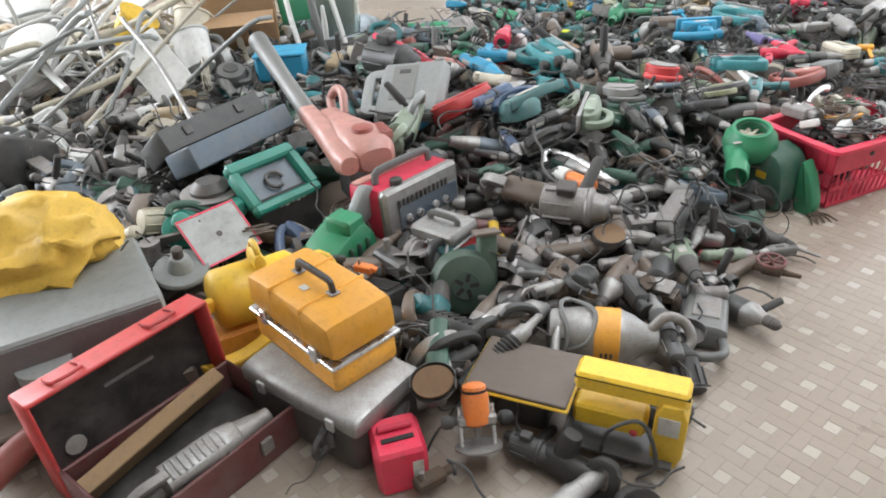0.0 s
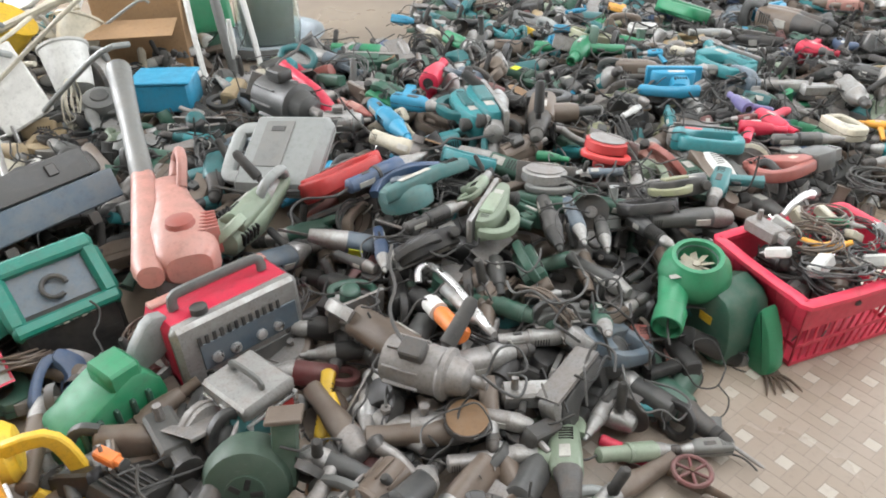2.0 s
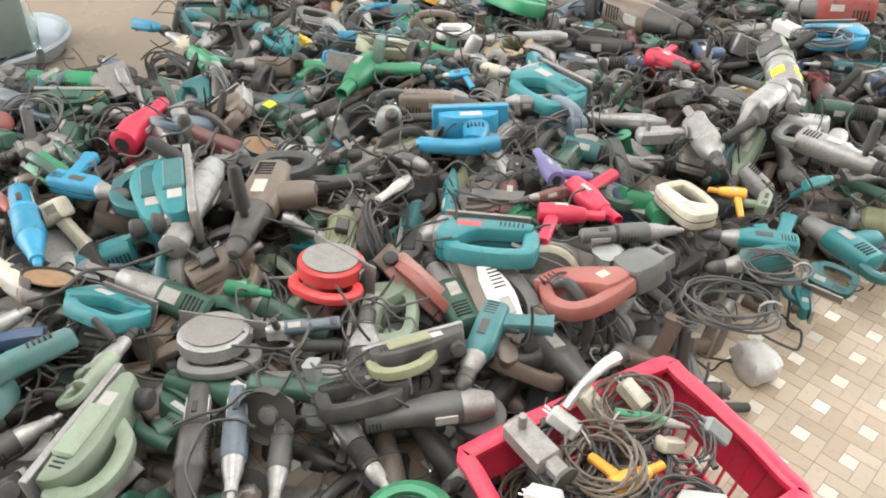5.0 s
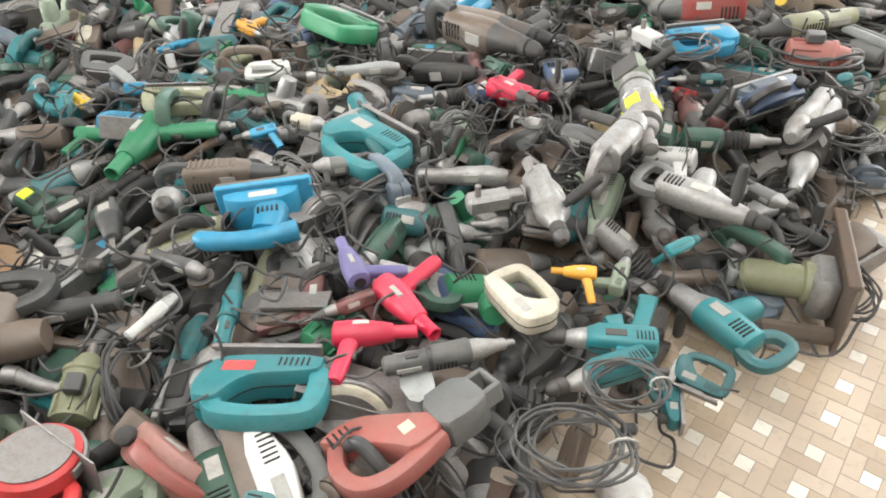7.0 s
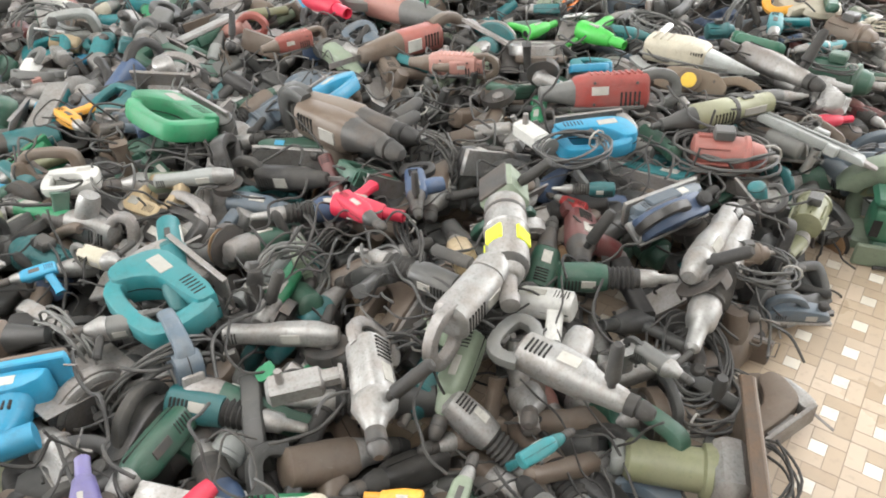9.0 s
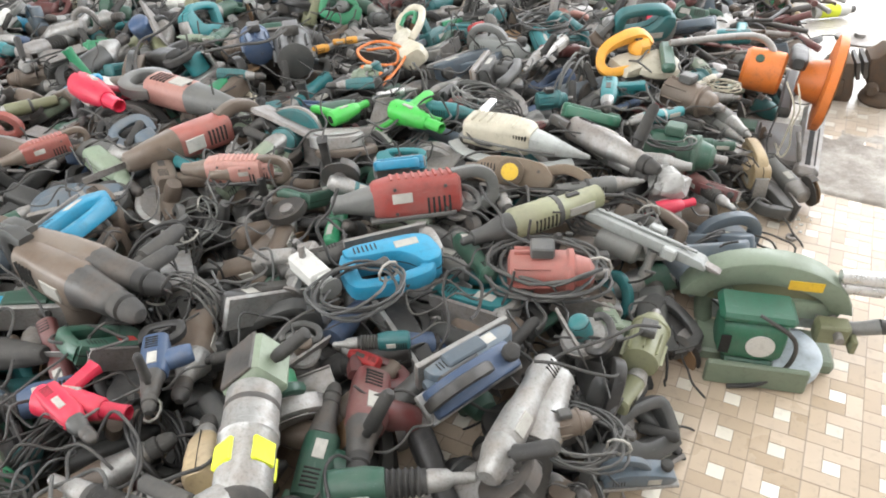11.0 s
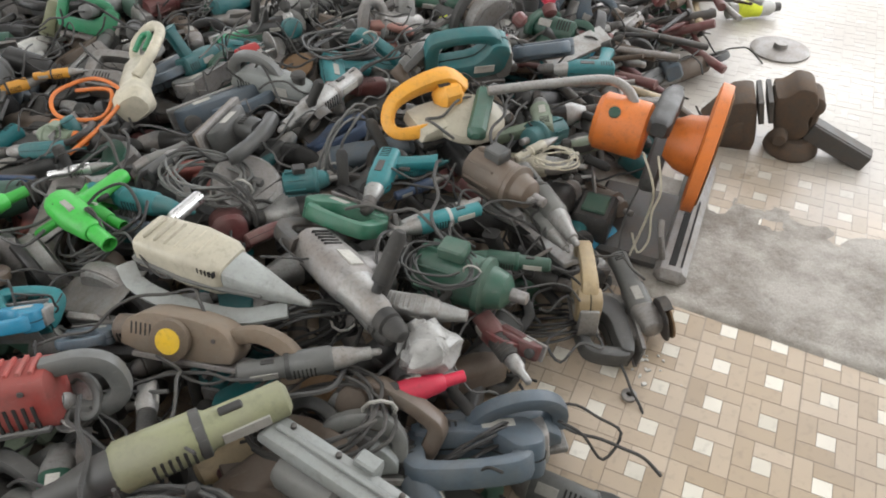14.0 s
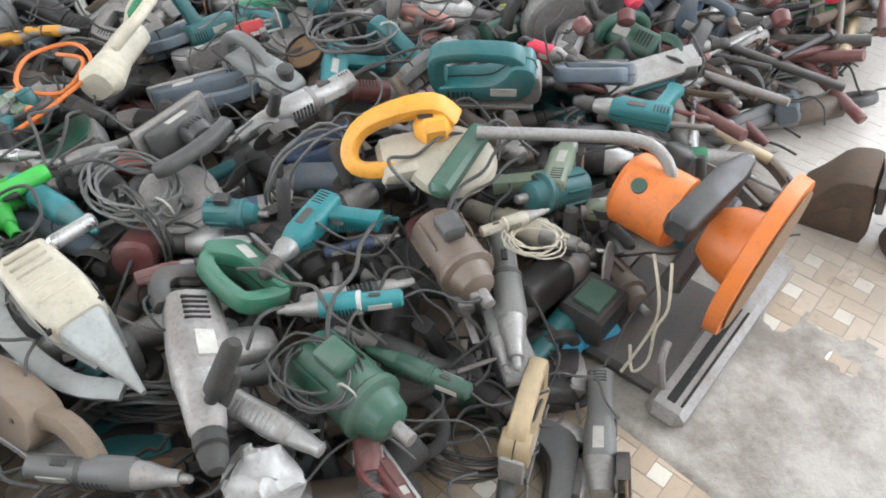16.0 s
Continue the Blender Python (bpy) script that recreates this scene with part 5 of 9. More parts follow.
def leaf_blower():
    o = thing("leaf_blower", lie(-0.42, 3.02, 0.34, -66), "faded pink leaf blower with long grey pipe", "blower")
    keep(-0.42, 3.0, 0.26)
    part("housing", Geo().loft([(-0.3, 0.03, 0, 0.04, 0.04, 3), (-0.28, 0.03, 0, 0.06, 0.055, 3), (-0.1, 0.04, 0.0, 0.07, 0.07, 3), (0.1, 0.05, 0, 0.11, 0.09, 3), (0.26, 0.05, 0, 0.1, 0.08, 3), (0.3, 0.05, 0, 0.07, 0.05, 3)], 18), "pink", o)
    part("duct", Geo().loft([(-0.36, -0.05, 0.02, 0.045, 0.045, 2.6), (-0.1, -0.055, 0.02, 0.05, 0.05, 2.6), (0.25, -0.07, 0.0, 0.055, 0.055, 2.4), (0.3, -0.07, 0, 0.04, 0.04, 2.4)], 16), "pink", o)
    part("handle", Geo().sweep([(-0.18, 0.08, 0.05), (-0.24, 0.1, 0.12), (-0.33, 0.1, 0.12), (-0.38, 0.08, 0.06), (-0.3, 0.06, 0.03)], 0.022, 0.02, n=10, steps=4), "pink", o)
    part("pipe", Geo().sweep([(-0.34, -0.05, 0.02), (-0.7, -0.06, 0.1), (-1.15, -0.07, 0.2)], [0.045, 0.042, 0.055], n=14, steps=3), "grey", o, "long dusty grey pipe")
    part("grille", slots(0.1, 0.022, 6, 0.13, 0.03, 0.008, 0.07, 0.1), "faded_red", o)
    part("starter", Geo().lathe([(0.08, 0.05), (0.1, 0.045), (0.105, 0.02)], 16, "z", (0.15, 0.05, 0)), "faded_red", o)
    part("engine", Geo().box(0.2, 0.03, -0.12, 0.2, 0.2, 0.16, 0.02), "dark_grey", o)


def hard_case():
    o = thing("hard_case", lie(-0.1, 3.5, 0.37, -16, 6, 30), "pale grey plastic hard case with grip hole", "tool case")
    keep(-0.1, 3.5, 0.22)
    part("shell", Geo().box(0, 0.0, 0, 0.36, 0.36, 0.09, 0.03), "light_grey", o)
    part("grip", Geo().sweep([(-0.17, 0.13, 0.0), (-0.235, 0.12, 0.0), (-0.245, 0.06, 0), (-0.24, -0.04, 0), (-0.225, -0.1, 0), (-0.17, -0.11, 0)], 0.02, 0.03, n=10, steps=4, p=3), "light_grey", o)
    part("name_panel", Geo().box(-0.04, 0.03, 0.046, 0.13, 0.22, 0.005, 0.002), "grey", o)
    part("slot", Geo().box(-0.04, 0.1, 0.0495, 0.06, 0.025, 0.004, 0.001), "dark_grey", o)
    part("seam", Geo().box(0, 0, 0, 0.3625, 0.3625, 0.004, 0.001), "dark_grey", o)
    o2 = thing("hedge_trimmer", lie(-0.14, 3.12, 0.33, 66, 5, 20), "pale grey-green hedge trimmer body", "trimmer")
    part("housing", Geo().loft([(-0.2, 0, 0, 0.03, 0.03, 3), (-0.17, 0, 0, 0.06, 0.055, 3), (-0.02, 0, 0, 0.07, 0.06, 3), (0.06, 0, 0, 0.05, 0.05, 3), (0.2, 0.02, 0, 0.035, 0.04, 3), (0.23, 0.02, 0, 0.02, 0.02, 3)], 16), "sage", o2)
    part("handle", Geo().sweep([(0.02, 0.0, 0.04), (0.05, 0.0, 0.11), (0.14, 0.0, 0.12), (0.2, 0.01, 0.05)], 0.018, n=10, steps=4), "light_grey", o2)
    part("vent", slots(-0.14, 0.018, 5, 0, 0.02, 0.007, 0.142, 0.05), "hole", o2)


def portable_radio():
    o = thing("portable_amplifier", lie(-0.13, 2.68, 0.0, 44, 0, -4), "red and silver portable generator with control panel", "generator")
    keep(-0.13, 2.68, 0.22)
    part("body", Geo().box(0, 0.02, 0.16, 0.42, 0.2, 0.30, 0.018), "crimson", o)
    part("front_frame", Geo().box(0, -0.09, 0.16, 0.42, 0.05, 0.31, 0.016), "silver", o)
    part("control_panel", Geo().box(0.02, -0.117, 0.19, 0.33, 0.006, 0.09, 0.003), "slate", o)
    part("socket_panel", Geo().box(0.04, -0.117, 0.09, 0.3, 0.006, 0.07, 0.003), "dark_grey", o)
    for x in (-0.1, -0.04, 0.05, 0.11):
        part("dial", Geo().lathe([(-0.119, 0.018), (-0.13, 0.017), (-0.133, 0.012)], 16, "y", (x, 0, 0.175)), "chrome", o)
    for i in range(12):
        part("vent_slat", Geo().box(-0.14 + i * 0.024, -0.1205, 0.25, 0.012, 0.004, 0.03, 0.001), "black", o)
    part("handle", Geo().sweep([(-0.15, 0.0, 0.315), (-0.145, 0.0, 0.355), (-0.1, 0.0, 0.365), (0.1, 0.0, 0.365), (0.145, 0.0, 0.355), (0.15, 0.0, 0.315)], 0.016, 0.011, n=8, steps=2, p=3), "grey", o)
    part("top_band", Geo().box(0.0, 0.075, 0.315, 0.40, 0.04, 0.012, 0.004), "pink", o)
    part("filler_cap", Geo().lathe([(0.31, 0.026), (0.335, 0.026), (0.338, 0.02)], 16, "z", (-0.1, -0.07, 0)), "black", o)
    part("side_knob", Geo().lathe([(-0.214, 0.03), (-0.222, 0.028), (-0.224, 0.012)], 16, "x", (0, 0.02, 0.15)), "maroon", o)


def vanity_case():
    o = thing("small_case", lie(0.01, 2.38, 0.0, -38), "small red case with silver lid and handle", "case")
    keep(0.01, 2.38, 0.14)
    keep(0.06, 2.22, 0.13)
    keep(0.21, 2.4, 0.10)
    part("body", Geo().box(0, 0, 0.09, 0.2, 0.17, 0.18, 0.006), "red", o)
    part("lid", Geo().box(0, 0, 0.215, 0.205, 0.175, 0.05, 0.012), "silver", o)
    part("trim", Geo().box(0, 0, 0.184, 0.208, 0.178, 0.012, 0.003), "chrome", o)
    for sx in (-1, 1):
        for sy in (-1, 1):
            part("corner", Geo().box(sx * 0.093, sy * 0.078, 0.09, 0.02, 0.02, 0.182, 0.004), "chrome", o)
    part("handle", Geo().sweep([(-0.06, 0, 0.24), (-0.055, 0, 0.265), (0.055, 0, 0.265), (0.06, 0, 0.24)], 0.013, 0.007, n=8, steps=3, p=3), "grey", o)
    part("latch", Geo().box(0, -0.092, 0.19, 0.03, 0.008, 0.035, 0.002), "chrome", o)
    g = solid("machine_casting", Geo().prism([(-0.14, 0.0), (0.14, 0.0), (0.12, 0.09), (0.04, 0.14), (-0.12, 0.12)], 0.13, 0.01), "brown", "flat dusty brown machine cover on the floor", "machine part")
    g.matrix_world = lie(-0.26, 2.2, 0.0, 30, 0, 0, 0.8)
    w = thing("yellow_wrench", lie(0.21, 2.40, 0.11, 91, 18), "yellow handled cutter with open steel jaw", "cutter")
    part("handle", Geo().loft([(-0.1, 0, 0, 0.012, 0.01, 3), (-0.09, 0, 0, 0.022, 0.016, 3), (0.0, 0, 0, 0.016, 0.014, 3), (0.11, 0, 0, 0.023, 0.016, 3), (0.12, 0, 0, 0.01, 0.01, 3)], 12), "yellow", w)
    part("grip_lines", slots(-0.06, 0.016, 9, 0, 0.0, 0.003, 0.04, 0.026), "black", w)
    part("jaw", Geo().sweep([(-0.1, 0, 0), (-0.13, 0.02, 0), (-0.155, 0.015, 0), (-0.16, -0.005, 0)], 0.008, n=7, steps=3), "chrome", w)


def chrome_bow():
    keep(0.585, 2.68, 0.12)
    o = thing("air_hammer", lie(0.585, 2.68, 0.27, -60, 4), "chromed air hammer with bright orange grip", "air tool")
    part("bow", Geo().sweep([(-0.17, -0.04, 0), (-0.2, -0.02, 0.03), (-0.19, 0.02, 0.03), (-0.05, 0.03, 0.03), (0.18, 0.02, 0.0)], 0.012, n=10, steps=4), "chrome", o)
    part("barrel", Geo().lathe([(-0.1, 0.018), (-0.09, 0.025), (0.1, 0.024), (0.12, 0.014), (0.2, 0.012)], 14, at=(0, 0.02, 0)), "silver", o)
    part("grip", Geo().lathe([(-0.02, 0.02), (0.0, 0.029), (0.1, 0.027), (0.12, 0.031), (0.13, 0.02)], 14, at=(0.02, -0.055, -0.01)), "orange", o, "bright orange grip")
    part("collar", Geo().lathe([(-0.08, 0.03), (-0.02, 0.032)], 14, at=(0.02, -0.055, -0.01)), "white", o)


def red_basket():
    o = thing("shopping_basket", lie(1.82, 2.94, 0.0, 23), "red plastic basket full of cables and adapters", "basket")
    keep(1.82, 2.94, 0.30)
    LX, LY, BX, BY, H = 0.28, 0.205, 0.235, 0.17, 0.29
    corners = [(-LX, -LY + 0.05), (-LX + 0.05, -LY), (LX - 0.05, -LY), (LX, -LY + 0.05), (LX, LY - 0.05), (LX - 0.05, LY), (-LX + 0.05, LY), (-LX, LY - 0.05)]
    part("rim", Geo().sweep([(x, y, H) for x, y in corners], 0.012, 0.02, n=8, closed=True, side=(0, 0, 1), p=4, steps=3), "crimson", o)
    part("bottom", Geo().box(0, 0, 0.008, 2 * BX, 2 * BY, 0.012, 0.004), "crimson", o)

    def wall(ax, ay, bx, by, a0x, a0y, b0x, b0y):
        """One side, from its top edge to its bottom edge, as a lattice of upright and level bars."""
        n = 14 if abs(bx - ax) > abs(by - ay) else 10
        for i in range(n + 1):
            t = i / n
            part("bar", Geo().sweep([(a0x + (b0x - a0x) * t, a0y + (b0y - a0y) * t, 0.01), (ax + (bx - ax) * t, ay + (by - ay) * t, H)], 0.005, 0.003, n=6, p=4), "crimson", o)
        for lo, hi in ((0.0, 0.06), (0.30, 0.36), (0.60, 0.98)):
            q = [(a0x + (ax - a0x) * s, a0y + (ay - a0y) * s, 0.01 + (H - 0.01) * s) for s in (lo, hi)]
            r = [(b0x + (bx - b0x) * s, b0y + (by - b0y) * s, 0.01 + (H - 0.01) * s) for s in (lo, hi)]
            nx, ny = (by - ay), -(bx - ax)
            l = math.hypot(nx, ny)
            nx, ny = nx / l * 0.003, ny / l * 0.003
            ring1 = [(p[0] + s * nx, p[1] + s * ny, p[2]) for s, p in ((1, q[0]), (1, q[1]), (-1, q[1]), (-1, q[0]))]
            ring2 = [(p[0] + s * nx, p[1] + s * ny, p[2]) for s, p in ((1, r[0]), (1, r[1]), (-1, r[1]), (-1, r[0]))]
            part("band", Geo().ring_skin([ring1, ring2]), "crimson", o)

    wall(-LX, -LY, LX, -LY, -BX, -BY, BX, -BY)
    wall(LX, LY, -LX, LY, BX, BY, -BX, BY)
    wall(-LX, LY, -LX, -LY, -BX, BY, -BX, -BY)
    wall(LX, -LY, LX, LY, BX, -BY, BX, BY)
    rnd = random.Random(8)
    m = lie(1.82, 2.94, 0.0, 23)

    def spot(x, y, z):
        return m @ Vector((x, y, z))
    for i in range(16):
        x, y = rnd.uniform(-0.17, 0.17), rnd.uniform(-0.11, 0.11)
        p = spot(x, y, 0.10 + 0.05 * (i % 4))
        put(rnd.choice(("cable_coil", "cable_coil", "metal_scrap", "motor_body")), rnd.choice(("dark_grey", "brown", "cable", "grey", "black")), p, (rnd.uniform(0, 360), rnd.gauss(0, 10), rnd.gauss(0, 15)), rnd.uniform(0.6, 0.85), rnd.randrange(3), "dusty small part among cables in the basket")
    for i in range(9):
        x, y = rnd.uniform(-0.2, 0.2), rnd.uniform(-0.14, 0.14)
        p = spot(x, y, 0.295 + rnd.uniform(-0.01, 0.03))
        put("cable_coil", rnd.choice(("cable", "brown", "dark_grey", "cable")), p, (rnd.uniform(0, 360), rnd.gauss(0, 9), rnd.gauss(0, 10)), rnd.uniform(0.55, 0.9), rnd.randrange(3), "thin dusty cable tangled in the basket")
    for i, (x, y, s, c) in enumerate([(-0.13, -0.09, 1.0, "white"), (0.06, -0.14, 1.0, "white"), (-0.2, 0.02, 0.8, "white"), (0.02, 0.16, 0.9, "cream"), (-0.06, 0.15, 0.8, "white"), (0.12, 0.14, 0.8, "cream"), (0.21, -0.02, 0.7, "light_grey"), (0.1, 0.0, 0.7, "cream"), (-0.03, -0.13, 0.6, "brown")]):
        a = thing("adapter", Matrix.Translation(spot(x, y, 0.325)) @ lie(0, 0, 0, rnd.uniform(0, 180), rnd.gauss(0, 20), rnd.gauss(0, 20), s), f"soiled {c.replace('_', ' ')} plug-in power adapter in the basket", "adapter", "adapters in the basket")
        part("body", Geo().box(0, 0, 0, 0.095, 0.05, 0.042, 0.007), c, a)
        part("pin", Geo().lathe([(0.045, 0.003), (0.068, 0.003)], 6, at=(0, 0.01, 0)), "chrome", a)
        part("pin", Geo().lathe([(0.045, 0.003), (0.068, 0.003)], 6, at=(0, -0.01, 0)), "chrome", a)
    put("heat_gun", "amber", spot(-0.02, -0.03, 0.33), (20, 0, 80), 0.6, 1, "small amber tool among cables in the basket")
    put("die_grinder", "green", spot(0.1, 0.06, 0.34), (-20, 0, 0), 0.5, 1, "green screwdriver shaped tool in the basket")
    put("metal_scrap", "steel", spot(-0.16, 0.13, 0.34), (-60, 0, 0), 1.0, 1, "flat metal blade sticking out of the basket")
    put("metal_scrap", "chrome", spot(0.05, 0.2, 0.36), (40, 10, 0), 0.9, 2, "metal rod part sticking out of the basket")
    c = solid("hanging_cord", Geo().sweep([(0.27, -0.15, 0.30), (0.33, -0.17, 0.2), (0.34, -0.22, 0.15), (0.31, -0.27, 0.13), (0.24, -0.26, 0.15), (0.22, -0.22, 0.2), (0.26, -0.19, 0.29)], 0.005, n=7, steps=4), "black", "black twisted cord hanging over the basket rim", "cord")
    c.matrix_world = m


def green_scroll_blower():
    o = thing("green_blower", lie(1.36, 2.84, 0.285, -113, -10, 0, 0.86), "green plastic blower with open fan and nozzle", "blower")
    keep(1.35, 2.80, 0.16)
    part("scroll", Geo().lathe([(-0.08, 0.06), (-0.07, 0.11), (-0.02, 0.135), (0.03, 0.125), (0.06, 0.1), (0.075, 0.095), (0.075, 0.078), (0.03, 0.076), (0.0, 0.07), (-0.01, 0.0)], 32, "z"), "green", o)
    part("rim_ring", Geo().sweep([(0.074 * math.cos(a), 0.074 * math.sin(a), 0.055) for a in np.linspace(0, 2 * math.pi, 29)[:-1]], 0.004, n=6, closed=True), "dark_green", o)
    # dark disc under the blades: the hollow's shade put into its colour
    part("fan_plate", Geo().lathe([(-0.006, 0.066), (-0.002, 0.068), (0.0, 0.064), (0.001, 0.0)], 24, "z"), "dark_grey", o)
    for i in range(9):
        part("fan_blade", Geo().box(0.04, 0, 0, 0.055, 0.002, 0.026, 0.0008).moved(Matrix.Rotation(2 * math.pi * i / 9, 4, "Z") @ Matrix.Translation((0, 0, 0.024)) @ Matrix.Rotation(radians(58), 4, "X")), "cream", o)
    part("fan_hub", Geo().lathe([(0.0, 0.016), (0.035, 0.014), (0.038, 0.006)], 14, "z"), "cream", o)
    part("nozzle", Geo().sweep([(0.04, -0.06, -0.03), (0.16, -0.05, -0.03), (0.22, -0.045, -0.03)], [0.065, 0.052, 0.05], n=20, steps=3), "green", o)
    part("nozzle_collar", Geo().lathe([(0.205, 0.054), (0.21, 0.058), (0.29, 0.056), (0.292, 0.05), (0.25, 0.047), (0.22, 0.0)], 22, "x", (0, -0.045, -0.03)), "green", o)
    part("sticker", Geo().box(0.1, 0.062, 0.046, 0.05, 0.02, 0.003, 0.0005).moved(Matrix.Rotation(radians(-60), 4, "Z")), "paper", o)
    o2 = thing("vacuum_cleaner", lie(1.48, 2.78, 0.0, -60), "dark green blower motor unit standing on the tiles", "blower")
    part("body", Geo().prism([(-0.12, 0.0), (0.07, 0.0), (0.09, 0.1), (0.06, 0.25), (-0.06, 0.28), (-0.13, 0.15)], 0.09, 0.02), "dark_green", o2)
    part("sticker", Geo().box(-0.02, -0.0915, 0.16, 0.05, 0.003, 0.03, 0.0005), "yellow", o2)
    part("fin", Geo().prism([(0.09, 0.0), (0.17, 0.0), (0.185, 0.05), (0.15, 0.16), (0.1, 0.24), (0.08, 0.2)], 0.035, 0.015, cy=0.04), "green", o2)
    f = thing("cultivator_fork", lie(1.60, 2.635, 0.012, -80), "small rusty five-tined garden fork", "garden fork")
    part("palm", Geo().prism([(-0.06, -0.006), (0.0, -0.006), (0.0, 0.006), (-0.06, 0.006)], 0.028, 0.002, rounds=0), "rust", f)
    for i in range(5):
        y = (i - 2) * 0.013
        part("tine", Geo().sweep([(0.0, y, 0), (0.03, y * 1.5, 0.006), (0.07, y * 2.3, -0.006)], [0.006, 0.005, 0.002], n=6, steps=2), "rust", f)


def crimson_pipe():
    o = thing("vacuum_cleaner", lie(-0.16, 4.3, 0.33, -60), "crimson plastic vacuum pipe with curved handle", "vacuum cleaner")
    part("pipe", Geo().sweep([(-0.3, 0.1, -0.02), (-0.34, 0.02, 0.03), (-0.28, -0.03, 0.06), (-0.1, -0.02, 0.05), (0.12, 0.0, 0.03), (0.3, 0.0, 0.0), (0.42, 0.02, -0.02)], [0.026, 0.026, 0.025, 0.03, 0.038, 0.042, 0.045], n=14, steps=4), "crimson", o)
    part("mouth", Geo().lathe([(0.405, 0.036), (0.415, 0.034), (0.415, 0.0)], 16, "x", (0, 0.02, -0.02)), "hole", o)
    keep(-0.1, 4.2, 0.14)


def glass_demijohn():
    o = thing("glass_jar", lie(-0.78, 6.02, 0.0, 20), "large glass jar standing in a pale enamel basin", "jar")
    keep(-0.78, 6.0, 0.5)
    part("jar", Geo().lathe([(0.03, 0.1), (0.035, 0.21), (0.15, 0.23), (0.45, 0.22), (0.6, 0.16), (0.66, 0.07), (0.74, 0.06), (0.742, 0.05), (0.66, 0.055), (0.59, 0.15), (0.45, 0.21), (0.15, 0.222), (0.045, 0.2), (0.04, 0.0)], 32, "z"), MATS["glass"], o)
    part("contents", crumple(Geo().lathe([(0.05, 0.12), (0.06, 0.18), (0.3, 0.19), (0.42, 0.15), (0.45, 0.0)], 24, "z"), 0.03, 6, 1), "light_grey", o)
    b = thing("enamel_basin", lie(-0.78, 6.02, 0.0, 20, 0, 0, 1.2), "pale blue enamel basin ring on the floor", "basin")
    part("bowl", Geo().lathe([(0.0, 0.2), (0.01, 0.27), (0.06, 0.3), (0.085, 0.325), (0.1, 0.32), (0.09, 0.29), (0.03, 0.26), (0.02, 0.0)], 36, "z"), "basin_blue", b)


def steam_mop():
    o = thing("folding_frame", lie(-0.85, 5.15, 0.0, -62), "green and white folding frame standing upright", "trolley")
    keep(-0.8, 5.1, 0.3)
    for y, lean in ((-0.16, 0.0), (0.16, 0.05)):
        part("leg", Geo().sweep([(0.42, y, 0.02), (0.15, y, 0.45), (-0.1 + lean, y * 0.8, 0.95)], 0.02, 0.016, n=8, steps=3, p=3), "white", o)
    part("foot", Geo().sweep([(0.42, -0.16, 0.02), (0.52, -0.1, 0.02), (0.52, 0.1, 0.02), (0.42, 0.16, 0.02)], 0.022, n=8, steps=3), "white", o)
    part("panel", Geo().box(0.02, 0, 0.62, 0.05, 0.26, 0.5, 0.02).moved(Matrix.Rotation(radians(-24), 4, "Y")), "green", o)
    part("hose", Geo().sweep([(0.3, 0.02, 0.05), (0.2, 0.0, 0.4), (0.1, -0.02, 0.8)], 0.028, n=10, steps=3), "grey", o)
    part("wand", Geo().lathe([(0, 0.016), (0.1, 0.02), (0.22, 0.012)], 10, "z", (0.3, 0.02, 0.3)), "white", o)


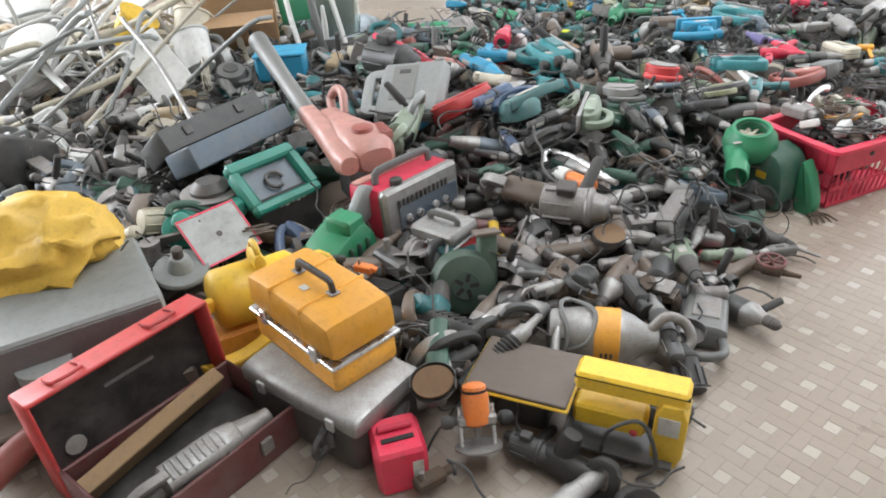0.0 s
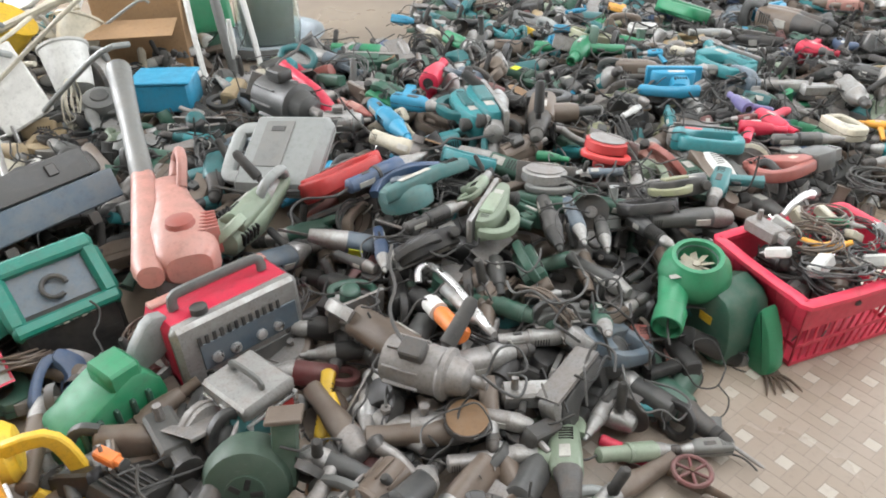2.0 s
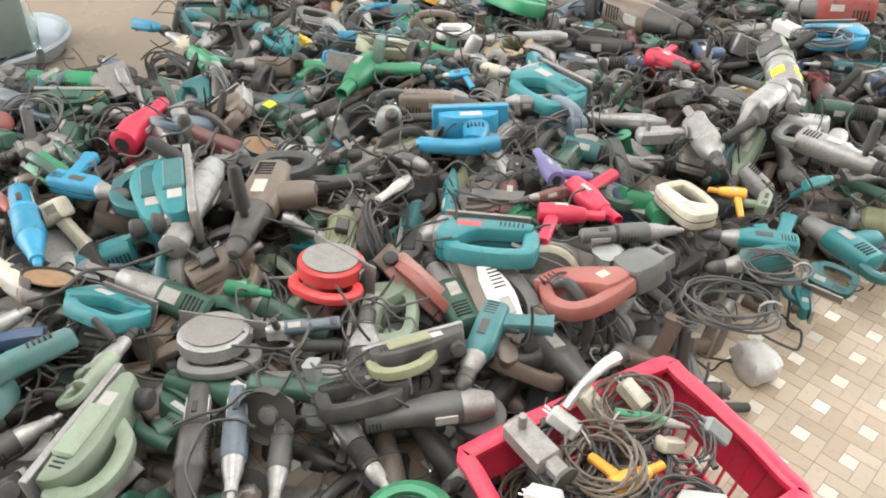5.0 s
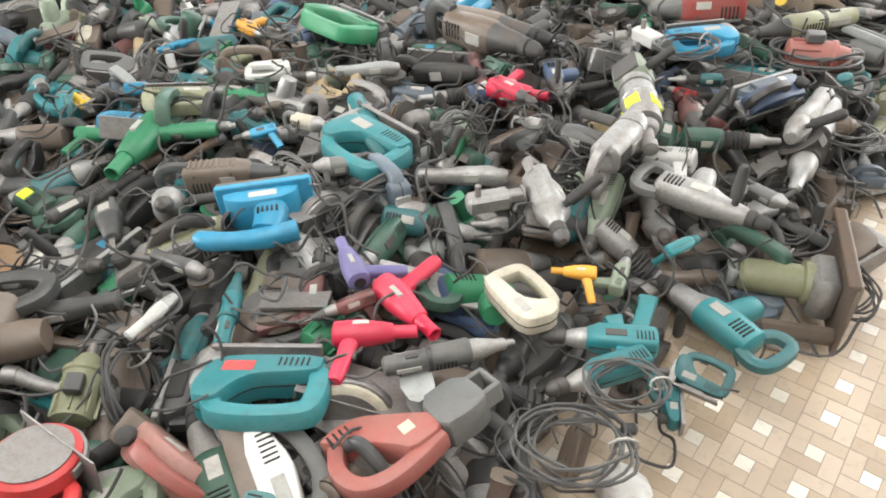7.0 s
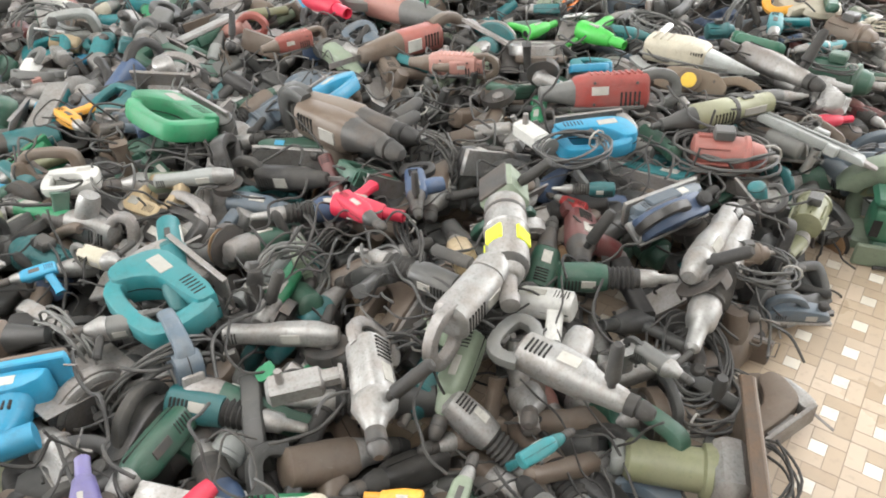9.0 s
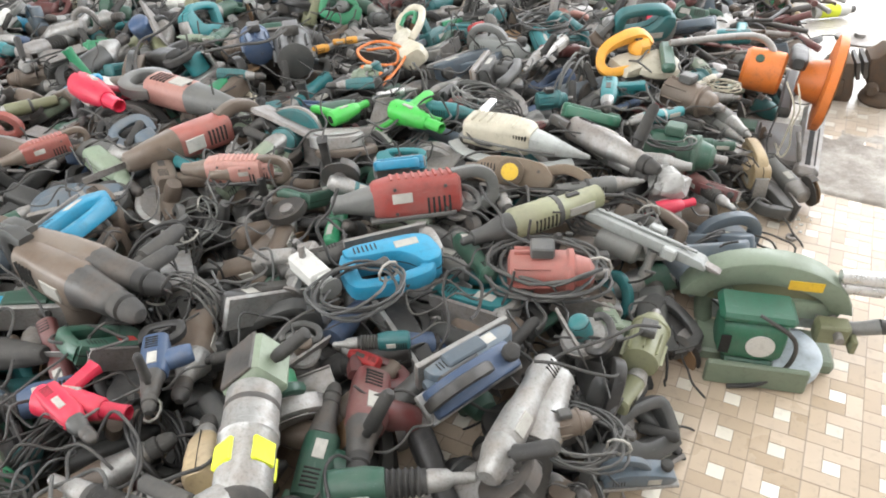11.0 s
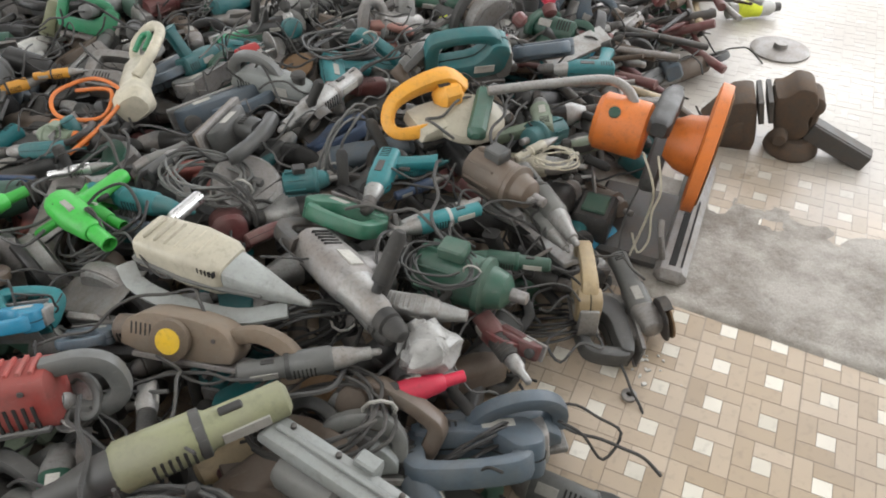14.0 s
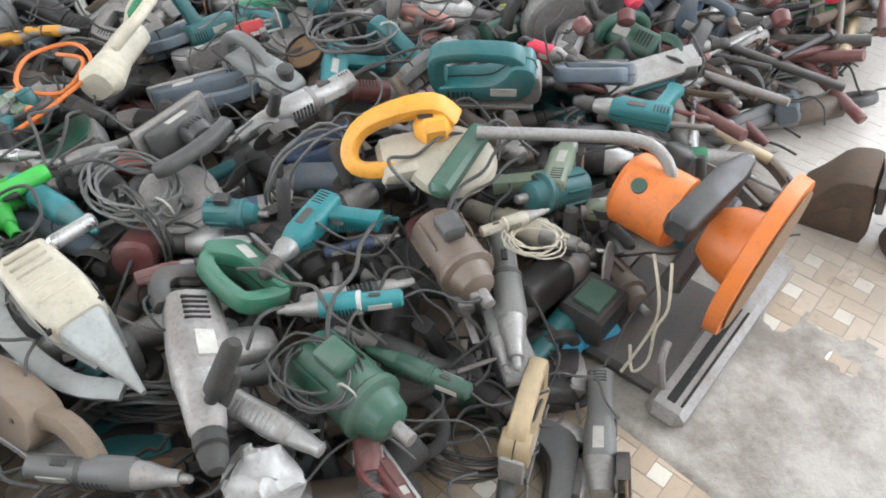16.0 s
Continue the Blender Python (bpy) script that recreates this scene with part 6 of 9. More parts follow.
def back_left_clutter():
    """Pale tubes, frames and boxes that stand behind the cases."""
    rnd = random.Random(12)
    card = thing("cardboard_box", lie(-1.35, 5.35, 0.0, 10), "open brown cardboard box with folded flaps", "box")
    part("carton", Geo().box(0, 0, 0.3, 0.5, 0.4, 0.6, 0.004), "card", card)
    part("flap", Geo().box(0, -0.32, 0.5, 0.48, 0.24, 0.006, 0.002).moved(Matrix.Rotation(radians(8), 4, "X")), "card", card)
    cy = thing("plastic_bin", lie(-0.92, 4.42, 0.22, 3), "bright blue plastic bin lying on the heap", "bin")
    part("body", Geo().box(0, 0, 0.07, 0.3, 0.22, 0.15, 0.015), "sky_blue", cy)
    part("rim", Geo().box(0, 0, 0.15, 0.315, 0.235, 0.016, 0.006), "sky_blue", cy)
    cr = thing("food_container", lie(-0.42, 4.72, 0.18, 10), "cream plastic lid on a dark tray", "container")
    part("lid", Geo().box(0, 0, 0.08, 0.26, 0.18, 0.035, 0.015), "cream", cr)
    part("tray", Geo().box(0, 0, 0.03, 0.24, 0.16, 0.07, 0.01), "brown", cr)
    for k, (x, y, yaw, s) in enumerate([(-2.35, 4.55, 25, 1.0), (-2.9, 5.4, 60, 1.1), (-1.95, 5.5, -10, 1.0)]):
        c = thing("metal_chair", lie(x, y, 0.12, yaw, 12, 20, s), "white painted tubular chair frame lying tipped over", "chair", "white chair frames")
        keep(x, y, 0.3)
        for sy in (-0.2, 0.2):
            part("side_tube", Geo().sweep([(-0.22, sy, 0.0), (-0.2, sy, 0.42), (-0.26, sy, 0.85)], 0.013, n=8, steps=3), "white", c)
            part("leg", Geo().sweep([(0.22, sy, 0.0), (0.2, sy, 0.3), (0.16, sy, 0.44), (-0.2, sy, 0.44)], 0.013, n=8, steps=3), "white", c)
        for z in (0.55, 0.68, 0.82):
            part("back_rail", Geo().sweep([(-0.24, -0.2, z), (-0.27, 0, z), (-0.24, 0.2, z)], 0.013, n=8, steps=3), "white", c)
        part("seat", Geo().lathe([(0.44, 0.14), (0.45, 0.155), (0.465, 0.155), (0.472, 0.14)], 28, "z"), "white", c)
    for k in range(44):
        x, y = rnd.uniform(-3.0, -1.15), rnd.uniform(3.7, 6.3)
        r = rnd.choice((0.012, 0.016, 0.022))
        col = rnd.choice(("white", "white", "cream", "light_grey", "silver"))
        g = Geo().sweep([(-0.45, 0, 0), (0.0, rnd.uniform(-0.03, 0.03), rnd.uniform(-0.02, 0.02)), (0.4, 0, 0), (0.46, rnd.uniform(-0.1, 0.1), rnd.uniform(-0.08, 0.02))], r, n=8, steps=3)
        o = solid("metal_tube", g, col, f"bent {col.replace('_', ' ')} metal tube leaning on the pile", "tube", group="tubes behind the cases")
        o.matrix_world = lie(x, y, rnd.uniform(0.3, 0.6), rnd.uniform(-60, 130), rnd.uniform(5, 38), 0, rnd.uniform(0.7, 1.2))
    for k, (x, y, z, c) in enumerate([(-1.96, 4.87, 0.45, "yellow"), (-2.5, 4.3, 0.3, "white"), (-1.6, 4.95, 0.4, "cream"), (-1.5, 4.6, 0.35, "white"), (-2.75, 4.7, 0.35, "white")]):
        o = thing("bucket", lie(x, y, z, 40 * k, 50, 20), f"{c} plastic bucket lying on its side", "bucket", "buckets behind the cases")
        part("body", Geo().lathe([(-0.12, 0.08), (-0.118, 0.095), (0.12, 0.125), (0.12, 0.118), (-0.1, 0.085), (-0.105, 0.0)], 24), c, o)
        part("rim", Geo().lathe([(0.105, 0.126), (0.11, 0.132), (0.122, 0.132), (0.124, 0.12)], 24), c, o)
    for k in range(7):
        o = solid("plastic_sheet", Geo().box(0, 0, 0, 0.42, 0.26, 0.02, 0.008), rnd.choice(("white", "cream", "white")), "pale plastic panel lying on the pile", "panel", group="pale panels")
        o.matrix_world = lie(rnd.uniform(-3.0, -1.5), rnd.uniform(3.8, 5.6), rnd.uniform(0.3, 0.45), rnd.uniform(0, 180), rnd.gauss(0, 25), rnd.gauss(0, 25))
    for k in range(70):
        x, y = rnd.uniform(-3.3, -1.0), rnd.uniform(3.2, 6.2)
        if x + 0.35 * y > 0.75:
            continue
        kind = rnd.choice(("heavy_drill", "sheet_sander", "planer", "recip_saw", "circular_saw", "blower", "cable_coil", "metal_scrap"))
        col = rnd.choice(("white", "cream", "light_grey", "silver", "grey", "white", "tan")) if kind != "metal_scrap" else "silver"
        put(kind, col, (x, y, rnd.uniform(0.08, 0.3)), (rnd.uniform(0, 360), rnd.gauss(0, 15), rnd.choice((0, 90, -90))), rnd.uniform(0.9, 1.3), rnd.randrange(3), f"pale {col.replace('_', ' ')} discarded appliance in the clutter", skip="trigger switch label_plate")
    # ridged hose drum and ribbed engines beside the black box
    for x, y, z, yaw in ((-1.25, 2.75, 0.12, 40), (-1.05, 2.62, 0.1, 20)):
        prof = []
        for i in range(8):
            prof += [(-0.16 + i * 0.04, 0.085), (-0.15 + i * 0.04, 0.105), (-0.135 + i * 0.04, 0.105), (-0.125 + i * 0.04, 0.085)]
        o = solid("ribbed_engine", Geo().lathe(prof, 20), "dark_steel", "dark ribbed engine cylinder lying on its side", "engine")
        o.matrix_world = lie(x, y, z, yaw)
    w = thing("cast_pedestal", lie(-1.08, 2.36, 0.02, 0), "white round cast base with a steel spigot", "machine part")
    part("disc", Geo().lathe([(0.1, 0.1), (0.105, 0.12), (0.125, 0.12), (0.13, 0.1)], 26, "z"), "light_grey", w)
    part("spigot", Geo().lathe([(0.12, 0.04), (0.19, 0.034), (0.2, 0.04), (0.215, 0.04), (0.215, 0.028)], 16, "z", (-0.04, 0.02, 0)), "steel", w)
    part("stem", Geo().lathe([(0.0, 0.06), (0.1, 0.05)], 14, "z"), "dark_grey", w)
    q = thing("pink_press", lie(-1.2, 1.5, 0.12, 20), "dull red cast machine arm", "machine part")
    part("arm", Geo().sweep([(-0.15, -0.1, -0.05), (0.0, 0.0, 0.0), (0.1, -0.02, 0.05), (0.16, 0.04, 0.1)], [0.045, 0.04, 0.045, 0.03], n=12, steps=4), "faded_red", q)
    part("wheel", Geo().lathe([(-0.02, 0.08), (0.02, 0.08)], 20, "z", (0.05, 0.18, 0.1)), "light_grey", q)


def green_mitre_saw():
    o = thing("mitre_saw", lie(4.22, 4.55, 0.0, -36, 0, 0, 0.88), "sage green mitre saw with dark green motor", "mitre saw")
    keep(4.2, 4.55, 0.22)
    part("turntable", Geo().lathe([(0.01, 0.12), (0.02, 0.135), (0.05, 0.135), (0.06, 0.12), (0.062, 0.0)], 30, "z", (0.06, -0.06, 0)), "basin_blue", o)
    part("base", Geo().box(0.02, -0.02, 0.025, 0.42, 0.16, 0.05, 0.012), "sage", o)
    part("fence", Geo().box(0.02, 0.06, 0.09, 0.36, 0.016, 0.07, 0.004), "light_grey", o)
    part("arm", Geo().sweep([(-0.16, 0.06, 0.05), (-0.17, 0.06, 0.15), (-0.1, 0.04, 0.22)], 0.03, n=10, steps=3), "sage", o)
    arch = [(0.26 * math.cos(a), 0.16 + 0.185 * math.sin(a)) for a in np.linspace(radians(4), radians(172), 14)] + [(0.19 * math.cos(a), 0.16 + 0.10 * math.sin(a)) for a in np.linspace(radians(168), radians(10), 12)]
    part("blade_guard", Geo().prism(arch, 0.045, 0.010, cy=0.04, rounds=0), "sage", o, "arched pale green blade guard")
    part("inner_guard", Geo().prism([(0.17 * math.cos(a), 0.16 + 0.10 * math.sin(a)) for a in np.linspace(0, math.pi, 12)], 0.02, 0.004, cy=0.045, rounds=0), "olive", o)
    part("guard_skirt", Geo().prism([(0.0, 0.13), (0.22, 0.13), (0.24, 0.2), (-0.02, 0.2)], 0.03, 0.006, cy=0.04), "sage", o)
    part("sticker", Geo().box(0.1, -0.0065, 0.275, 0.1, 0.003, 0.035, 0.0005), "yellow", o)
    for z in (0.255, 0.295):
        part("dust_spout", Geo().lathe([(0.2, 0.022), (0.33, 0.024), (0.335, 0.02), (0.3, 0.018)], 14, "x", (0, 0.04, z)), "chrome", o)
    part("saw_blade", Geo().lathe([(0.034, 0.02), (0.034, 0.135), (0.037, 0.135), (0.037, 0.02)], 36, "y", (0.03, 0, 0.19)), "steel", o)
    motor = part("motor", Geo().pill(-0.15, 0.05, 0.165, 0.07, 0.075, 4.5, cy=-0.11, n=20), "deep_green", o, "dark green box-shaped motor")
    part("motor_cap", Geo().box(-0.05, -0.11, 0.255, 0.22, 0.13, 0.032, 0.014), "deep_green", motor)
    part("foot", Geo().box(-0.05, -0.12, 0.085, 0.15, 0.12, 0.03, 0.008), "dark_green", motor)
    part("vent", Geo().box(-0.13, -0.181, 0.16, 0.03, 0.004, 0.07, 0.001), "hole", motor)
    part("badge", Geo().lathe([(-0.1795, 0.042), (-0.184, 0.041), (-0.185, 0.0)], 20, "y", (-0.03, 0.0, 0.165)), "white", motor, "worn white oval label")
    part("front_plate", Geo().box(-0.02, -0.19, 0.05, 0.3, 0.02, 0.09, 0.006), "sage", o)
    part("pivot", Geo().box(0.2, -0.04, 0.14, 0.1, 0.06, 0.07, 0.008).box(0.26, -0.04, 0.12, 0.02, 0.1, 0.05, 0.004), "olive", o)
    part("pivot_pin", Geo().lathe([(-0.1, 0.014), (0.05, 0.014), (0.055, 0.008)], 12, "y", (0.21, 0, 0.15)), "steel", o)
    part("handle", Geo().sweep([(0.16, 0.0, 0.13), (0.26, -0.03, 0.15), (0.33, -0.03, 0.17)], [0.03, 0.022, 0.026], n=10, steps=3), "grey", o)
    part("knob", Geo().lathe([(0.33, 0.024), (0.36, 0.024), (0.365, 0.015)], 12, "x", (0, -0.03, 0.17)), "black", o)
    part("cable", Geo().sweep([(-0.05, -0.16, 0.27), (0.05, -0.19, 0.22), (0.07, -0.17, 0.1), (0.0, -0.2, 0.03), (-0.1, -0.22, 0.02)], 0.007, n=8, steps=5), "black", o)


def orange_cutoff_saw():
    o = thing("cutoff_saw", lie(5.22, 5.37, 0.0, 41), "orange abrasive cut-off saw on a steel base", "cut-off saw")
    keep(5.2, 5.42, 0.22)
    part("base", Geo().box(0, -0.03, 0.03, 0.6, 0.09, 0.05, 0.02), "steel", o, "long worn steel foot")
    part("base_slot", Geo().box(-0.1, -0.03, 0.0545, 0.32, 0.02, 0.004, 0.001).box(-0.1, -0.055, 0.0545, 0.32, 0.006, 0.004, 0.001), "hole", o)
    part("bed", Geo().box(-0.08, 0.12, 0.025, 0.34, 0.24, 0.04, 0.012), "dark_steel", o)
    part("clamp_rod", Geo().sweep([(-0.24, 0.0, 0.05), (-0.24, 0.02, 0.13), (-0.2, 0.03, 0.15)], 0.009, n=8, steps=2), "steel", o)
    part("arm", Geo().box(0.1, 0.1, 0.17, 0.3, 0.05, 0.05, 0.012).moved(Matrix.Rotation(radians(-10), 4, "Y")), "dark_grey", o)
    tip = Matrix.Translation((0.02, -0.03, 0.27)) @ Matrix.Rotation(radians(4), 4, "X")
    part("wheel_guard", Geo().lathe([(-0.02, 0.15), (-0.017, 0.185), (0.014, 0.188), (0.018, 0.17), (0.019, 0.0)], 36, "y").moved(tip), "orange", o, "bright orange wheel guard")
    part("cutting_wheel", Geo().lathe([(-0.024, 0.02), (-0.024, 0.165), (-0.021, 0.165), (-0.021, 0.02)], 36, "y").moved(tip), "abrasive", o)
    part("hub", Geo().lathe([(0.02, 0.09), (0.07, 0.08), (0.11, 0.055)], 22, "y").moved(tip), "orange", o)
    part("motor", Geo().lathe([(0.17, 0.075), (0.18, 0.085), (0.31, 0.085), (0.325, 0.07), (0.328, 0.0)], 26, "y").moved(tip), "orange", o, "orange motor barrel")
    part("cap", Geo().lathe([(0.0, 0.018), (0.006, 0.017)], 14, "z").moved(tip @ Matrix.Translation((-0.05, 0.27, 0.066)) @ Matrix.Rotation(radians(-36), 4, "Y")), "dark_green", o)
    part("handle", Geo().loft([(-0.17, 0, 0, 0.02, 0.018, 4), (-0.15, 0, 0, 0.032, 0.028, 4), (0.1, 0, 0, 0.034, 0.03, 4), (0.2, 0, 0, 0.02, 0.02, 4)], 12).moved(tip @ Matrix.Translation((0.0, 0.135, 0.085)) @ Matrix.Rotation(radians(12), 4, "Y")), "black", o, "black carrying handle")
    part("string", Geo().sweep([(-0.16, 0.08, 0.33), (-0.2, 0.05, 0.25), (-0.21, 0.06, 0.18), (-0.23, 0.05, 0.1), (-0.25, 0.07, 0.06), (-0.22, 0.1, 0.1)], 0.0035, n=6, steps=4), "cream", o)
    part("string", Geo().sweep([(-0.16, 0.12, 0.33), (-0.2, 0.07, 0.25), (-0.205, 0.07, 0.16), (-0.26, 0.09, 0.05)], 0.0035, n=6, steps=4), "cream", o)
    part("motor_box", Geo().box(-0.18, 0.22, 0.09, 0.14, 0.11, 0.09, 0.012), "black", o)
    part("terminal_cover", Geo().box(-0.18, 0.22, 0.139, 0.08, 0.07, 0.012, 0.003), "dark_green", o)


def bench_vise():
    o = thing("bench_vise", lie(5.79, 5.60, 0.0, -40, 0, 0, 0.82), "heavy brown cast iron bench vise on its side", "vise")
    keep(5.8, 5.66, 0.3)
    lean = Matrix.Rotation(radians(-14), 4, "Y")
    part("fixed_jaw", Geo().prism([(-0.26, 0.0), (-0.06, 0.0), (-0.035, 0.06), (-0.03, 0.235), (-0.06, 0.25), (-0.13, 0.245), (-0.2, 0.17), (-0.26, 0.12)], 0.1, 0.012).moved(lean), "rust", o)
    part("jaw_plate", Geo().box(-0.015, 0, 0.19, 0.022, 0.2, 0.1, 0.003).moved(lean), "dark_steel", o)
    part("jaw_plate", Geo().box(0.022, 0, 0.19, 0.022, 0.2, 0.1, 0.003).moved(lean), "dark_steel", o)
    part("moving_jaw", Geo().prism([(0.035, 0.05), (0.12, 0.03), (0.17, 0.07), (0.16, 0.13), (0.2, 0.19), (0.19, 0.26), (0.13, 0.285), (0.08, 0.25), (0.035, 0.25)], 0.09, 0.016).moved(lean), "rust", o)
    part("horn", Geo().lathe([(-0.06, 0.03), (-0.05, 0.045), (0.07, 0.05), (0.09, 0.035)], 16, "y", (0.13, -0.02, 0.22)), "rust", o)
    bar = part("slide_bar", Geo().box(0.24, -0.05, 0.155, 0.26, 0.012, 0.075, 0.003).box(0.24, 0.03, 0.155, 0.26, 0.012, 0.075, 0.003).box(0.24, -0.01, 0.19, 0.26, 0.07, 0.012, 0.003).moved(Matrix.Rotation(radians(20), 4, "Y") @ Matrix.Rotation(radians(-14), 4, "Z")), "dark_steel", o, "hollow square steel slide bar")
    part("collar", Geo().box(0.15, -0.01, 0.13, 0.03, 0.12, 0.12, 0.008), "rust", bar)
    part("swivel_foot", Geo().lathe([(0.0, 0.10), (0.015, 0.11), (0.04, 0.105), (0.07, 0.07)], 24, "z", (0.1, -0.05, 0)), "rust", o)
    part("lug", Geo().lathe([(-0.14, 0.024), (-0.12, 0.034), (-0.09, 0.036)], 16, "y", (0.03, 0, 0.09)), "rust", o)
    part("rib", Geo().prism([(-0.24, 0.02), (-0.1, 0.02), (-0.12, 0.16)], 0.112, 0.006), "rust", o)


def amber_sander():
    o = thing("hand_sander", lie(4.58, 5.75, 0.35, 4, 0, 8, 0.88), "amber yellow hand sander with white base", "sander")
    keep(4.53, 5.76, 0.14)
    part("handle", Geo().sweep([(0.11, 0.03, 0.05), (0.06, 0.05, 0.095), (-0.05, 0.05, 0.09), (-0.13, 0.04, 0.06), (-0.165, 0.0, 0.02), (-0.14, -0.04, 0.0), (-0.04, -0.06, 0.0)], [0.034, 0.03, 0.026, 0.022, 0.02, 0.02, 0.024], n=12, steps=4, p=4), "amber", o)
    part("body", Geo().box(0.06, 0.02, 0.05, 0.1, 0.09, 0.09, 0.025), "amber", o)
    part("base", Geo().prism([(-0.1, -0.02), (0.14, -0.02), (0.17, 0.0), (0.12, 0.03), (-0.08, 0.03)], 0.07, 0.012, cy=-0.03), "cream", o, "white moulded base")
    part("dome", Geo().lathe([(-0.01, 0.112), (0.0, 0.118), (0.02, 0.11), (0.035, 0.08), (0.04, 0.0)], 28, "z", (0.09, -0.07, 0.0)), "cream", o, "white domed guard")
    part("pad", Geo().box(0.02, -0.03, -0.035, 0.22, 0.12, 0.02, 0.005), "dark_grey", o)
    part("sticker", Geo().box(0.04, 0.02, 0.0965, 0.04, 0.025, 0.002, 0.0005), "black", o)


def white_trimmer():
    o = thing("grass_trimmer", lie(3.83, 6.3, 0.36, -105, 0, 30), "cream grass trimmer head with green loop", "trimmer")
    keep(3.83, 6.3, 0.13)
    part("body", Geo().loft([(-0.12, 0, 0, 0.03, 0.03, 3), (-0.1, 0, 0, 0.045, 0.04, 3), (0.02, 0, 0, 0.04, 0.04, 3), (0.14, 0.02, 0, 0.06, 0.05, 3), (0.17, 0.02, 0, 0.045, 0.035, 3)], 14), "cream", o)
    part("loop_handle", Geo().sweep([(-0.1, 0, 0.02), (-0.16, 0.02, 0.05), (-0.18, 0.09, 0.06), (-0.12, 0.13, 0.05), (-0.02, 0.1, 0.04), (0.04, 0.04, 0.03)], 0.016, n=10, steps=4), "cream", o)
    part("green_ring", Geo().sweep([(-0.12, 0.02, 0.045), (-0.15, 0.06, 0.06), (-0.11, 0.1, 0.06), (-0.05, 0.08, 0.05)], 0.009, n=8, steps=4), "green", o)
    c = solid("orange_cable", Geo().sweep([(-0.1, 0, 0), (0.0, 0.08, 0.02), (0.1, 0.02, 0.0), (0.06, -0.08, 0.02), (-0.06, -0.06, 0.03), (-0.08, 0.06, 0.03), (0.05, 0.1, 0.02), (0.15, 0.0, 0.0), (0.2, -0.1, -0.02)], 0.006, n=7, steps=5), "orange", "bright orange cable looped over the tools", "cable")
    c.matrix_world = lie(3.68, 6.22, 0.37, -80)
    put("heat_gun", "orange", (3.62, 6.12, 0.35), (-60, 0, 60), 0.7, 1, "orange plastic nozzle piece in the heap")
    put("die_grinder", "amber", (3.5, 6.45, 0.36), (10, 0, 0), 0.6, 1, "amber tool handle on the heap")


def bent_tube():
    o = thing("long_pole_tool", lie(4.77, 5.68, 0.0, -16), "scuffed bare metal tube with teal grip", "pole tool")
    part("tube", Geo().sweep([(-0.05, 0.0, 0.42), (0.15, 0.0, 0.425), (0.3, 0.0, 0.42), (0.36, -0.03, 0.39), (0.38, -0.06, 0.33)], 0.014, n=12, steps=4), "silver", o)
    part("grip", Geo().box(0, 0, 0, 0.24, 0.05, 0.04, 0.012).moved(Matrix.Translation((-0.08, -0.06, 0.39)) @ Matrix.Rotation(radians(72), 4, "Z")), "dark_green", o, "dark teal grip")


def plate_saw():
    o = thing("groove_cutter", lie(3.10, 3.86, 0.0, 62), "olive grey wall cutter with brown rusted plate", "power saw")
    keep(3.10, 3.90, 0.16)
    part("plate", Geo().box(0.0, -0.06, 0.15, 0.34, 0.012, 0.26, 0.006), "brown", o, "brown rusted flat plate")
    part("plate_edge", Geo().box(0.0, -0.045, 0.275, 0.34, 0.03, 0.012, 0.004), "rust", o)
    part("motor", Geo().lathe([(-0.03, 0.06), (0.0, 0.065), (0.03, 0.062), (0.035, 0.05), (0.19, 0.048), (0.2, 0.038)], 20, "y", (0.0, 0, 0.13)), "olive", o)
    part("gear_case", Geo().box(-0.01, -0.02, 0.13, 0.15, 0.07, 0.14, 0.018), "silver", o)
    part("end_cap", Geo().box(0.0, 0.215, 0.13, 0.07, 0.03, 0.06, 0.008), "light_grey", o)
    part("lower_bar", Geo().box(-0.13, 0.05, 0.06, 0.045, 0.24, 0.05, 0.012), "brown", o)
    part("knob", Geo().lathe([(0.0, 0.012), (0.03, 0.016), (0.06, 0.012)], 12, "z", (0.1, 0.02, 0.27)), "rubber", o)


def rail_tool():
    o = thing("edge_trimmer", lie(3.975, 4.805, 0.30, -56, -8, -12, 0.84), "long scuffed pale aluminium rail tool with brackets", "power saw")
    part("rail", Geo().prism([(-0.2, -0.012), (0.22, -0.012), (0.225, 0.0), (0.2, 0.022), (-0.18, 0.028), (-0.205, 0.012)], 0.036, 0.005), "light_grey", o)
    part("rib", Geo().box(0.0, 0.0, 0.03, 0.36, 0.014, 0.008, 0.003), "light_grey", o)
    part("bracket", Geo().box(0.03, 0.045, 0.015, 0.06, 0.04, 0.05, 0.006), "light_grey", o)
    part("bracket", Geo().box(0.1, -0.045, 0.005, 0.05, 0.03, 0.04, 0.006), "light_grey", o)
    for x in (-0.15, -0.03, 0.13):
        part("bolt", Geo().lathe([(0.02, 0.007), (0.034, 0.007), (0.036, 0.004)], 8, "z", (x, 0.02, 0)), "dark_steel", o)
    part("stub", Geo().lathe([(-0.02, 0.016), (-0.09, 0.016), (-0.1, 0.02), (-0.12, 0.02)], 14, "z", (0.05, -0.02, 0)), "silver", o)
    part("blade", Geo().prism([(0.2, -0.01), (0.27, -0.008), (0.27, 0.002), (0.2, 0.01)], 0.02, 0.002), "steel", o)
    part("motor", Geo().lathe([(-0.12, 0.03), (-0.1, 0.04), (0.02, 0.04), (0.03, 0.03)], 16, "x", (-0.02, -0.03, -0.05)), "grey", o)


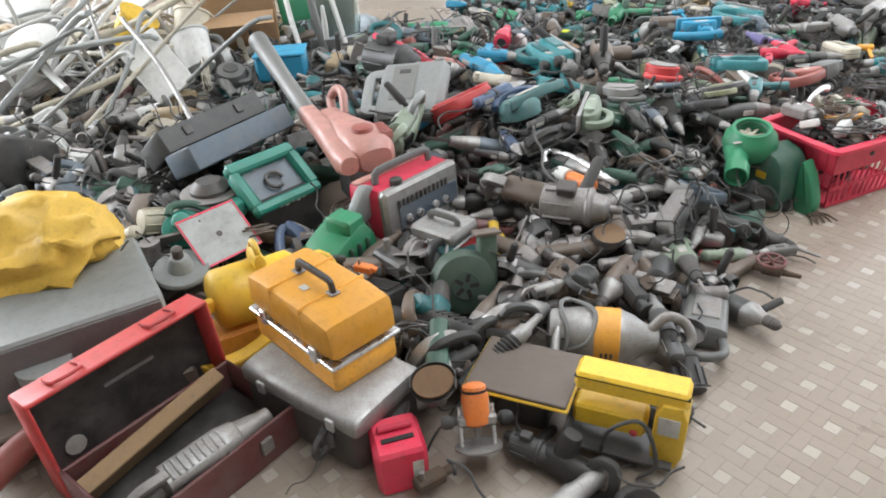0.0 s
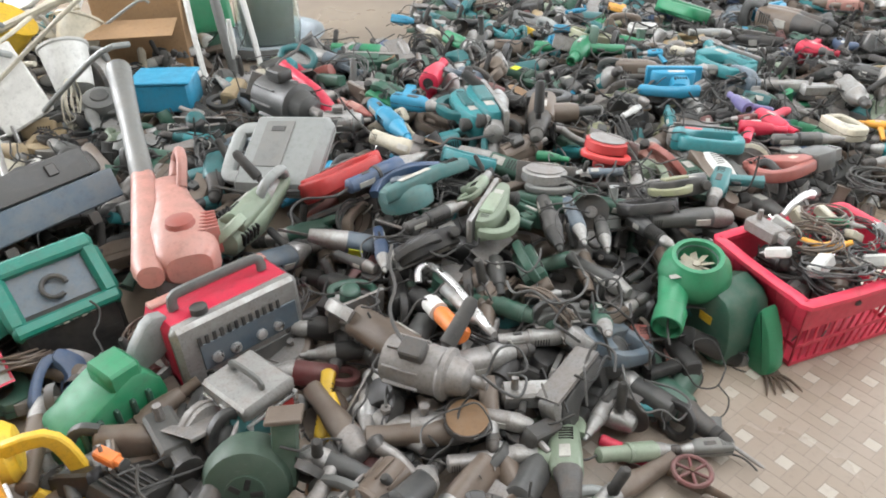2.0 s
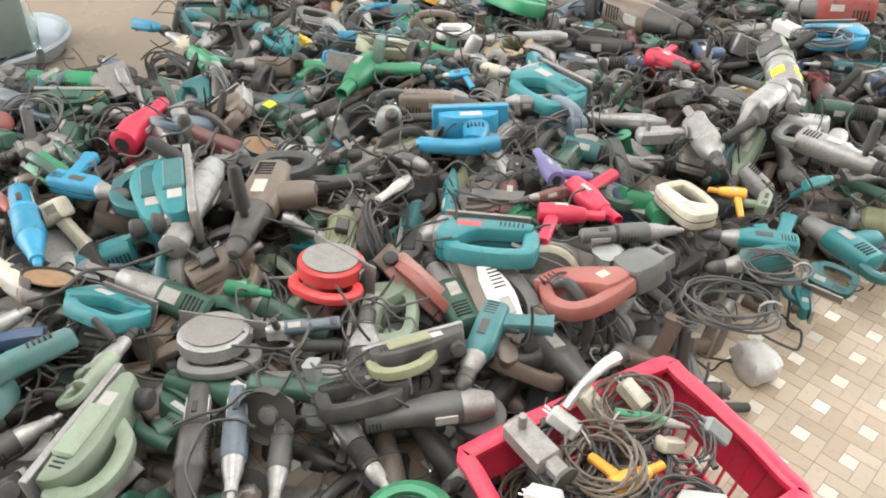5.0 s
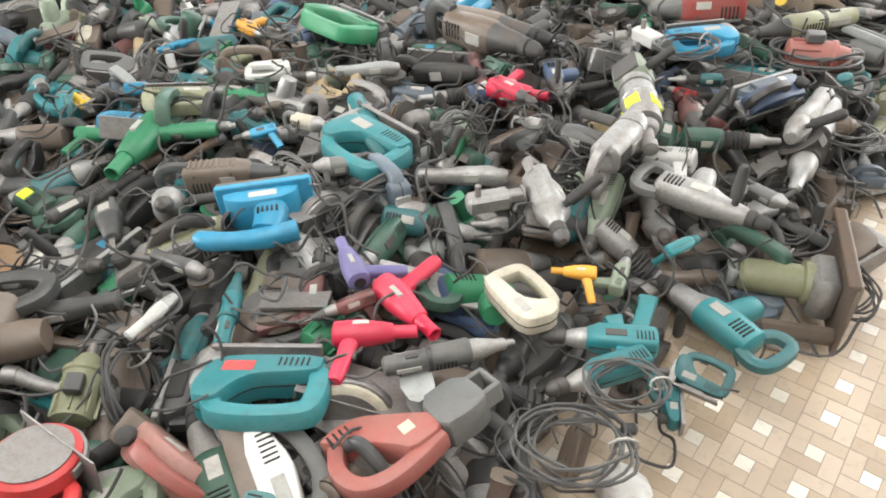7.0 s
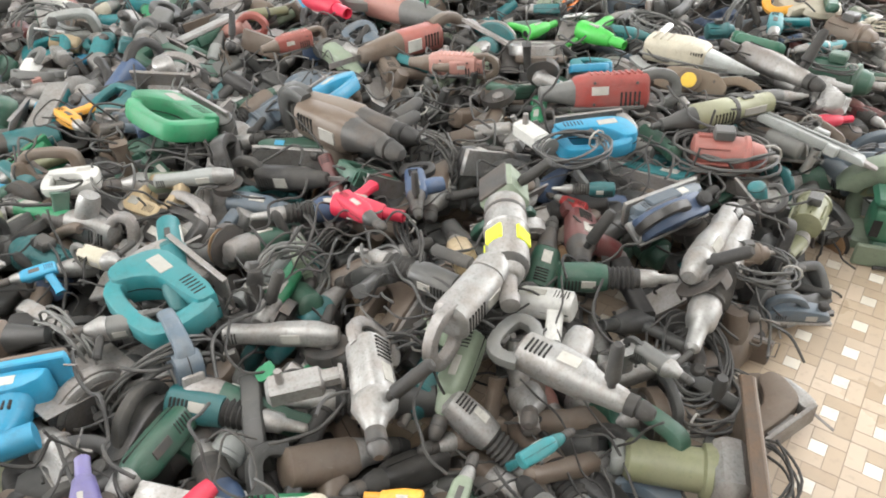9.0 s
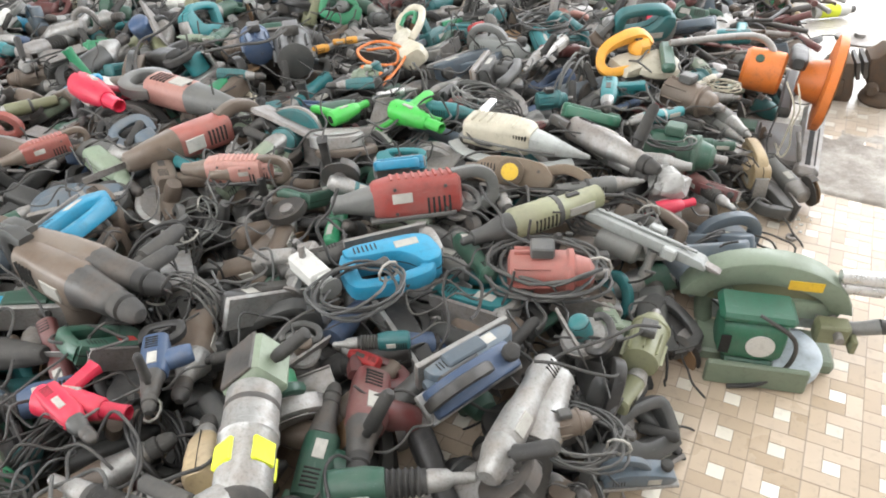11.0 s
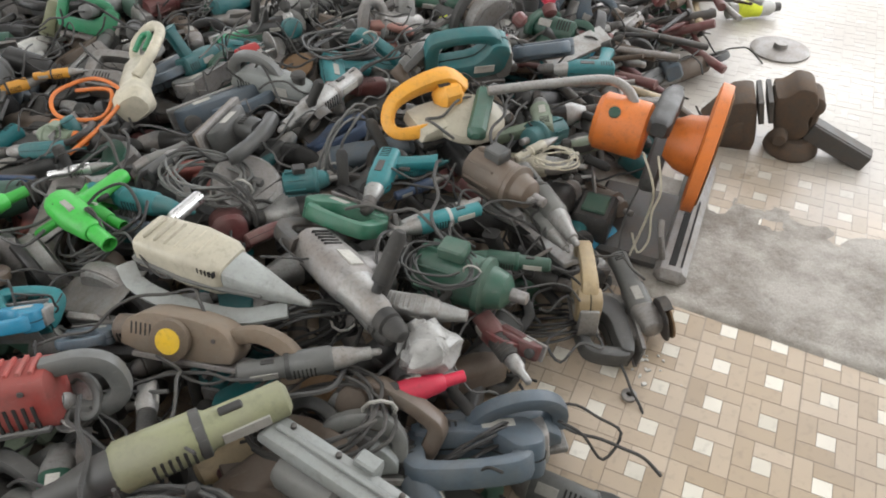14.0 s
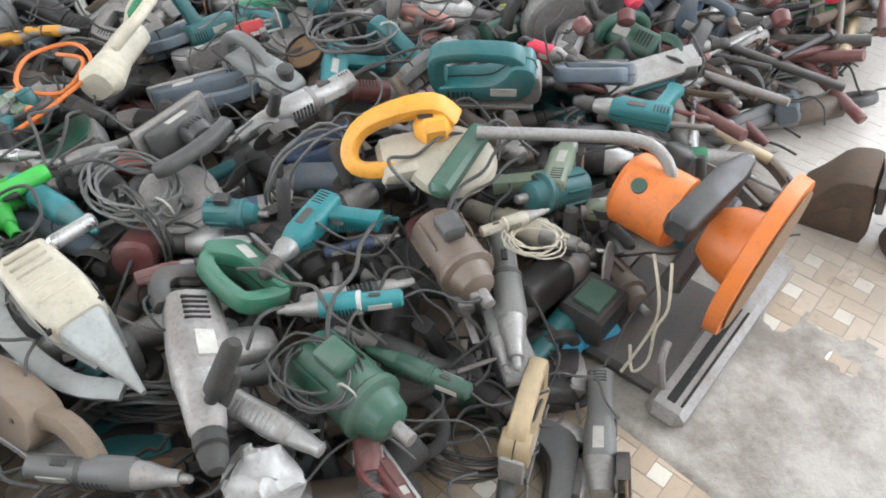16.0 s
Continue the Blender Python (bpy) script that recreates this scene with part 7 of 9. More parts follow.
def disc_sander():
    o = thing("disc_sander", lie(0.40, 3.20, 0.37, 38, 4, -16), "dusty blue-green disc sander with white label strip", "sander")
    keep(0.40, 3.20, 0.08)
    part("shell", Geo().lathe([(-0.05, 0.085), (-0.045, 0.098), (0.0, 0.102), (0.025, 0.092), (0.04, 0.07), (0.046, 0.03), (0.046, 0.0)], 30, "z"), "worn_teal", o)
    part("hub", Geo().lathe([(0.044, 0.024), (0.056, 0.023), (0.06, 0.016), (0.052, 0.008), (0.052, 0.0)], 16, "z", (-0.01, 0.02, 0)), "slate", o)
    part("bar", Geo().loft([(-0.11, -0.05, 0.03, 0.02, 0.02, 4), (-0.1, -0.05, 0.035, 0.027, 0.026, 4), (0.12, -0.05, 0.04, 0.027, 0.027, 4), (0.24, -0.055, 0.03, 0.022, 0.024, 4), (0.25, -0.055, 0.03, 0.015, 0.017, 4)], 14), "worn_teal", o)
    part("label_strip", Geo().box(0.03, -0.05, 0.0665, 0.13, 0.03, 0.002, 0.0005), "paper", o, "white label strip")
    part("grip", Geo().sweep([(-0.09, 0.06, 0.02), (-0.02, 0.10, 0.05), (0.1, 0.09, 0.05), (0.2, 0.06, 0.02)], 0.018, 0.02, n=10, steps=3, p=3.4), "navy", o, "navy blue bar grip")
    part("vent", slots(0.16, 0.012, 5, -0.053, 0.05, 0.005, 0.03, 0.03), "hole", o)


def faded_saw():
    o = thing("reciprocating_saw", lie(1.93, 3.50, 0.33, 24, 4, 78), "faded red reciprocating saw with dusty grey gearbox", "power saw")
    part("housing", Geo().prism([(-0.19, -0.10), (-0.15, -0.115), (-0.09, -0.11), (0.0, -0.03), (0.03, 0.0), (0.03, 0.05), (-0.05, 0.055), (-0.07, 0.02), (-0.13, -0.05)], 0.034, 0.008), "faded_red", o)
    part("handle", Geo().sweep([(-0.16, 0, -0.08), (-0.185, 0, -0.02), (-0.17, 0, 0.04), (-0.12, 0, 0.065), (-0.05, 0, 0.062), (0.02, 0, 0.045)], 0.024, 0.019, n=12, side=(0, 1, 0), steps=3, p=4), "faded_red", o)
    part("gearbox", Geo().prism([(0.025, -0.045), (0.11, -0.05), (0.14, -0.02), (0.14, 0.05), (0.1, 0.065), (0.02, 0.06)], 0.038, 0.008), "grey", o, "dusty grey gearbox")
    part("ring", Geo().box(0.155, 0, 0.03, 0.05, 0.05, 0.012, 0.003).box(0.155, 0, -0.03, 0.05, 0.05, 0.012, 0.003).box(0.178, 0, 0, 0.012, 0.05, 0.07, 0.003), "grey", o)
    part("chute", Geo().prism([(0.02, -0.05), (0.07, -0.05), (0.1, -0.12), (0.085, -0.16), (0.03, -0.13)], 0.026, 0.005), "light_grey", o)
    part("saw_blade", Geo().box(0.11, 0.0, -0.15, 0.02, 0.003, 0.12, 0.001).moved(Matrix.Rotation(radians(10), 4, "Y")), "steel", o)
    part("vent", slots(-0.165, 0.014, 4, 0, -0.085, 0.006, 0.0695, 0.03), "hole", o)
    part("label_plate", Geo().box(-0.03, 0, 0.0, 0.03, 0.0692, 0.03, 0.001), "cream", o)
    part("cable", tail((-0.19, 0, -0.09), 9, 0.3), "cable", o)


def brown_planer():
    o = thing("belt_planer", lie(3.80, 5.23, 0.34, -38, 0, -32, 0.86), "dusty brown machine with a round yellow label", "planer")
    part("body", Geo().prism([(-0.16, -0.06), (0.12, -0.06), (0.14, -0.02), (0.1, 0.03), (0.02, 0.045), (-0.1, 0.045), (-0.16, 0.01)], 0.045, 0.01), "dusty_brown", o)
    part("end_cap", Geo().lathe([(-0.05, 0.05), (-0.066, 0.05), (-0.07, 0.044), (-0.071, 0.0)], 22, "y", (-0.02, 0, -0.01)), "dusty_brown", o)
    part("round_label", Geo().lathe([(-0.0705, 0.032), (-0.0725, 0.031), (-0.0728, 0.0)], 20, "y", (-0.02, 0, -0.01)), "yellow", o, "round yellow label")
    part("handle", Geo().sweep([(0.1, 0, 0.0), (0.17, 0, 0.02), (0.24, 0, 0.0), (0.28, 0, -0.05), (0.24, 0, -0.07)], 0.022, 0.02, n=12, side=(0, 1, 0), steps=3, p=4), "dusty_brown", o)
    part("sole", Geo().box(0.04, 0, -0.066, 0.34, 0.085, 0.014, 0.003), "steel", o)
    part("vent", slots(-0.13, 0.012, 5, 0, 0.0, 0.005, 0.0915, 0.03), "hole", o)
    part("screw", Geo().lathe([(-0.047, 0.006), (-0.045, 0.006)], 10, "y", (0.08, 0, 0.0)), "dark_steel", o)


def stacked_engine():
    o = thing("engine_cylinder", lie(-0.95, 2.70, 0.0, 50), "greasy finned engine cylinder standing beside the cases", "engine")
    keep(-0.95, 2.70, 0.16)
    part("core", Geo().lathe([(0.0, 0.09), (0.3, 0.085), (0.33, 0.05)], 18, "z"), "dark_steel", o)
    for i in range(8):
        part("fin", Geo().lathe([(0.04 + 0.033 * i, 0.09), (0.042 + 0.033 * i, 0.125), (0.05 + 0.033 * i, 0.127), (0.054 + 0.033 * i, 0.09)], 22, "z"), "steel", o)
    part("pipe", Geo().sweep([(0.08, -0.06, 0.3), (0.16, -0.1, 0.34), (0.2, -0.06, 0.28), (0.2, 0.02, 0.2)], 0.016, n=10, steps=3), "steel", o)
    c = thing("pump_head", lie(-0.98, 2.27, 0.16, 30, 0, 12), "pale dusty cast pump head with a round flange", "machine part")
    part("flange", Geo().lathe([(0.0, 0.1), (0.012, 0.105), (0.022, 0.1), (0.024, 0.05)], 26, "z"), "light_grey", c)
    part("neck", Geo().lathe([(0.02, 0.05), (0.06, 0.04), (0.075, 0.03), (0.078, 0.018)], 18, "z"), "light_grey", c)
    part("spigot", Geo().lathe([(0.07, 0.02), (0.115, 0.02), (0.12, 0.012)], 14, "z"), "dark_steel", c)
    put("circular_saw", "sea_green", (-1.03, 2.52, 0.20), (200, 0, 50), 0.9, 1, "sea green power saw beside the engine parts", second="dark_green")


def crumbs():
    """Plaster crumbs and chips swept up against the heap."""
    rnd = random.Random(31)
    for k in range(26):
        x, y = 4.79 + rnd.gauss(0, 0.03), 4.965 + rnd.gauss(0, 0.04)
        r = rnd.uniform(0.002, 0.006)
        o = solid("plaster_crumb", crumple(Geo().box(0, 0, 0, r * 2.2, r * 1.4, r, r * 0.2), r * 0.35, 60, k), "white", "small pale plaster crumb on the tiles", "crumb", group="crumbs on the tiles")
        o.matrix_world = lie(x, y, 0.002 + r * 0.5, rnd.uniform(0, 360))


def front_boxes():
    """Small boxes and a hand cutter between the cases and the bare metal parts."""
    o = thing("junction_box", lie(-0.31, 2.37, 0.0, 40), "flat dusty brown metal box on the floor", "box")
    keep(-0.31, 2.37, 0.13)
    part("body", Geo().box(0, 0, 0.055, 0.24, 0.17, 0.11, 0.006), "brown", o)
    part("lid", Geo().box(0, 0, 0.116, 0.246, 0.176, 0.012, 0.003), "brown", o)
    part("catch", Geo().box(0.05, -0.09, 0.09, 0.02, 0.008, 0.03, 0.002), "steel", o)
    c = thing("battery_charger", lie(-0.22, 2.10, 0.0, 62), "dark wedge-shaped battery charger with a slotted cradle", "charger")
    keep(-0.22, 2.10, 0.1)
    part("body", Geo().prism([(-0.1, 0.0), (0.1, 0.0), (0.1, 0.1), (0.02, 0.15), (-0.1, 0.19)], 0.07, 0.008), "black", c)
    for i in range(6):
        part("slat", Geo().box(-0.055 + i * 0.016, 0, 0.184 - 0.0053 * i, 0.006, 0.11, 0.008, 0.001), "rubber", c)
    w = thing("pipe_cutter", lie(0.245, 2.335, 0.10, 100, 20, 0), "hand cutter with yellow grip and bright steel jaw", "hand tool")
    part("grip", Geo().loft([(-0.1, 0, 0, 0.012, 0.01, 3), (-0.09, 0, 0, 0.02, 0.017, 3), (0.06, 0, 0, 0.024, 0.02, 3), (0.1, 0, 0, 0.012, 0.012, 3)], 12), "yellow", w)
    part("stripe", Geo().box(0.0, 0, 0.0205, 0.08, 0.008, 0.003, 0.001), "black", w)
    ring = [(-0.135 + 0.024 * math.cos(a), 0.024 * math.sin(a), 0) for a in np.linspace(0.6, 5.7, 12)]
    part("jaw", Geo().sweep(ring, 0.009, n=8), "chrome", w, "bright steel jaw ring")


def far_scrap():
    """Rods, pipes and discs at the far end of the heap."""
    rnd = random.Random(77)
    for k in range(290):
        u, v = rnd.uniform(0, 1), rnd.uniform(0, 1)
        x, y = 5.2 + 1.25 * u - 0.55 * v, 5.85 + 0.6 * u + 1.25 * v
        l, r = rnd.uniform(0.09, 0.26), rnd.choice((0.006, 0.009, 0.013, 0.018))
        c = rnd.choice(("rust", "steel", "rust", "maroon", "dark_steel", "dark_steel", "maroon", "black", "rust", "silver", "tan", "brown"))
        g = Geo().lathe([(-l, r * 0.9), (-l + 0.004, r), (l - 0.02, r), (l - 0.018, r * 1.7), (l, r * 1.6)], 10)
        o = solid("metal_rod", g, c, f"loose {c.replace('_', ' ')} coloured rod in the scrap heap", "rod", group="rods at the heap's end")
        o.matrix_world = lie(x, y, 0.10 + 0.2 * v + rnd.uniform(0, 0.12), rnd.uniform(0, 180), rnd.gauss(0, 10))
    for k in range(22):
        o = solid("red_ball", Geo().lathe([(-0.024, 0.012), (-0.016, 0.024), (0.014, 0.025), (0.024, 0.012)], 14), "maroon" if k % 4 else "crimson", "round red plastic knob in the scrap heap", "knob", group="red knobs")
        o.matrix_world = lie(rnd.uniform(5.0, 5.9), rnd.uniform(6.05, 6.9), 0.36, rnd.uniform(0, 180), 30)
    d = thing("round_stand", lie(6.34, 6.09, 0.0, 0), "flat round steel foot on the floor", "machine part")
    part("disc", Geo().lathe([(0.0, 0.12), (0.008, 0.12), (0.014, 0.1), (0.016, 0.03), (0.035, 0.026), (0.036, 0.0)], 28, "z"), "steel", d)
    s = thing("spray_can", lie(6.45, 6.39, 0.045, -17), "yellow and white spray can lying down", "can")
    part("can", Geo().lathe([(-0.12, 0.03), (-0.115, 0.036), (0.08, 0.036), (0.1, 0.024)], 18), "white", s)
    part("wrap", Geo().lathe([(-0.08, 0.0365), (-0.079, 0.0368), (0.03, 0.0368), (0.031, 0.0365)], 18), "neon", s)
    part("cap", Geo().lathe([(0.098, 0.022), (0.13, 0.02), (0.134, 0.01)], 14), "black", s)
    b = solid("clear_bag", crumple(cloth_lump(0.07, 0.055, 0.05, 24, 16), 0.03, 16, 5), "bag", "crumpled clear plastic bag round a tool", "bag")
    b.matrix_world = lie(4.23, 5.03, 0.28, 20, 0, 0, 0.9)
    b = solid("white_rag", crumple(cloth_lump(0.05, 0.07, 0.05, 20, 12), 0.02, 16, 9), "white", "crumpled white plastic scrap on the tiles", "rag")
    b.matrix_world = lie(2.36, 3.42, 0.045, 20)
    r = solid("steel_washer", Geo().lathe([(0.0, 0.018), (0.01, 0.019), (0.012, 0.016), (0.012, 0.008), (0.0, 0.008)], 18, "z"), "steel", "small steel ring lying on the tiles", "ring")
    r.matrix_world = Matrix.Translation((4.70, 4.89, 0.003))
    put("cable_coil", "cable", (3.22, 3.86, 0.06), (60, 0, 0), 0.9, 1, "thick grey cable coil lying on the tiles")


def glass_material():
    m, nt, b = nodes_of("clear_jar_glass")
    b.inputs["Base Color"].default_value = (0.86, 0.92, 0.88, 1)
    b.inputs["Transmission Weight"].default_value, b.inputs["Roughness"].default_value, b.inputs["IOR"].default_value = 1.0, 0.06, 1.45
    return m


MATS["glass"] = glass_material()
MATS["brick_red"] = plastic("dusty_brick_red_housing", (0.34, 0.050, 0.040), 0.5, 0.5)
MATS["dusty_brown"] = plastic("dusty_brown_casting", (0.16, 0.115, 0.075), 0.45, 0.6)
MATS["deep_green"] = plastic("deep_green_housing", (0.010, 0.12, 0.065), 0.3, 0.36)
MATS["rose"] = plastic("faded_rose_housing", (0.44, 0.055, 0.085), 0.4, 0.4)
MATS["bottle"] = plastic("grey_green_enamel", (0.036, 0.075, 0.050), 0.25, 0.40)
MATS["worn_teal"] = plastic("worn_blue_green_housing", (0.045, 0.155, 0.155), 0.42, 0.5)
MATS["basin_blue"] = plastic("pale_blue_enamel", (0.48, 0.56, 0.62), 0.3, 0.3)
MATS["bag_yellow"] = plastic("yellow_sack", (0.80, 0.50, 0.06), 0.15, 0.45)
for build in (yellow_toolbox, tin_box, yellow_lantern, red_case, crimson_box, yellow_bench_sander, drum_polisher, cast_clamp, hand_valve, drum_blower, engine_hopper, black_toolbox, green_machine, sign_plate, grey_cabinet_and_bag, leaf_blower, hard_case,
              portable_radio, vanity_case, chrome_bow, red_basket, green_scroll_blower, crimson_pipe, glass_demijohn, steam_mop, back_left_clutter, green_mitre_saw, orange_cutoff_saw, bench_vise, amber_sander, white_trimmer, bent_tube, plate_saw, rail_tool, disc_sander, faded_saw, brown_planer, stacked_engine, crumbs, front_boxes, far_scrap):
    build()


# ---- tools picked out one by one ----
put("sheet_sander", "sky_blue", (1.622, 4.287, 0.360), (-2, 0, 90), 1.42, 0, "bright blue sheet sander lying on its side", second="sky_blue")
put("jigsaw", "teal", (1.60, 3.69, 0.345), (165, 0, -78), 1.25, 1, "teal jigsaw with an open loop handle")
put("heat_gun", "crimson", (1.856, 3.766, 0.360), (-11, 0, -90), 0.92, 1, "bright crimson heat gun lying flat")
put("heat_gun", "crimson", (1.950, 3.849, 0.350), (-65, 0, 90), 1.06, 1, "bright crimson heat gun lying flat")
put("pistol_drill", "maroon", (1.820, 3.869, 0.360), (-165, 0, 20), 0.58, 2, "old dark red drill with a cable")
put("die_grinder", "dark_grey", (2.022, 3.659, 0.360), (-0, 0, 10), 0.93, 1, "dark grey straight grinder with long body")
put("pistol_drill", "teal", (2.394, 3.665, 0.300), (160, 0, -90), 0.97, 0, "teal pistol drill lying flat on its side")
put("rotary_hammer", "teal", (2.732, 3.753, 0.200), (109, 0, -90), 0.99, 0, "teal rotary hammer with bare metal gear case")
put("jigsaw", "cream", (2.219, 3.779, 0.350), (-73, 0, -90), 0.88, 0, "white grass shear with a loop handle", skip="shoe saw_blade nose vent trigger")
put("heavy_drill", "silver", (2.397, 4.109, 0.380), (-94, 0, 40), 1.03, 0, "bare aluminium angle grinder lying upside down")
put("nibbler", "silver", (2.817, 4.487, 0.420), (-107, 0, 40), 0.95, 0, "large bare metal nibbler with a yellow sticker")
put("rotary_hammer", "silver", (2.824, 4.055, 0.340), (-50, 0, 90), 1.01, 0, "grey metal hammer drill with loop handle", second="grey")
put("bellows_hammer", "silver", (3.332, 4.300, 0.300), (-132, 0, 0), 1.50, 0, "light grey chipping hammer with rubber bellows")
put("heat_gun", "green", (1.076, 4.930, 0.340), (-16, 0, -90), 0.80, 1, "green plastic heat gun lying flat")
put("jigsaw", "teal", (1.957, 4.588, 0.360), (121, 0, -90), 1.37, 0, "teal jigsaw wedged between other tools")
put("heat_gun", "amber", (2.396, 3.870, 0.330), (160, 0, 60), 0.54, 1, "amber plastic hand tool")
put("heat_gun", "purple", (1.845, 3.985, 0.385), (100, 0, -80), 0.85, 1, "dusty purple hair dryer shaped heat gun")
put("die_grinder", "teal", (1.536, 3.965, 0.330), (81, 0, 30), 0.82, 0, "teal straight grinder in the heap")
put("motor_body", "green", (1.781, 3.880, 0.280), (39, 0, 0), 0.94, 0, "green plastic motor housing")
put("angle_grinder", "white", (1.364, 3.958, 0.360), (49, 0, 40), 0.51, 0, "pale angle grinder among dark tools")
put("cable_coil", "dark_grey", (2.369, 3.504, 0.330), (-12, 0, 0), 0.73, 0, "dark grey supply cable coiled and tied")
put("planer", "teal", (2.526, 3.573, 0.150), (-113, 0, 90), 0.58, 0, "teal planer body at the heap's edge")
put("metal_scrap", "silver", (2.240, 4.155, 0.380), (-0, 0, 0), 0.94, 1, "bare metal bracket plate")
put("heavy_drill", "cream", (1.788, 4.758, 0.360), (-40, 0, 0), 0.56, 0, "cream heavy drill in the heap", second="grey")
put("jigsaw", "white", (1.675, 5.200, 0.360), (-5, 0, 90), 0.74, 0, "white jigsaw with loop handle", skip="shoe saw_blade nose vent trigger")
put("pistol_drill", "amber", (1.607, 5.605, 0.360), (-57, 0, 80), 0.78, 0, "amber pistol drill in the heap")
put("jigsaw", "green", (1.962, 5.497, 0.380), (121, 0, -70), 1.50, 0, "green jigsaw with loop handle")
put("rotary_hammer", "brown", (2.497, 5.192, 0.380), (-57, 0, 0), 1.47, 1, "brown dusty rotary hammer")
put("pistol_drill", "sky_blue", (1.617, 4.745, 0.360), (-168, 0, 60), 0.52, 0, "blue pistol drill in the heap")
put("bellows_hammer", "dark_grey", (2.566, 4.456, 0.360), (132, 0, 0), 0.92, 0, "dark grey chipping hammer with bellows")
put("bellows_hammer", "dark_green", (3.032, 4.331, 0.330), (-19, 0, 0), 0.87, 0, "dark green chipping hammer with bellows")
put("planer", "slate", (3.321, 4.538, 0.340), (13, 0, 90), 0.90, 0, "slate blue planer in the heap")
put("pistol_drill", "teal", (2.697, 3.899, 0.330), (17, 0, 30), 0.50, 1, "teal pistol drill in the heap")
put("angle_grinder", "dark_grey", (1.407, 4.155, 0.340), (-39, 0, 0), 0.58, 1, "dusty dark angle grinder")
put("heavy_drill", "grey", (1.856, 4.475, 0.360), (179, 0, 0), 0.63, 0, "dusty grey heavy drill")
put("breaker", "brown", (1.507, 4.549, 0.340), (-9, 0, 0), 0.76, 0, "brown dusty hammer body")
put("pistol_drill", "sky_blue", (1.218, 5.188, 0.360), (-10, 0, 60), 0.65, 1, "blue pistol drill in the heap")
put("die_grinder", "sky_blue", (1.313, 5.500, 0.380), (24, 0, 0), 0.50, 0, "blue straight grinder in the heap")
put("angle_grinder", "light_grey", (2.034, 5.090, 0.360), (-7, 0, 0), 0.78, 0, "light grey grinder in the heap")
put("pistol_drill", "crimson", (2.478, 4.736, 0.380), (-64, 0, 90), 0.74, 1, "crimson pistol drill in the heap")
put("heavy_drill", "grey", (3.038, 4.059, 0.300), (-65, 0, 0), 0.50, 0, "dusty grey drill with side handle")
put("pistol_drill", "sage", (2.515, 3.868, 0.300), (55, 0, 90), 0.61, 0, "grey-green pistol drill in the heap")
put("die_grinder", "navy", (0.329, 3.322, 0.400), (45, 0, 0), 1.18, 1, "navy blue straight grinder")
put("die_grinder", "black", (0.521, 3.060, 0.360), (40, 0, 0), 0.86, 1, "black long-bodied grinder in the heap")
put("planer", "black", (0.500, 2.926, 0.330), (38, 0, 40), 0.90, 0, "black planer with curved handle")
put("rotary_hammer", "sage", (0.673, 3.289, 0.360), (70, 0, 60), 0.62, 0, "faded green hammer drill", second="sage")
put("planer", "sage", (0.733, 3.080, 0.360), (71, 0, 90), 1.10, 0, "faded green curved tool handle", second="sage")
put("circular_saw", "silver", (0.916, 3.352, 0.360), (164, 0, -80), 0.90, 0, "grey circular saw with round metal guard", second="grey")
put("angle_grinder", "slate", (1.119, 3.370, 0.360), (-176, 0, 60), 0.59, 0, "slate blue angle grinder")
put("die_grinder", "black", (0.915, 3.051, 0.330), (-85, 0, 0), 1.08, 0, "black straight grinder in the heap")
put("die_grinder", "slate", (1.001, 3.064, 0.330), (-85, 0, 0), 0.92, 1, "slate straight grinder in the heap")
put("die_grinder", "dark_grey", (1.094, 3.046, 0.300), (-91, 0, 0), 0.82, 1, "dark grey straight grinder")
put("planer", "black", (1.405, 3.250, 0.360), (16, 0, 70), 0.86, 0, "black and yellow-green planer", second="olive")
put("jigsaw", "red", (0.147, 3.407, 0.330), (47, 0, 60), 1.50, 1, "red plastic tool with loop handle", second="red")
put("motor_body", "dark_grey", (-0.213, 4.097, 0.360), (-41, 0, 0), 2.00, 0, "finned dark engine cylinder")
put("pistol_drill", "sky_blue", (0.397, 4.060, 0.360), (-24, 0, 90), 1.09, 0, "blue pistol drill lying flat")
put("die_grinder", "sky_blue", (0.288, 3.867, 0.360), (-63, 0, 0), 1.39, 0, "bright blue straight grinder")
put("planer", "teal", (0.609, 3.953, 0.360), (-74, 0, 90), 1.30, 0, "teal planer on its side")
put("planer", "teal", (0.680, 3.958, 0.380), (-76, 0, 90), 1.39, 0, "teal planer on its side")
put("angle_grinder", "silver", (0.759, 3.958, 0.360), (85, 0, 40), 1.50, 0, "bare metal angle grinder")
put("rotary_hammer", "brown", (0.959, 3.922, 0.360), (-97, 0, 90), 1.36, 1, "dusty brown rotary hammer")
put("heat_gun", "green", (1.241, 4.794, 0.360), (-112, 0, 90), 1.50, 1, "green plastic heat gun")
put("die_grinder", "green", (0.066, 4.986, 0.300), (-16, 0, 0), 1.50, 1, "green straight grinder with metal collar")
put("heat_gun", "crimson", (0.464, 4.450, 0.360), (77, 0, 0), 1.50, 1, "crimson heat gun in the heap")
put("angle_grinder", "cream", (0.366, 3.602, 0.360), (-37, 0, 150), 1.04, 1, "cream angle grinder with brown disc")
put("jigsaw", "teal", (0.623, 3.487, 0.360), (149, 0, -60), 0.95, 0, "teal jigsaw with loop handle")
put("circular_saw", "red", (1.185, 3.571, 0.380), (135, 0, -80), 0.92, 1, "red circular saw with a worn disc on top", second="red")
put("die_grinder", "pink", (0.107, 4.062, 0.340), (-47, 0, 0), 0.80, 0, "faded pink straight grinder")
put("motor_body", "silver", (0.072, 3.910, 0.340), (6, 0, 0), 1.01, 0, "bare metal motor in the heap")
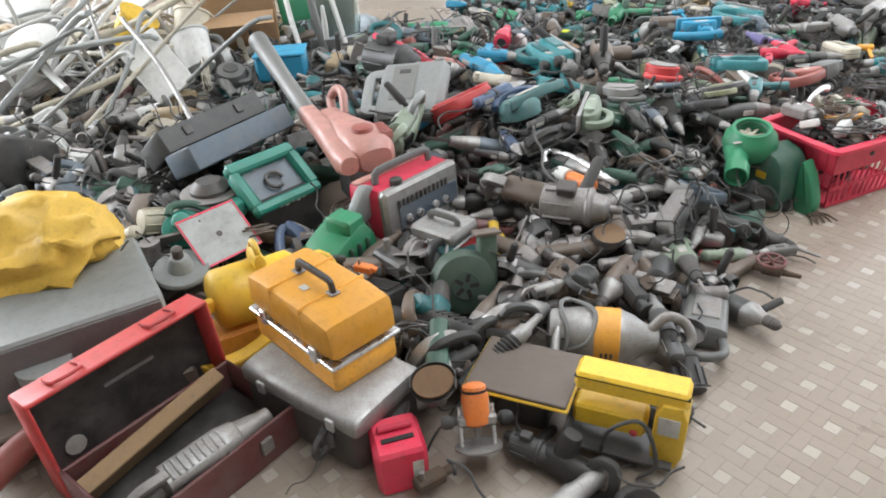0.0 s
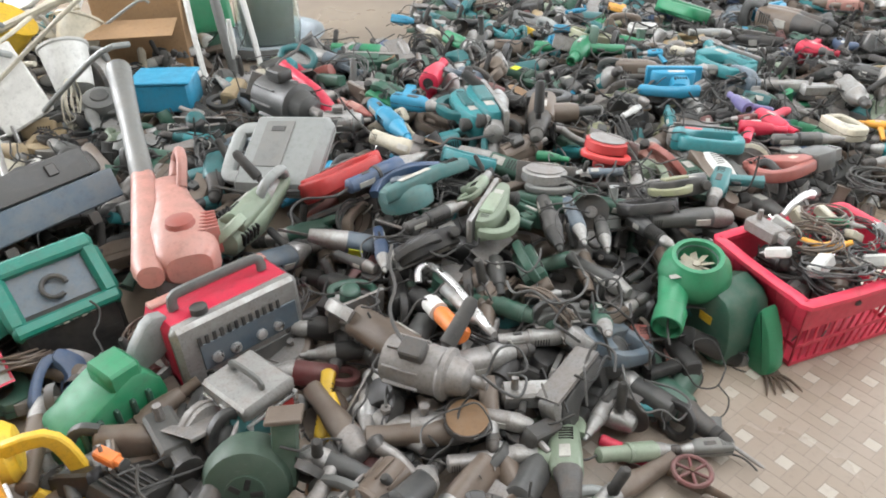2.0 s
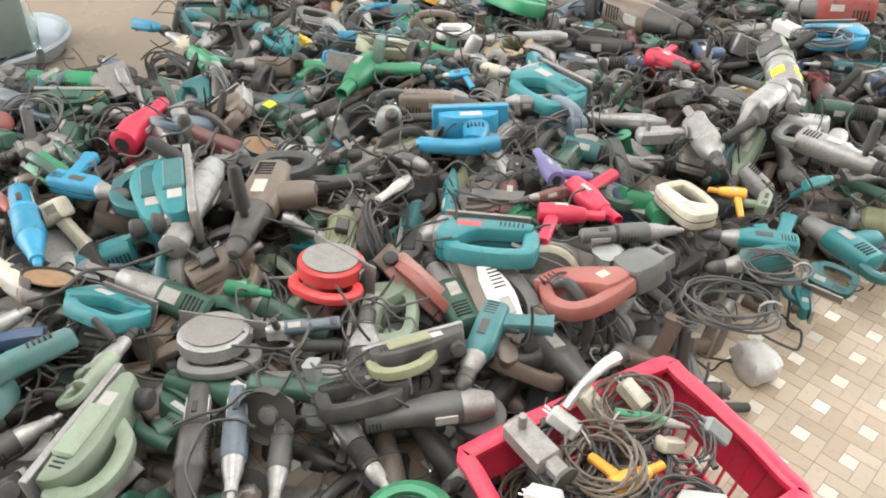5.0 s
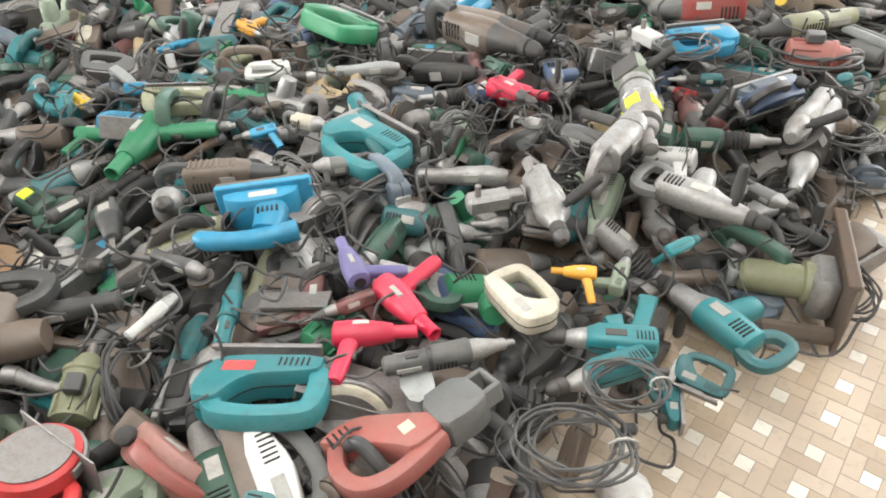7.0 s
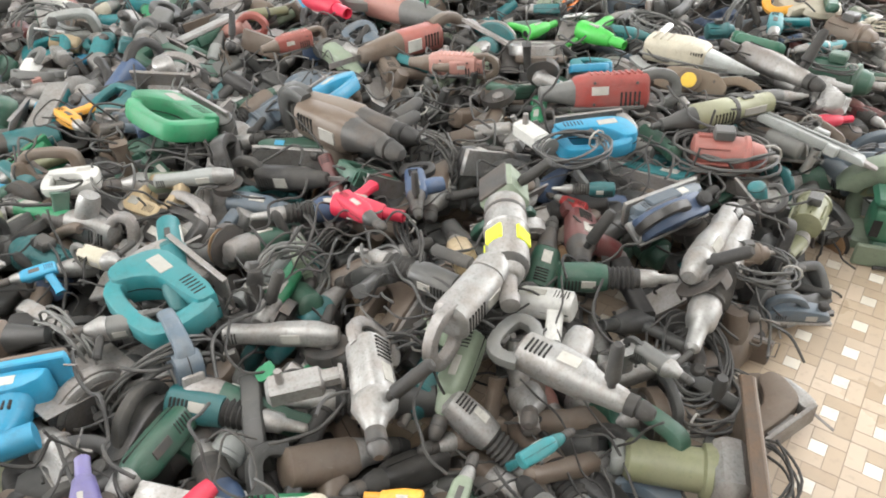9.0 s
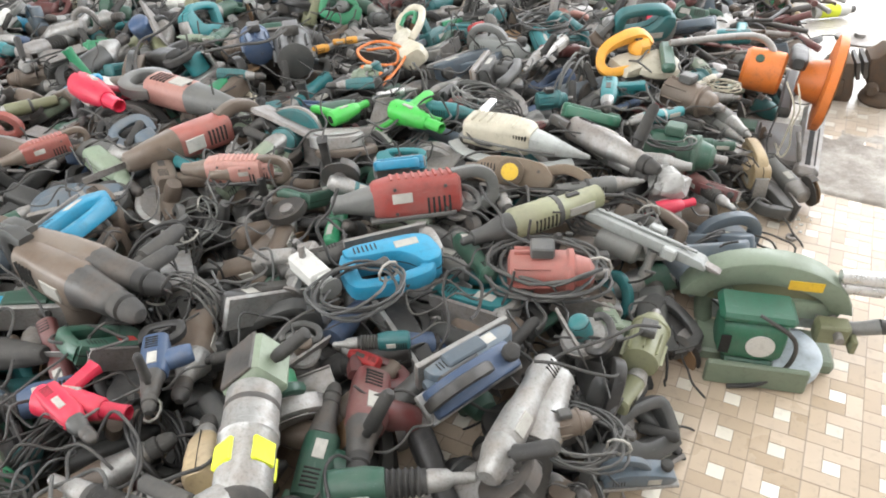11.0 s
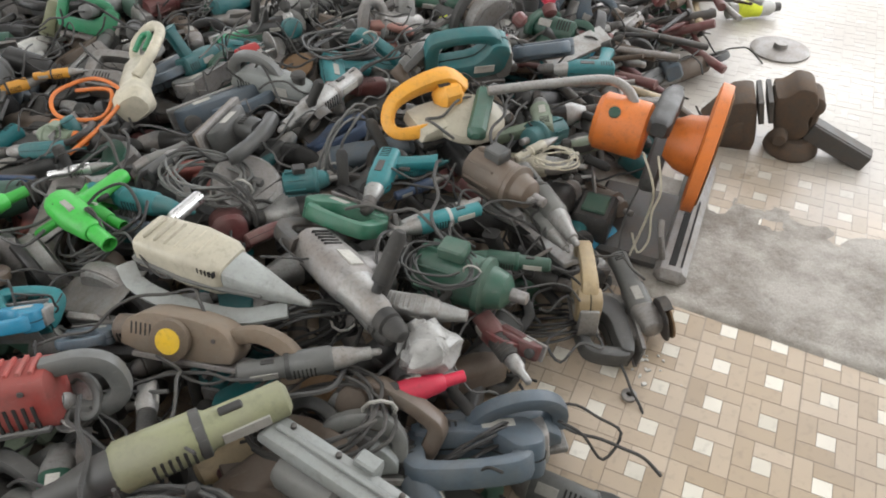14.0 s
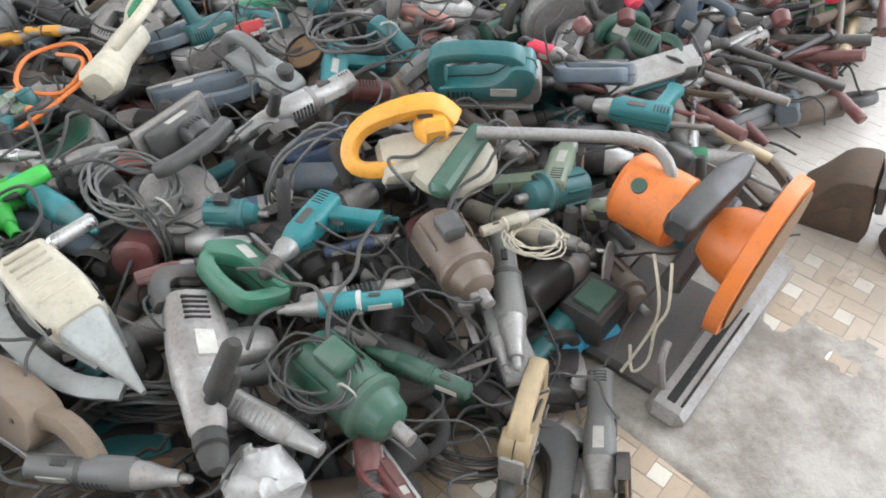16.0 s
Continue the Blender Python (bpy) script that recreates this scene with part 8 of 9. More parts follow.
put("heat_gun", "green", (0.959, 3.542, 0.340), (-17, 0, 60), 0.63, 1, "green plastic hand tool")
put("breaker", "faded_red", (1.182, 2.688, 0.100), (-93, 0, 90), 0.50, 0, "faded red tool body at the heap's edge", second="brown")
put("die_grinder", "pink", (1.264, 2.606, 0.080), (-90, 0, 0), 0.50, 1, "faded pink cylindrical tool body")
put("planer", "grey", (0.911, 2.723, 0.200), (12, 0, 0), 0.61, 0, "grey planer with sticker")
put("die_grinder", "silver", (0.861, 2.629, 0.180), (8, 0, 0), 0.94, 1, "silver cylindrical tool with red stripe")
put("angle_grinder", "dark_grey", (1.064, 2.869, 0.240), (-49, 0, 0), 0.86, 0, "dark grinder at the heap's slope")
put("bellows_hammer", "dark_grey", (1.256, 3.053, 0.300), (-60, 0, 0), 0.71, 0, "dark grey chipping hammer")
put("heavy_drill", "dark_grey", (0.867, 2.780, 0.220), (8, 0, 0), 0.52, 0, "dark grey heavy drill")
put("angle_grinder", "dark_grey", (1.430, 3.135, 0.300), (5, 0, 0), 0.99, 1, "dark grey grinder with pointed nose")
put("pistol_drill", "deep_teal", (1.558, 3.307, 0.330), (-115, 0, 90), 1.05, 0, "dark teal pistol drill")
put("pistol_drill", "teal", (2.352, 3.575, 0.300), (-172, 0, -90), 0.93, 0, "teal pistol drill lying flat")
put("cable_coil", "dark_grey", (2.228, 3.415, 0.280), (-14, 0, 0), 0.98, 1, "dark supply cable coiled in loops")
put("jigsaw", "deep_teal", (2.599, 3.582, 0.200), (134, 0, 60), 0.58, 0, "dark teal jigsaw at the edge")
put("heavy_drill", "silver", (2.681, 4.287, 0.420), (42, 0, 0), 1.09, 0, "bare metal drill on top of the heap")
put("die_grinder", "teal", (1.976, 4.658, 0.360), (-84, 0, 0), 1.36, 0, "teal straight grinder in the heap")
put("pistol_drill", "green", (0.592, 5.046, 0.330), (-55, 0, 60), 1.19, 0, "green pistol drill in the heap")
put("pistol_drill", "sky_blue", (0.232, 5.511, 0.330), (-25, 0, 60), 0.76, 1, "blue pistol drill in the heap")
put("pistol_drill", "yellow", (1.010, 5.131, 0.360), (-62, 0, 60), 0.58, 1, "small yellow drill in the heap")
put("circular_saw", "dark_green", (0.247, 2.745, 0.200), (-144, 0, 80), 0.77, 0, "dark green round saw body", second="dark_green")
put("rotary_hammer", "brown", (0.434, 2.532, 0.220), (-40, 0, 40), 1.50, 1, "large old brown drill with long barrel", second="silver")
put("motor_body", "steel", (0.516, 2.402, 0.260), (-22, 0, 20), 1.45, 0, "big bare metal drill motor")
put("die_grinder", "silver", (1.010, 2.398, 0.100), (-121, 0, 0), 0.79, 1, "bare metal air tool")
put("pistol_drill", "grey", (1.284, 2.311, 0.050), (-174, 0, -90), 0.69, 0, "grey pistol drill lying on the tiles")
put("motor_body", "teal", (1.158, 2.468, 0.070), (146, 0, 0), 0.59, 0, "faded teal motor body")
put("planer", "grey", (0.921, 2.679, 0.240), (12, 0, 0), 0.66, 0, "grey metal tool with white sticker")
put("angle_grinder", "steel", (0.696, 2.314, 0.160), (-14, 0, 0), 0.77, 0, "dull metal grinder in the heap")
put("metal_scrap", "steel", (0.401, 2.314, 0.120), (-36, 0, 0), 1.29, 0, "dull metal casting in the heap")
put("angle_grinder", "dark_grey", (0.251, 2.917, 0.260), (-31, 0, 0), 0.56, 1, "dark grinder in the heap")
put("die_grinder", "navy", (0.336, 2.932, 0.300), (-79, 0, 0), 0.82, 1, "navy blue straight grinder")
put("rotary_hammer", "sage", (-0.142, 3.131, 0.360), (75, 0, 50), 1.21, 0, "pale grey-green handheld machine", second="sage")
put("breaker", "black", (-0.03, 1.87, 0.10), (145, 0, 30), 1.15, 0, "long black machine body")
put("router", "orange", (0.061, 1.423, 0.155), (93, 63, 0), 0.91, 0, "router with an orange top standing upright")
put("heavy_drill", "silver", (0.347, 1.980, 0.180), (17, 0, 0), 0.50, 0, "bare metal drill in the heap")
put("die_grinder", "dark_grey", (0.702, 1.840, 0.100), (88, 0, 0), 1.12, 1, "dark grey straight tool")
put("metal_scrap", "steel", (0.507, 2.303, 0.140), (2, 0, 0), 1.30, 0, "dull metal machine parts")
put("metal_scrap", "silver", (0.791, 2.404, 0.160), (4, 0, 0), 1.13, 1, "bare metal machine part")
put("heavy_drill", "steel", (0.655, 2.490, 0.200), (16, 0, 0), 0.97, 0, "dull metal drill with side handle")
put("angle_grinder", "steel", (0.700, 2.211, 0.120), (10, 0, 0), 0.81, 0, "dull metal angle grinder")
put("metal_scrap", "dark_steel", (0.346, 2.227, 0.100), (3, 0, 0), 1.07, 2, "blackened metal casting in the heap")
put("pistol_drill", "teal", (1.155, 2.429, 0.080), (172, 0, 0), 0.56, 0, "faded teal drill on the tiles")
put("heavy_drill", "dark_grey", (-0.152, 1.534, 0.100), (79, 0, 0), 0.50, 0, "dark grey drill in the heap")
put("metal_scrap", "rust", (-0.076, 1.312, 0.050), (28, 0, 0), 0.69, 1, "rusted brown machine part")
put("breaker", "dark_grey", (-0.327, 1.497, 0.100), (63, 0, 0), 0.50, 0, "dark grey machine body")
put("motor_body", "dark_grey", (0.206, 1.388, 0.060), (-32, 0, 0), 0.68, 0, "finned dark motor in the heap")
put("metal_scrap", "orange", (-0.281, 2.119, 0.220), (-25, 0, 0), 0.57, 1, "orange plastic battery pack")
put("metal_scrap", "dark_grey", (-0.181, 2.240, 0.160), (-51, 0, 0), 1.38, 1, "dark grey charger in the heap")
put("breaker", "brick_red", (3.420, 5.183, 0.380), (167, 0, 15), 0.97, 0, "large red demolition hammer with grey handle", second="grey")
put("jigsaw", "sky_blue", (3.284, 4.944, 0.360), (-4, 0, 90), 1.15, 0, "bright blue jigsaw lying on its side")
put("metal_scrap", "white", (3.058, 4.954, 0.400), (-74, 0, 0), 0.97, 1, "white plug head in the heap")
put("die_grinder", "olive", (3.700, 4.954, 0.360), (-176, 0, 0), 1.46, 0, "long olive green straight grinder")
put("motor_body", "faded_red", (3.649, 4.764, 0.320), (-28, 0, 0), 1.26, 0, "faded red motor body with dark end cap", second="dark_grey")
put("cable_coil", "dark_grey", (3.653, 4.781, 0.300), (-22, 0, 0), 1.30, 1, "dark grey supply cable wound round a tool")
put("angle_grinder", "silver", (3.324, 4.343, 0.360), (-141, 0, 40), 1.08, 0, "big bare metal grinder with orange sticker")
put("planer", "navy", (3.292, 4.468, 0.380), (16, 0, 30), 0.89, 0, "dark navy grip of a grinder")
put("rotary_hammer", "navy", (2.657, 4.814, 0.360), (-98, 0, 90), 0.71, 1, "navy blue hammer drill")
put("heat_gun", "crimson", (2.489, 4.772, 0.360), (-35, 0, 40), 1.04, 1, "crimson heat gun in the heap")
put("jigsaw", "sky_blue", (2.498, 5.526, 0.360), (47, 0, 70), 1.10, 0, "bright blue jigsaw in the heap")
put("rotary_hammer", "brown", (2.529, 5.246, 0.380), (-48, 0, 0), 1.48, 1, "brown dusty rotary hammer")
put("breaker", "pink", (2.970, 5.574, 0.380), (153, 0, 0), 0.68, 0, "faded pink demolition hammer", second="brown")
put("recip_saw", "pink", (2.887, 6.232, 0.380), (-52, 0, 90), 1.50, 0, "faded pink reciprocating saw", second="grey")
put("recip_saw", "faded_red", (2.896, 5.880, 0.360), (-159, 0, 0), 1.34, 0, "dusty red long hammer", second="brown")
put("breaker", "faded_red", (2.413, 5.995, 0.380), (-163, 0, 0), 0.56, 0, "faded red hammer body", second="brown")
put("heat_gun", "lime", (3.418, 5.824, 0.360), (23, 0, 90), 0.83, 1, "bright lime green hand tool")
put("heat_gun", "lime", (3.622, 5.684, 0.360), (-66, 0, 90), 1.14, 1, "bright lime green hand tool")
put("jigsaw", "sky_blue", (3.472, 5.399, 0.360), (-14, 0, 60), 0.69, 0, "blue loop handled jigsaw")
put("heat_gun", "crimson", (2.596, 6.340, 0.400), (-65, 0, 60), 1.49, 1, "bright crimson heat gun")
put("circular_saw", "brown", (2.974, 4.790, 0.300), (-157, 0, 60), 0.50, 0, "dusty maroon circular saw")
put("pistol_drill", "red", (3.101, 4.729, 0.280), (128, 0, 60), 0.50, 0, "red drill body deep in the heap")
put("bellows_hammer", "deep_teal", (3.146, 4.695, 0.340), (160, 0, 0), 0.53, 0, "dark teal chipping tool")
put("cable_coil", "dark_grey", (3.138, 4.815, 0.400), (19, 0, 0), 0.99, 0, "dark grey tangled supply cables")
put("cable_coil", "dark_grey", (3.438, 4.284, 0.300), (-41, 0, 0), 0.83, 1, "dark thick cable in loops")
put("motor_body", "brown", (3.432, 4.316, 0.320), (-10, 0, 0), 0.57, 0, "brown dusty motor in the heap")
put("planer", "slate", (3.603, 4.264, 0.120), (-20, 0, 0), 0.63, 0, "slate grey tool body at the edge")
put("heavy_drill", "olive", (3.668, 4.409, 0.220), (30, 0, 0), 0.59, 0, "olive green drill in the heap")
put("motor_body", "olive", (3.769, 4.494, 0.260), (42, 0, 0), 0.95, 0, "olive green motor in the heap")
put("circular_saw", "deep_teal", (3.611, 4.534, 0.300), (82, 0, 70), 0.59, 0, "dark teal saw body")
put("jigsaw", "slate", (4.274, 4.845, 0.140), (-20, 0, 60), 1.26, 0, "slate grey planer with loop handle")
put("shear", "cream", (3.888, 5.384, 0.360), (-51, 0, 0), 0.98, 0, "large cream polisher body with pointed tail")
put("sheet_sander", "dark_grey", (4.050, 5.892, 0.360), (47, 0, 80), 1.10, 1, "dark sander with blue pad lying on edge", second="sky_blue")
put("angle_grinder", "silver", (4.325, 5.962, 0.360), (-146, 0, 60), 0.97, 0, "bare metal angle grinder")
put("jigsaw", "deep_teal", (4.80, 5.95, 0.385), (-14, 0, 20), 1.15, 0, "dark teal jigsaw with red label")
put("pistol_drill", "teal", (4.327, 5.520, 0.360), (-127, 0, 90), 0.90, 0, "bright teal pistol drill lying flat")
put("jigsaw", "deep_green", (4.204, 5.459, 0.330), (125, 0, -60), 0.90, 0, "dull green loop handle of a saw", second="deep_green")
put("die_grinder", "teal", (4.391, 5.330, 0.340), (178, 0, 0), 0.76, 1, "green and white angle grinder with wound cable", second="white")
put("rotary_hammer", "steel", (4.139, 5.240, 0.340), (-76, 0, 60), 1.19, 0, "large dull metal drill with black side handle", second="dark_steel")
put("breaker", "silver", (4.248, 5.127, 0.300), (-38, 0, 20), 0.50, 0, "grey metal machine body", second="silver")
put("die_grinder", "grey", (3.997, 5.062, 0.320), (-14, 0, 0), 0.9, 1, "grey tubular grinder with metal collar")
put("heat_gun", "crimson", (4.194, 4.965, 0.240), (-6, 0, 40), 0.77, 1, "crimson pink plastic hand tool")
put("planer", "slate", (4.312, 4.891, 0.120), (165, 0, 0), 1.19, 1, "slate grey planer with blue label")
put("cable_coil", "black", (3.984, 4.968, 0.260), (-20, 0, 0), 1.12, 1, "black thick cable coiled in loops")
put("jigsaw", "tan", (4.712, 5.130, 0.140), (-117, 0, 0), 0.93, 0, "tan jigsaw with a yellow handle", second="yellow")
put("angle_grinder", "grey", (4.870, 5.116, 0.070), (-107, 0, 100), 0.92, 1, "grey angle grinder lying on the tiles")
put("motor_body", "brown", (4.631, 5.432, 0.320), (-80, 0, 0), 1.02, 0, "brown cone-nosed motor in the heap")
put("die_grinder", "grey", (4.725, 5.350, 0.260), (-96, 0, 0), 1.08, 1, "grey slim straight grinder")
put("cable_coil", "cream", (4.797, 5.442, 0.320), (-23, 0, 0), 0.51, 1, "small coil of pale cable")
put("die_grinder", "cream", (4.766, 5.488, 0.340), (14, 0, 0), 0.50, 1, "small cream tube tool")
put("motor_body", "dark_green", (4.396, 5.178, 0.280), (-51, 0, 0), 1.29, 0, "dark green motor wound with cable")
put("cable_coil", "dark_grey", (4.343, 5.185, 0.330), (-43, 0, 0), 0.71, 0, "dark cable wound round a tool")
put("die_grinder", "dark_green", (4.516, 5.213, 0.260), (145, 0, 0), 0.73, 0, "dark green straight grinder")
put("pistol_drill", "teal", (5.111, 5.803, 0.340), (150, 0, -90), 0.87, 0, "teal pistol drill lying flat")
put("heat_gun", "lime", (3.609, 5.769, 0.340), (60, 0, 60), 0.69, 1, "bright lime green drill")
put("heat_gun", "lime", (3.657, 5.716, 0.340), (-54, 0, 60), 0.78, 1, "bright lime green drill")
put("die_grinder", "teal", (3.763, 5.736, 0.330), (-43, 0, 0), 0.98, 0, "long teal straight grinder")
put("die_grinder", "chrome", (3.641, 5.898, 0.360), (-6, 0, 0), 0.50, 1, "chromed cylindrical tool in the heap")
put("angle_grinder", "grey", (3.833, 5.897, 0.340), (-163, 0, 0), 0.50, 1, "grey angle grinder in the heap")
put("motor_body", "deep_teal", (4.165, 5.646, 0.320), (-14, 0, 0), 0.67, 0, "dark teal motor in the heap")
put("die_grinder", "navy", (4.441, 5.519, 0.300), (7, 0, 0), 0.52, 1, "navy blue tool grip")
put("pistol_drill", "maroon", (4.034, 5.516, 0.300), (13, 0, 40), 0.56, 0, "dull maroon drill in the heap")
put("planer", "maroon", (4.441, 5.021, 0.200), (-63, 0, 60), 0.50, 0, "dull maroon tool body")
put("motor_body", "sage", (3.591, 6.124, 0.340), (135, 0, 0), 0.68, 0, "dusty green motor in the heap")
put("jigsaw", "slate", (3.604, 5.346, 0.300), (-15, 0, 60), 0.50, 0, "blue slate jigsaw in the heap")
put("circular_saw", "silver", (3.562, 5.155, 0.320), (127, 0, 60), 0.50, 0, "grey metal saw body", second="grey")
put("bellows_hammer", "silver", (3.684, 5.078, 0.320), (-100, 0, 0), 0.50, 0, "light grey hammer body")
put("die_grinder", "sage", (3.726, 4.995, 0.300), (173, 0, 0), 0.51, 1, "pale green straight grinder")
put("planer", "light_grey", (3.990, 4.934, 0.200), (153, 0, 30), 0.99, 0, "pale grey metal tool")
put("circular_saw", "grey", (3.337, 5.678, 0.340), (158, 0, -70), 0.99, 0, "big grinder with rusty round guard", second="brown")
put("jigsaw", "teal", (3.469, 5.433, 0.340), (156, 0, 80), 0.71, 0, "teal jigsaw with loop handle")
put("breaker", "pink", (3.014, 5.540, 0.380), (166, 0, 0), 0.50, 0, "faded pink demolition hammer", second="brown")
put("bellows_hammer", "brown", (3.745, 5.277, 0.320), (-30, 0, 0), 0.72, 0, "brown metal machine with yellow round label")
put("pistol_drill", "deep_teal", (3.531, 6.083, 0.340), (161, 0, -60), 0.74, 0, "dark teal pistol drill")
put("motor_body", "navy", (3.260, 6.654, 0.360), (85, 0, 0), 1.28, 0, "blue plastic machine body")
put("motor_body", "dark_grey", (3.393, 6.510, 0.360), (80, 0, 0), 1.65, 0, "dark grey box-shaped motor")
put("die_grinder", "teal", (4.425, 5.546, 0.340), (-4, 0, 0), 0.64, 0, "teal grip of a drill")
put("bellows_hammer", "silver", (4.406, 5.361, 0.320), (8, 0, 0), 0.66, 0, "bare metal drill wound with cable")
put("bellows_hammer", "dark_green", (4.407, 5.185, 0.280), (127, 0, 0), 0.71, 0, "dark green hammer with ribbed neck")
put("motor_body", "brown", (4.630, 5.426, 0.320), (-71, 0, 0), 1.16, 0, "brown dusty motor in the heap")
put("die_grinder", "grey", (4.690, 5.301, 0.240), (-90, 0, 0), 0.73, 1, "grey straight grinder in the heap")
put("rotary_hammer", "grey", (4.155, 5.232, 0.300), (-85, 0, 60), 0.95, 0, "grey hammer drill in the heap")
put("bellows_hammer", "maroon", (4.412, 5.043, 0.200), (-88, 0, 0), 0.68, 0, "dull maroon tool body")
put("die_grinder", "sage", (3.024, 6.844, 0.360), (144, 0, 0), 0.58, 0, "dusty green straight grinder")
put("pistol_drill", "deep_teal", (3.131, 6.389, 0.340), (-35, 0, 60), 0.76, 0, "dark teal pistol drill")
put("die_grinder", "silver", (4.303, 5.946, 0.360), (-147, 0, 0), 1.13, 1, "bare metal grinder in the heap")
put("heavy_drill", "crimson", (4.983, 6.088, 0.340), (-47, 0, 0), 0.50, 0, "crimson round motor with cable")
put("planer", "light_grey", (4.218, 6.184, 0.340), (-46, 0, 0), 1.00, 0, "pale dusty sander in the heap")
put("belt_sander", "grey", (4.678, 6.051, 0.380), (40, 0, 40), 0.84, 0, "grey sander with perforated plate")
put("cable_coil", "dark_grey", (4.473, 6.251, 0.360), (-5, 0, 0), 0.98, 0, "dark supply cable coil")
put("router", "red", (4.213, 6.354, 0.360), (-165, 0, 0), 0.63, 0, "dull red router in the heap")
put("circular_saw", "deep_teal", (3.645, 6.108, 0.340), (55, 0, 70), 0.50, 0, "dark teal saw body")
put("jigsaw", "slate", (5.093, 5.984, 0.330), (-12, 0, 60), 0.88, 0, "dark slate jigsaw box")
put("die_grinder", "amber", (3.630, 6.432, 0.380), (-12, 0, 0), 0.50, 1, "amber tool handle in the heap")
put("heavy_drill", "dark_grey", (3.841, 5.856, 0.340), (35, 0, 0), 0.50, 0, "dark drill wound with cable")


# ---- floor tiles: pinwheels of a pale square between four tan bars ----
BLOCK, TURNED, GAP = 0.1262, 40.0, 0.0020
CELL = BLOCK / 3
floor_turn = Matrix.Translation((4.974, 4.957, 0)) @ Matrix.Rotation(radians(TURNED), 4, "Z")
BARS = [(1, 1, 1, 1, "tile_white"), (0, 0, 2, 1, "tile_tan"), (2, 0, 1, 2, "tile_tan"), (1, 2, 2, 1, "tile_tan"), (0, 1, 1, 2, "tile_tan")]


def bar_mesh(sx, sy, material):
    w, d, r, h = sx * CELL - GAP, sy * CELL - GAP, 0.0005, 0.0008
    g = Geo()
    g.ring_skin([[(a * w / 2, b * d / 2, 0) for a, b in ((-1, -1), (1, -1), (1, 1), (-1, 1))], [(a * w / 2, b * d / 2, h - r) for a, b in ((-1, -1), (1, -1), (1, 1), (-1, 1))],
                 [(a * (w / 2 - r), b * (d / 2 - r), h) for a, b in ((-1, -1), (1, -1), (1, 1), (-1, 1))]])
    return g


BAR_GEO = {(sx, sy): bar_mesh(sx, sy, mat) for _, _, sx, sy, mat in BARS}
BAR_MESH = {(sx, sy): mesh_of("tile", BAR_GEO[sx, sy], MATS[mat]) for _, _, sx, sy, mat in BARS}
rest = {"tile_white": Geo(), "tile_tan": Geo()}
near = 0


for i in range(-64, 40):
    for j in range(-24, 12):
        for cx, cy, sx, sy, mat in BARS:
            q = floor_turn @ Vector((i * BLOCK + (cx + sx / 2) * CELL, j * BLOCK + (cy + sy / 2) * CELL, 0))
            if not (-1.5 < q.x < 9.5 and 0.2 < q.y < 9.5):
                continue
            if near < 300 and 4.15 < q.x < 5.3 and 4.05 < q.y < 4.95 and q.x + q.y > 8.75:
                ob = new("tile", BAR_MESH[sx, sy])
                ob.matrix_world = Matrix.Translation(q) @ Matrix.Rotation(radians(TURNED), 4, "Z")
                ob.parent = floor
                near += 1
            else:
                g = BAR_GEO[sx, sy]
                c, s = math.cos(radians(TURNED)), math.sin(radians(TURNED))
                base = len(rest[mat].v)
                rest[mat].v.extend((q.x + c * x - s * y, q.y + s * x + c * y, z) for x, y, z in g.v)
                rest[mat].f.extend(tuple(k + base for k in f) for f in g.f)
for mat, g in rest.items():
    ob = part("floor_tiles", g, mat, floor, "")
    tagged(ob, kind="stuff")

# the joints between the large tiles, two pinwheels wide
seams = Geo()
for i in range(-64, 40, 2):
    seams.box(i * BLOCK, -0.75, 0.0005, 0.0034, 4.5, 0.0012, 0.0003)
for j in range(-24, 12, 2):
    seams.box(-1.5, j * BLOCK, 0.0004, 13.0, 0.0034, 0.0012, 0.0003)
seam_ob = part("tile_joint", seams, "grout", floor)
seam_ob.matrix_world = floor_turn
tagged(seam_ob, kind="stuff")


def cement_strip():
    """Uneven cement trowelled across one row of tiles, running out from the heap; its near edge is a straight ridge."""
    rows, cols = 150, 40
    g = Geo()
    for i in range(rows + 1):
        for j in range(cols + 1):
            v, w = 0.55 - i / rows * 2.8, j / cols
            u = 0.085 + 0.07 * v + 0.58 * w
            p = floor_turn @ Vector((u, v, 0))
            far = 0.17 - w * 0.2 + 0.10 * noise.noise((v * 2.5, w * 2.0, 1)) + 0.05 * noise.noise((v * 11, w * 7, 4))
            lip = max(0.0, 1 - abs(w - 0.05) / 0.05)
            h = min(0.004, far * 0.06) + 0.003 * lip + 0.0016 * noise.noise((v * 9, w * 6, 7)) + 0.0008 * noise.noise((v * 40, w * 24, 9))
            if w < 0.02:
                h = -0.006
            g.v.append((p.x, p.y, 0.0022 + max(-0.008, h)))
    for i in range(rows):
        for j in range(cols):
            k = i * (cols + 1) + j
            g.f.append((k, k + 1, k + cols + 2, k + cols + 1))
    ob = solid("cement_strip", g, "trowelled", "grey cement smeared in a strip across the tiles", "cement", "structure")
    return ob


cement_strip()


# ---- the heap: loose tools between and under the ones placed one by one ----
EDGE = [(-3.0, -0.6), (0.3, 0.9), (0.6, 1.3), (0.9, 1.75), (1.30, 2.25), (1.65, 2.75), (2.35, 3.42), (2.65, 3.72), (3.0, 3.74), (3.4, 3.98), (3.75, 4.24), (4.0, 4.42), (4.4, 4.70), (4.72, 4.95), (5.0, 5.25), (5.25, 5.5), (5.65, 5.9), (6.3, 6.38), (7.0, 7.2), (8.2, 8.4)]


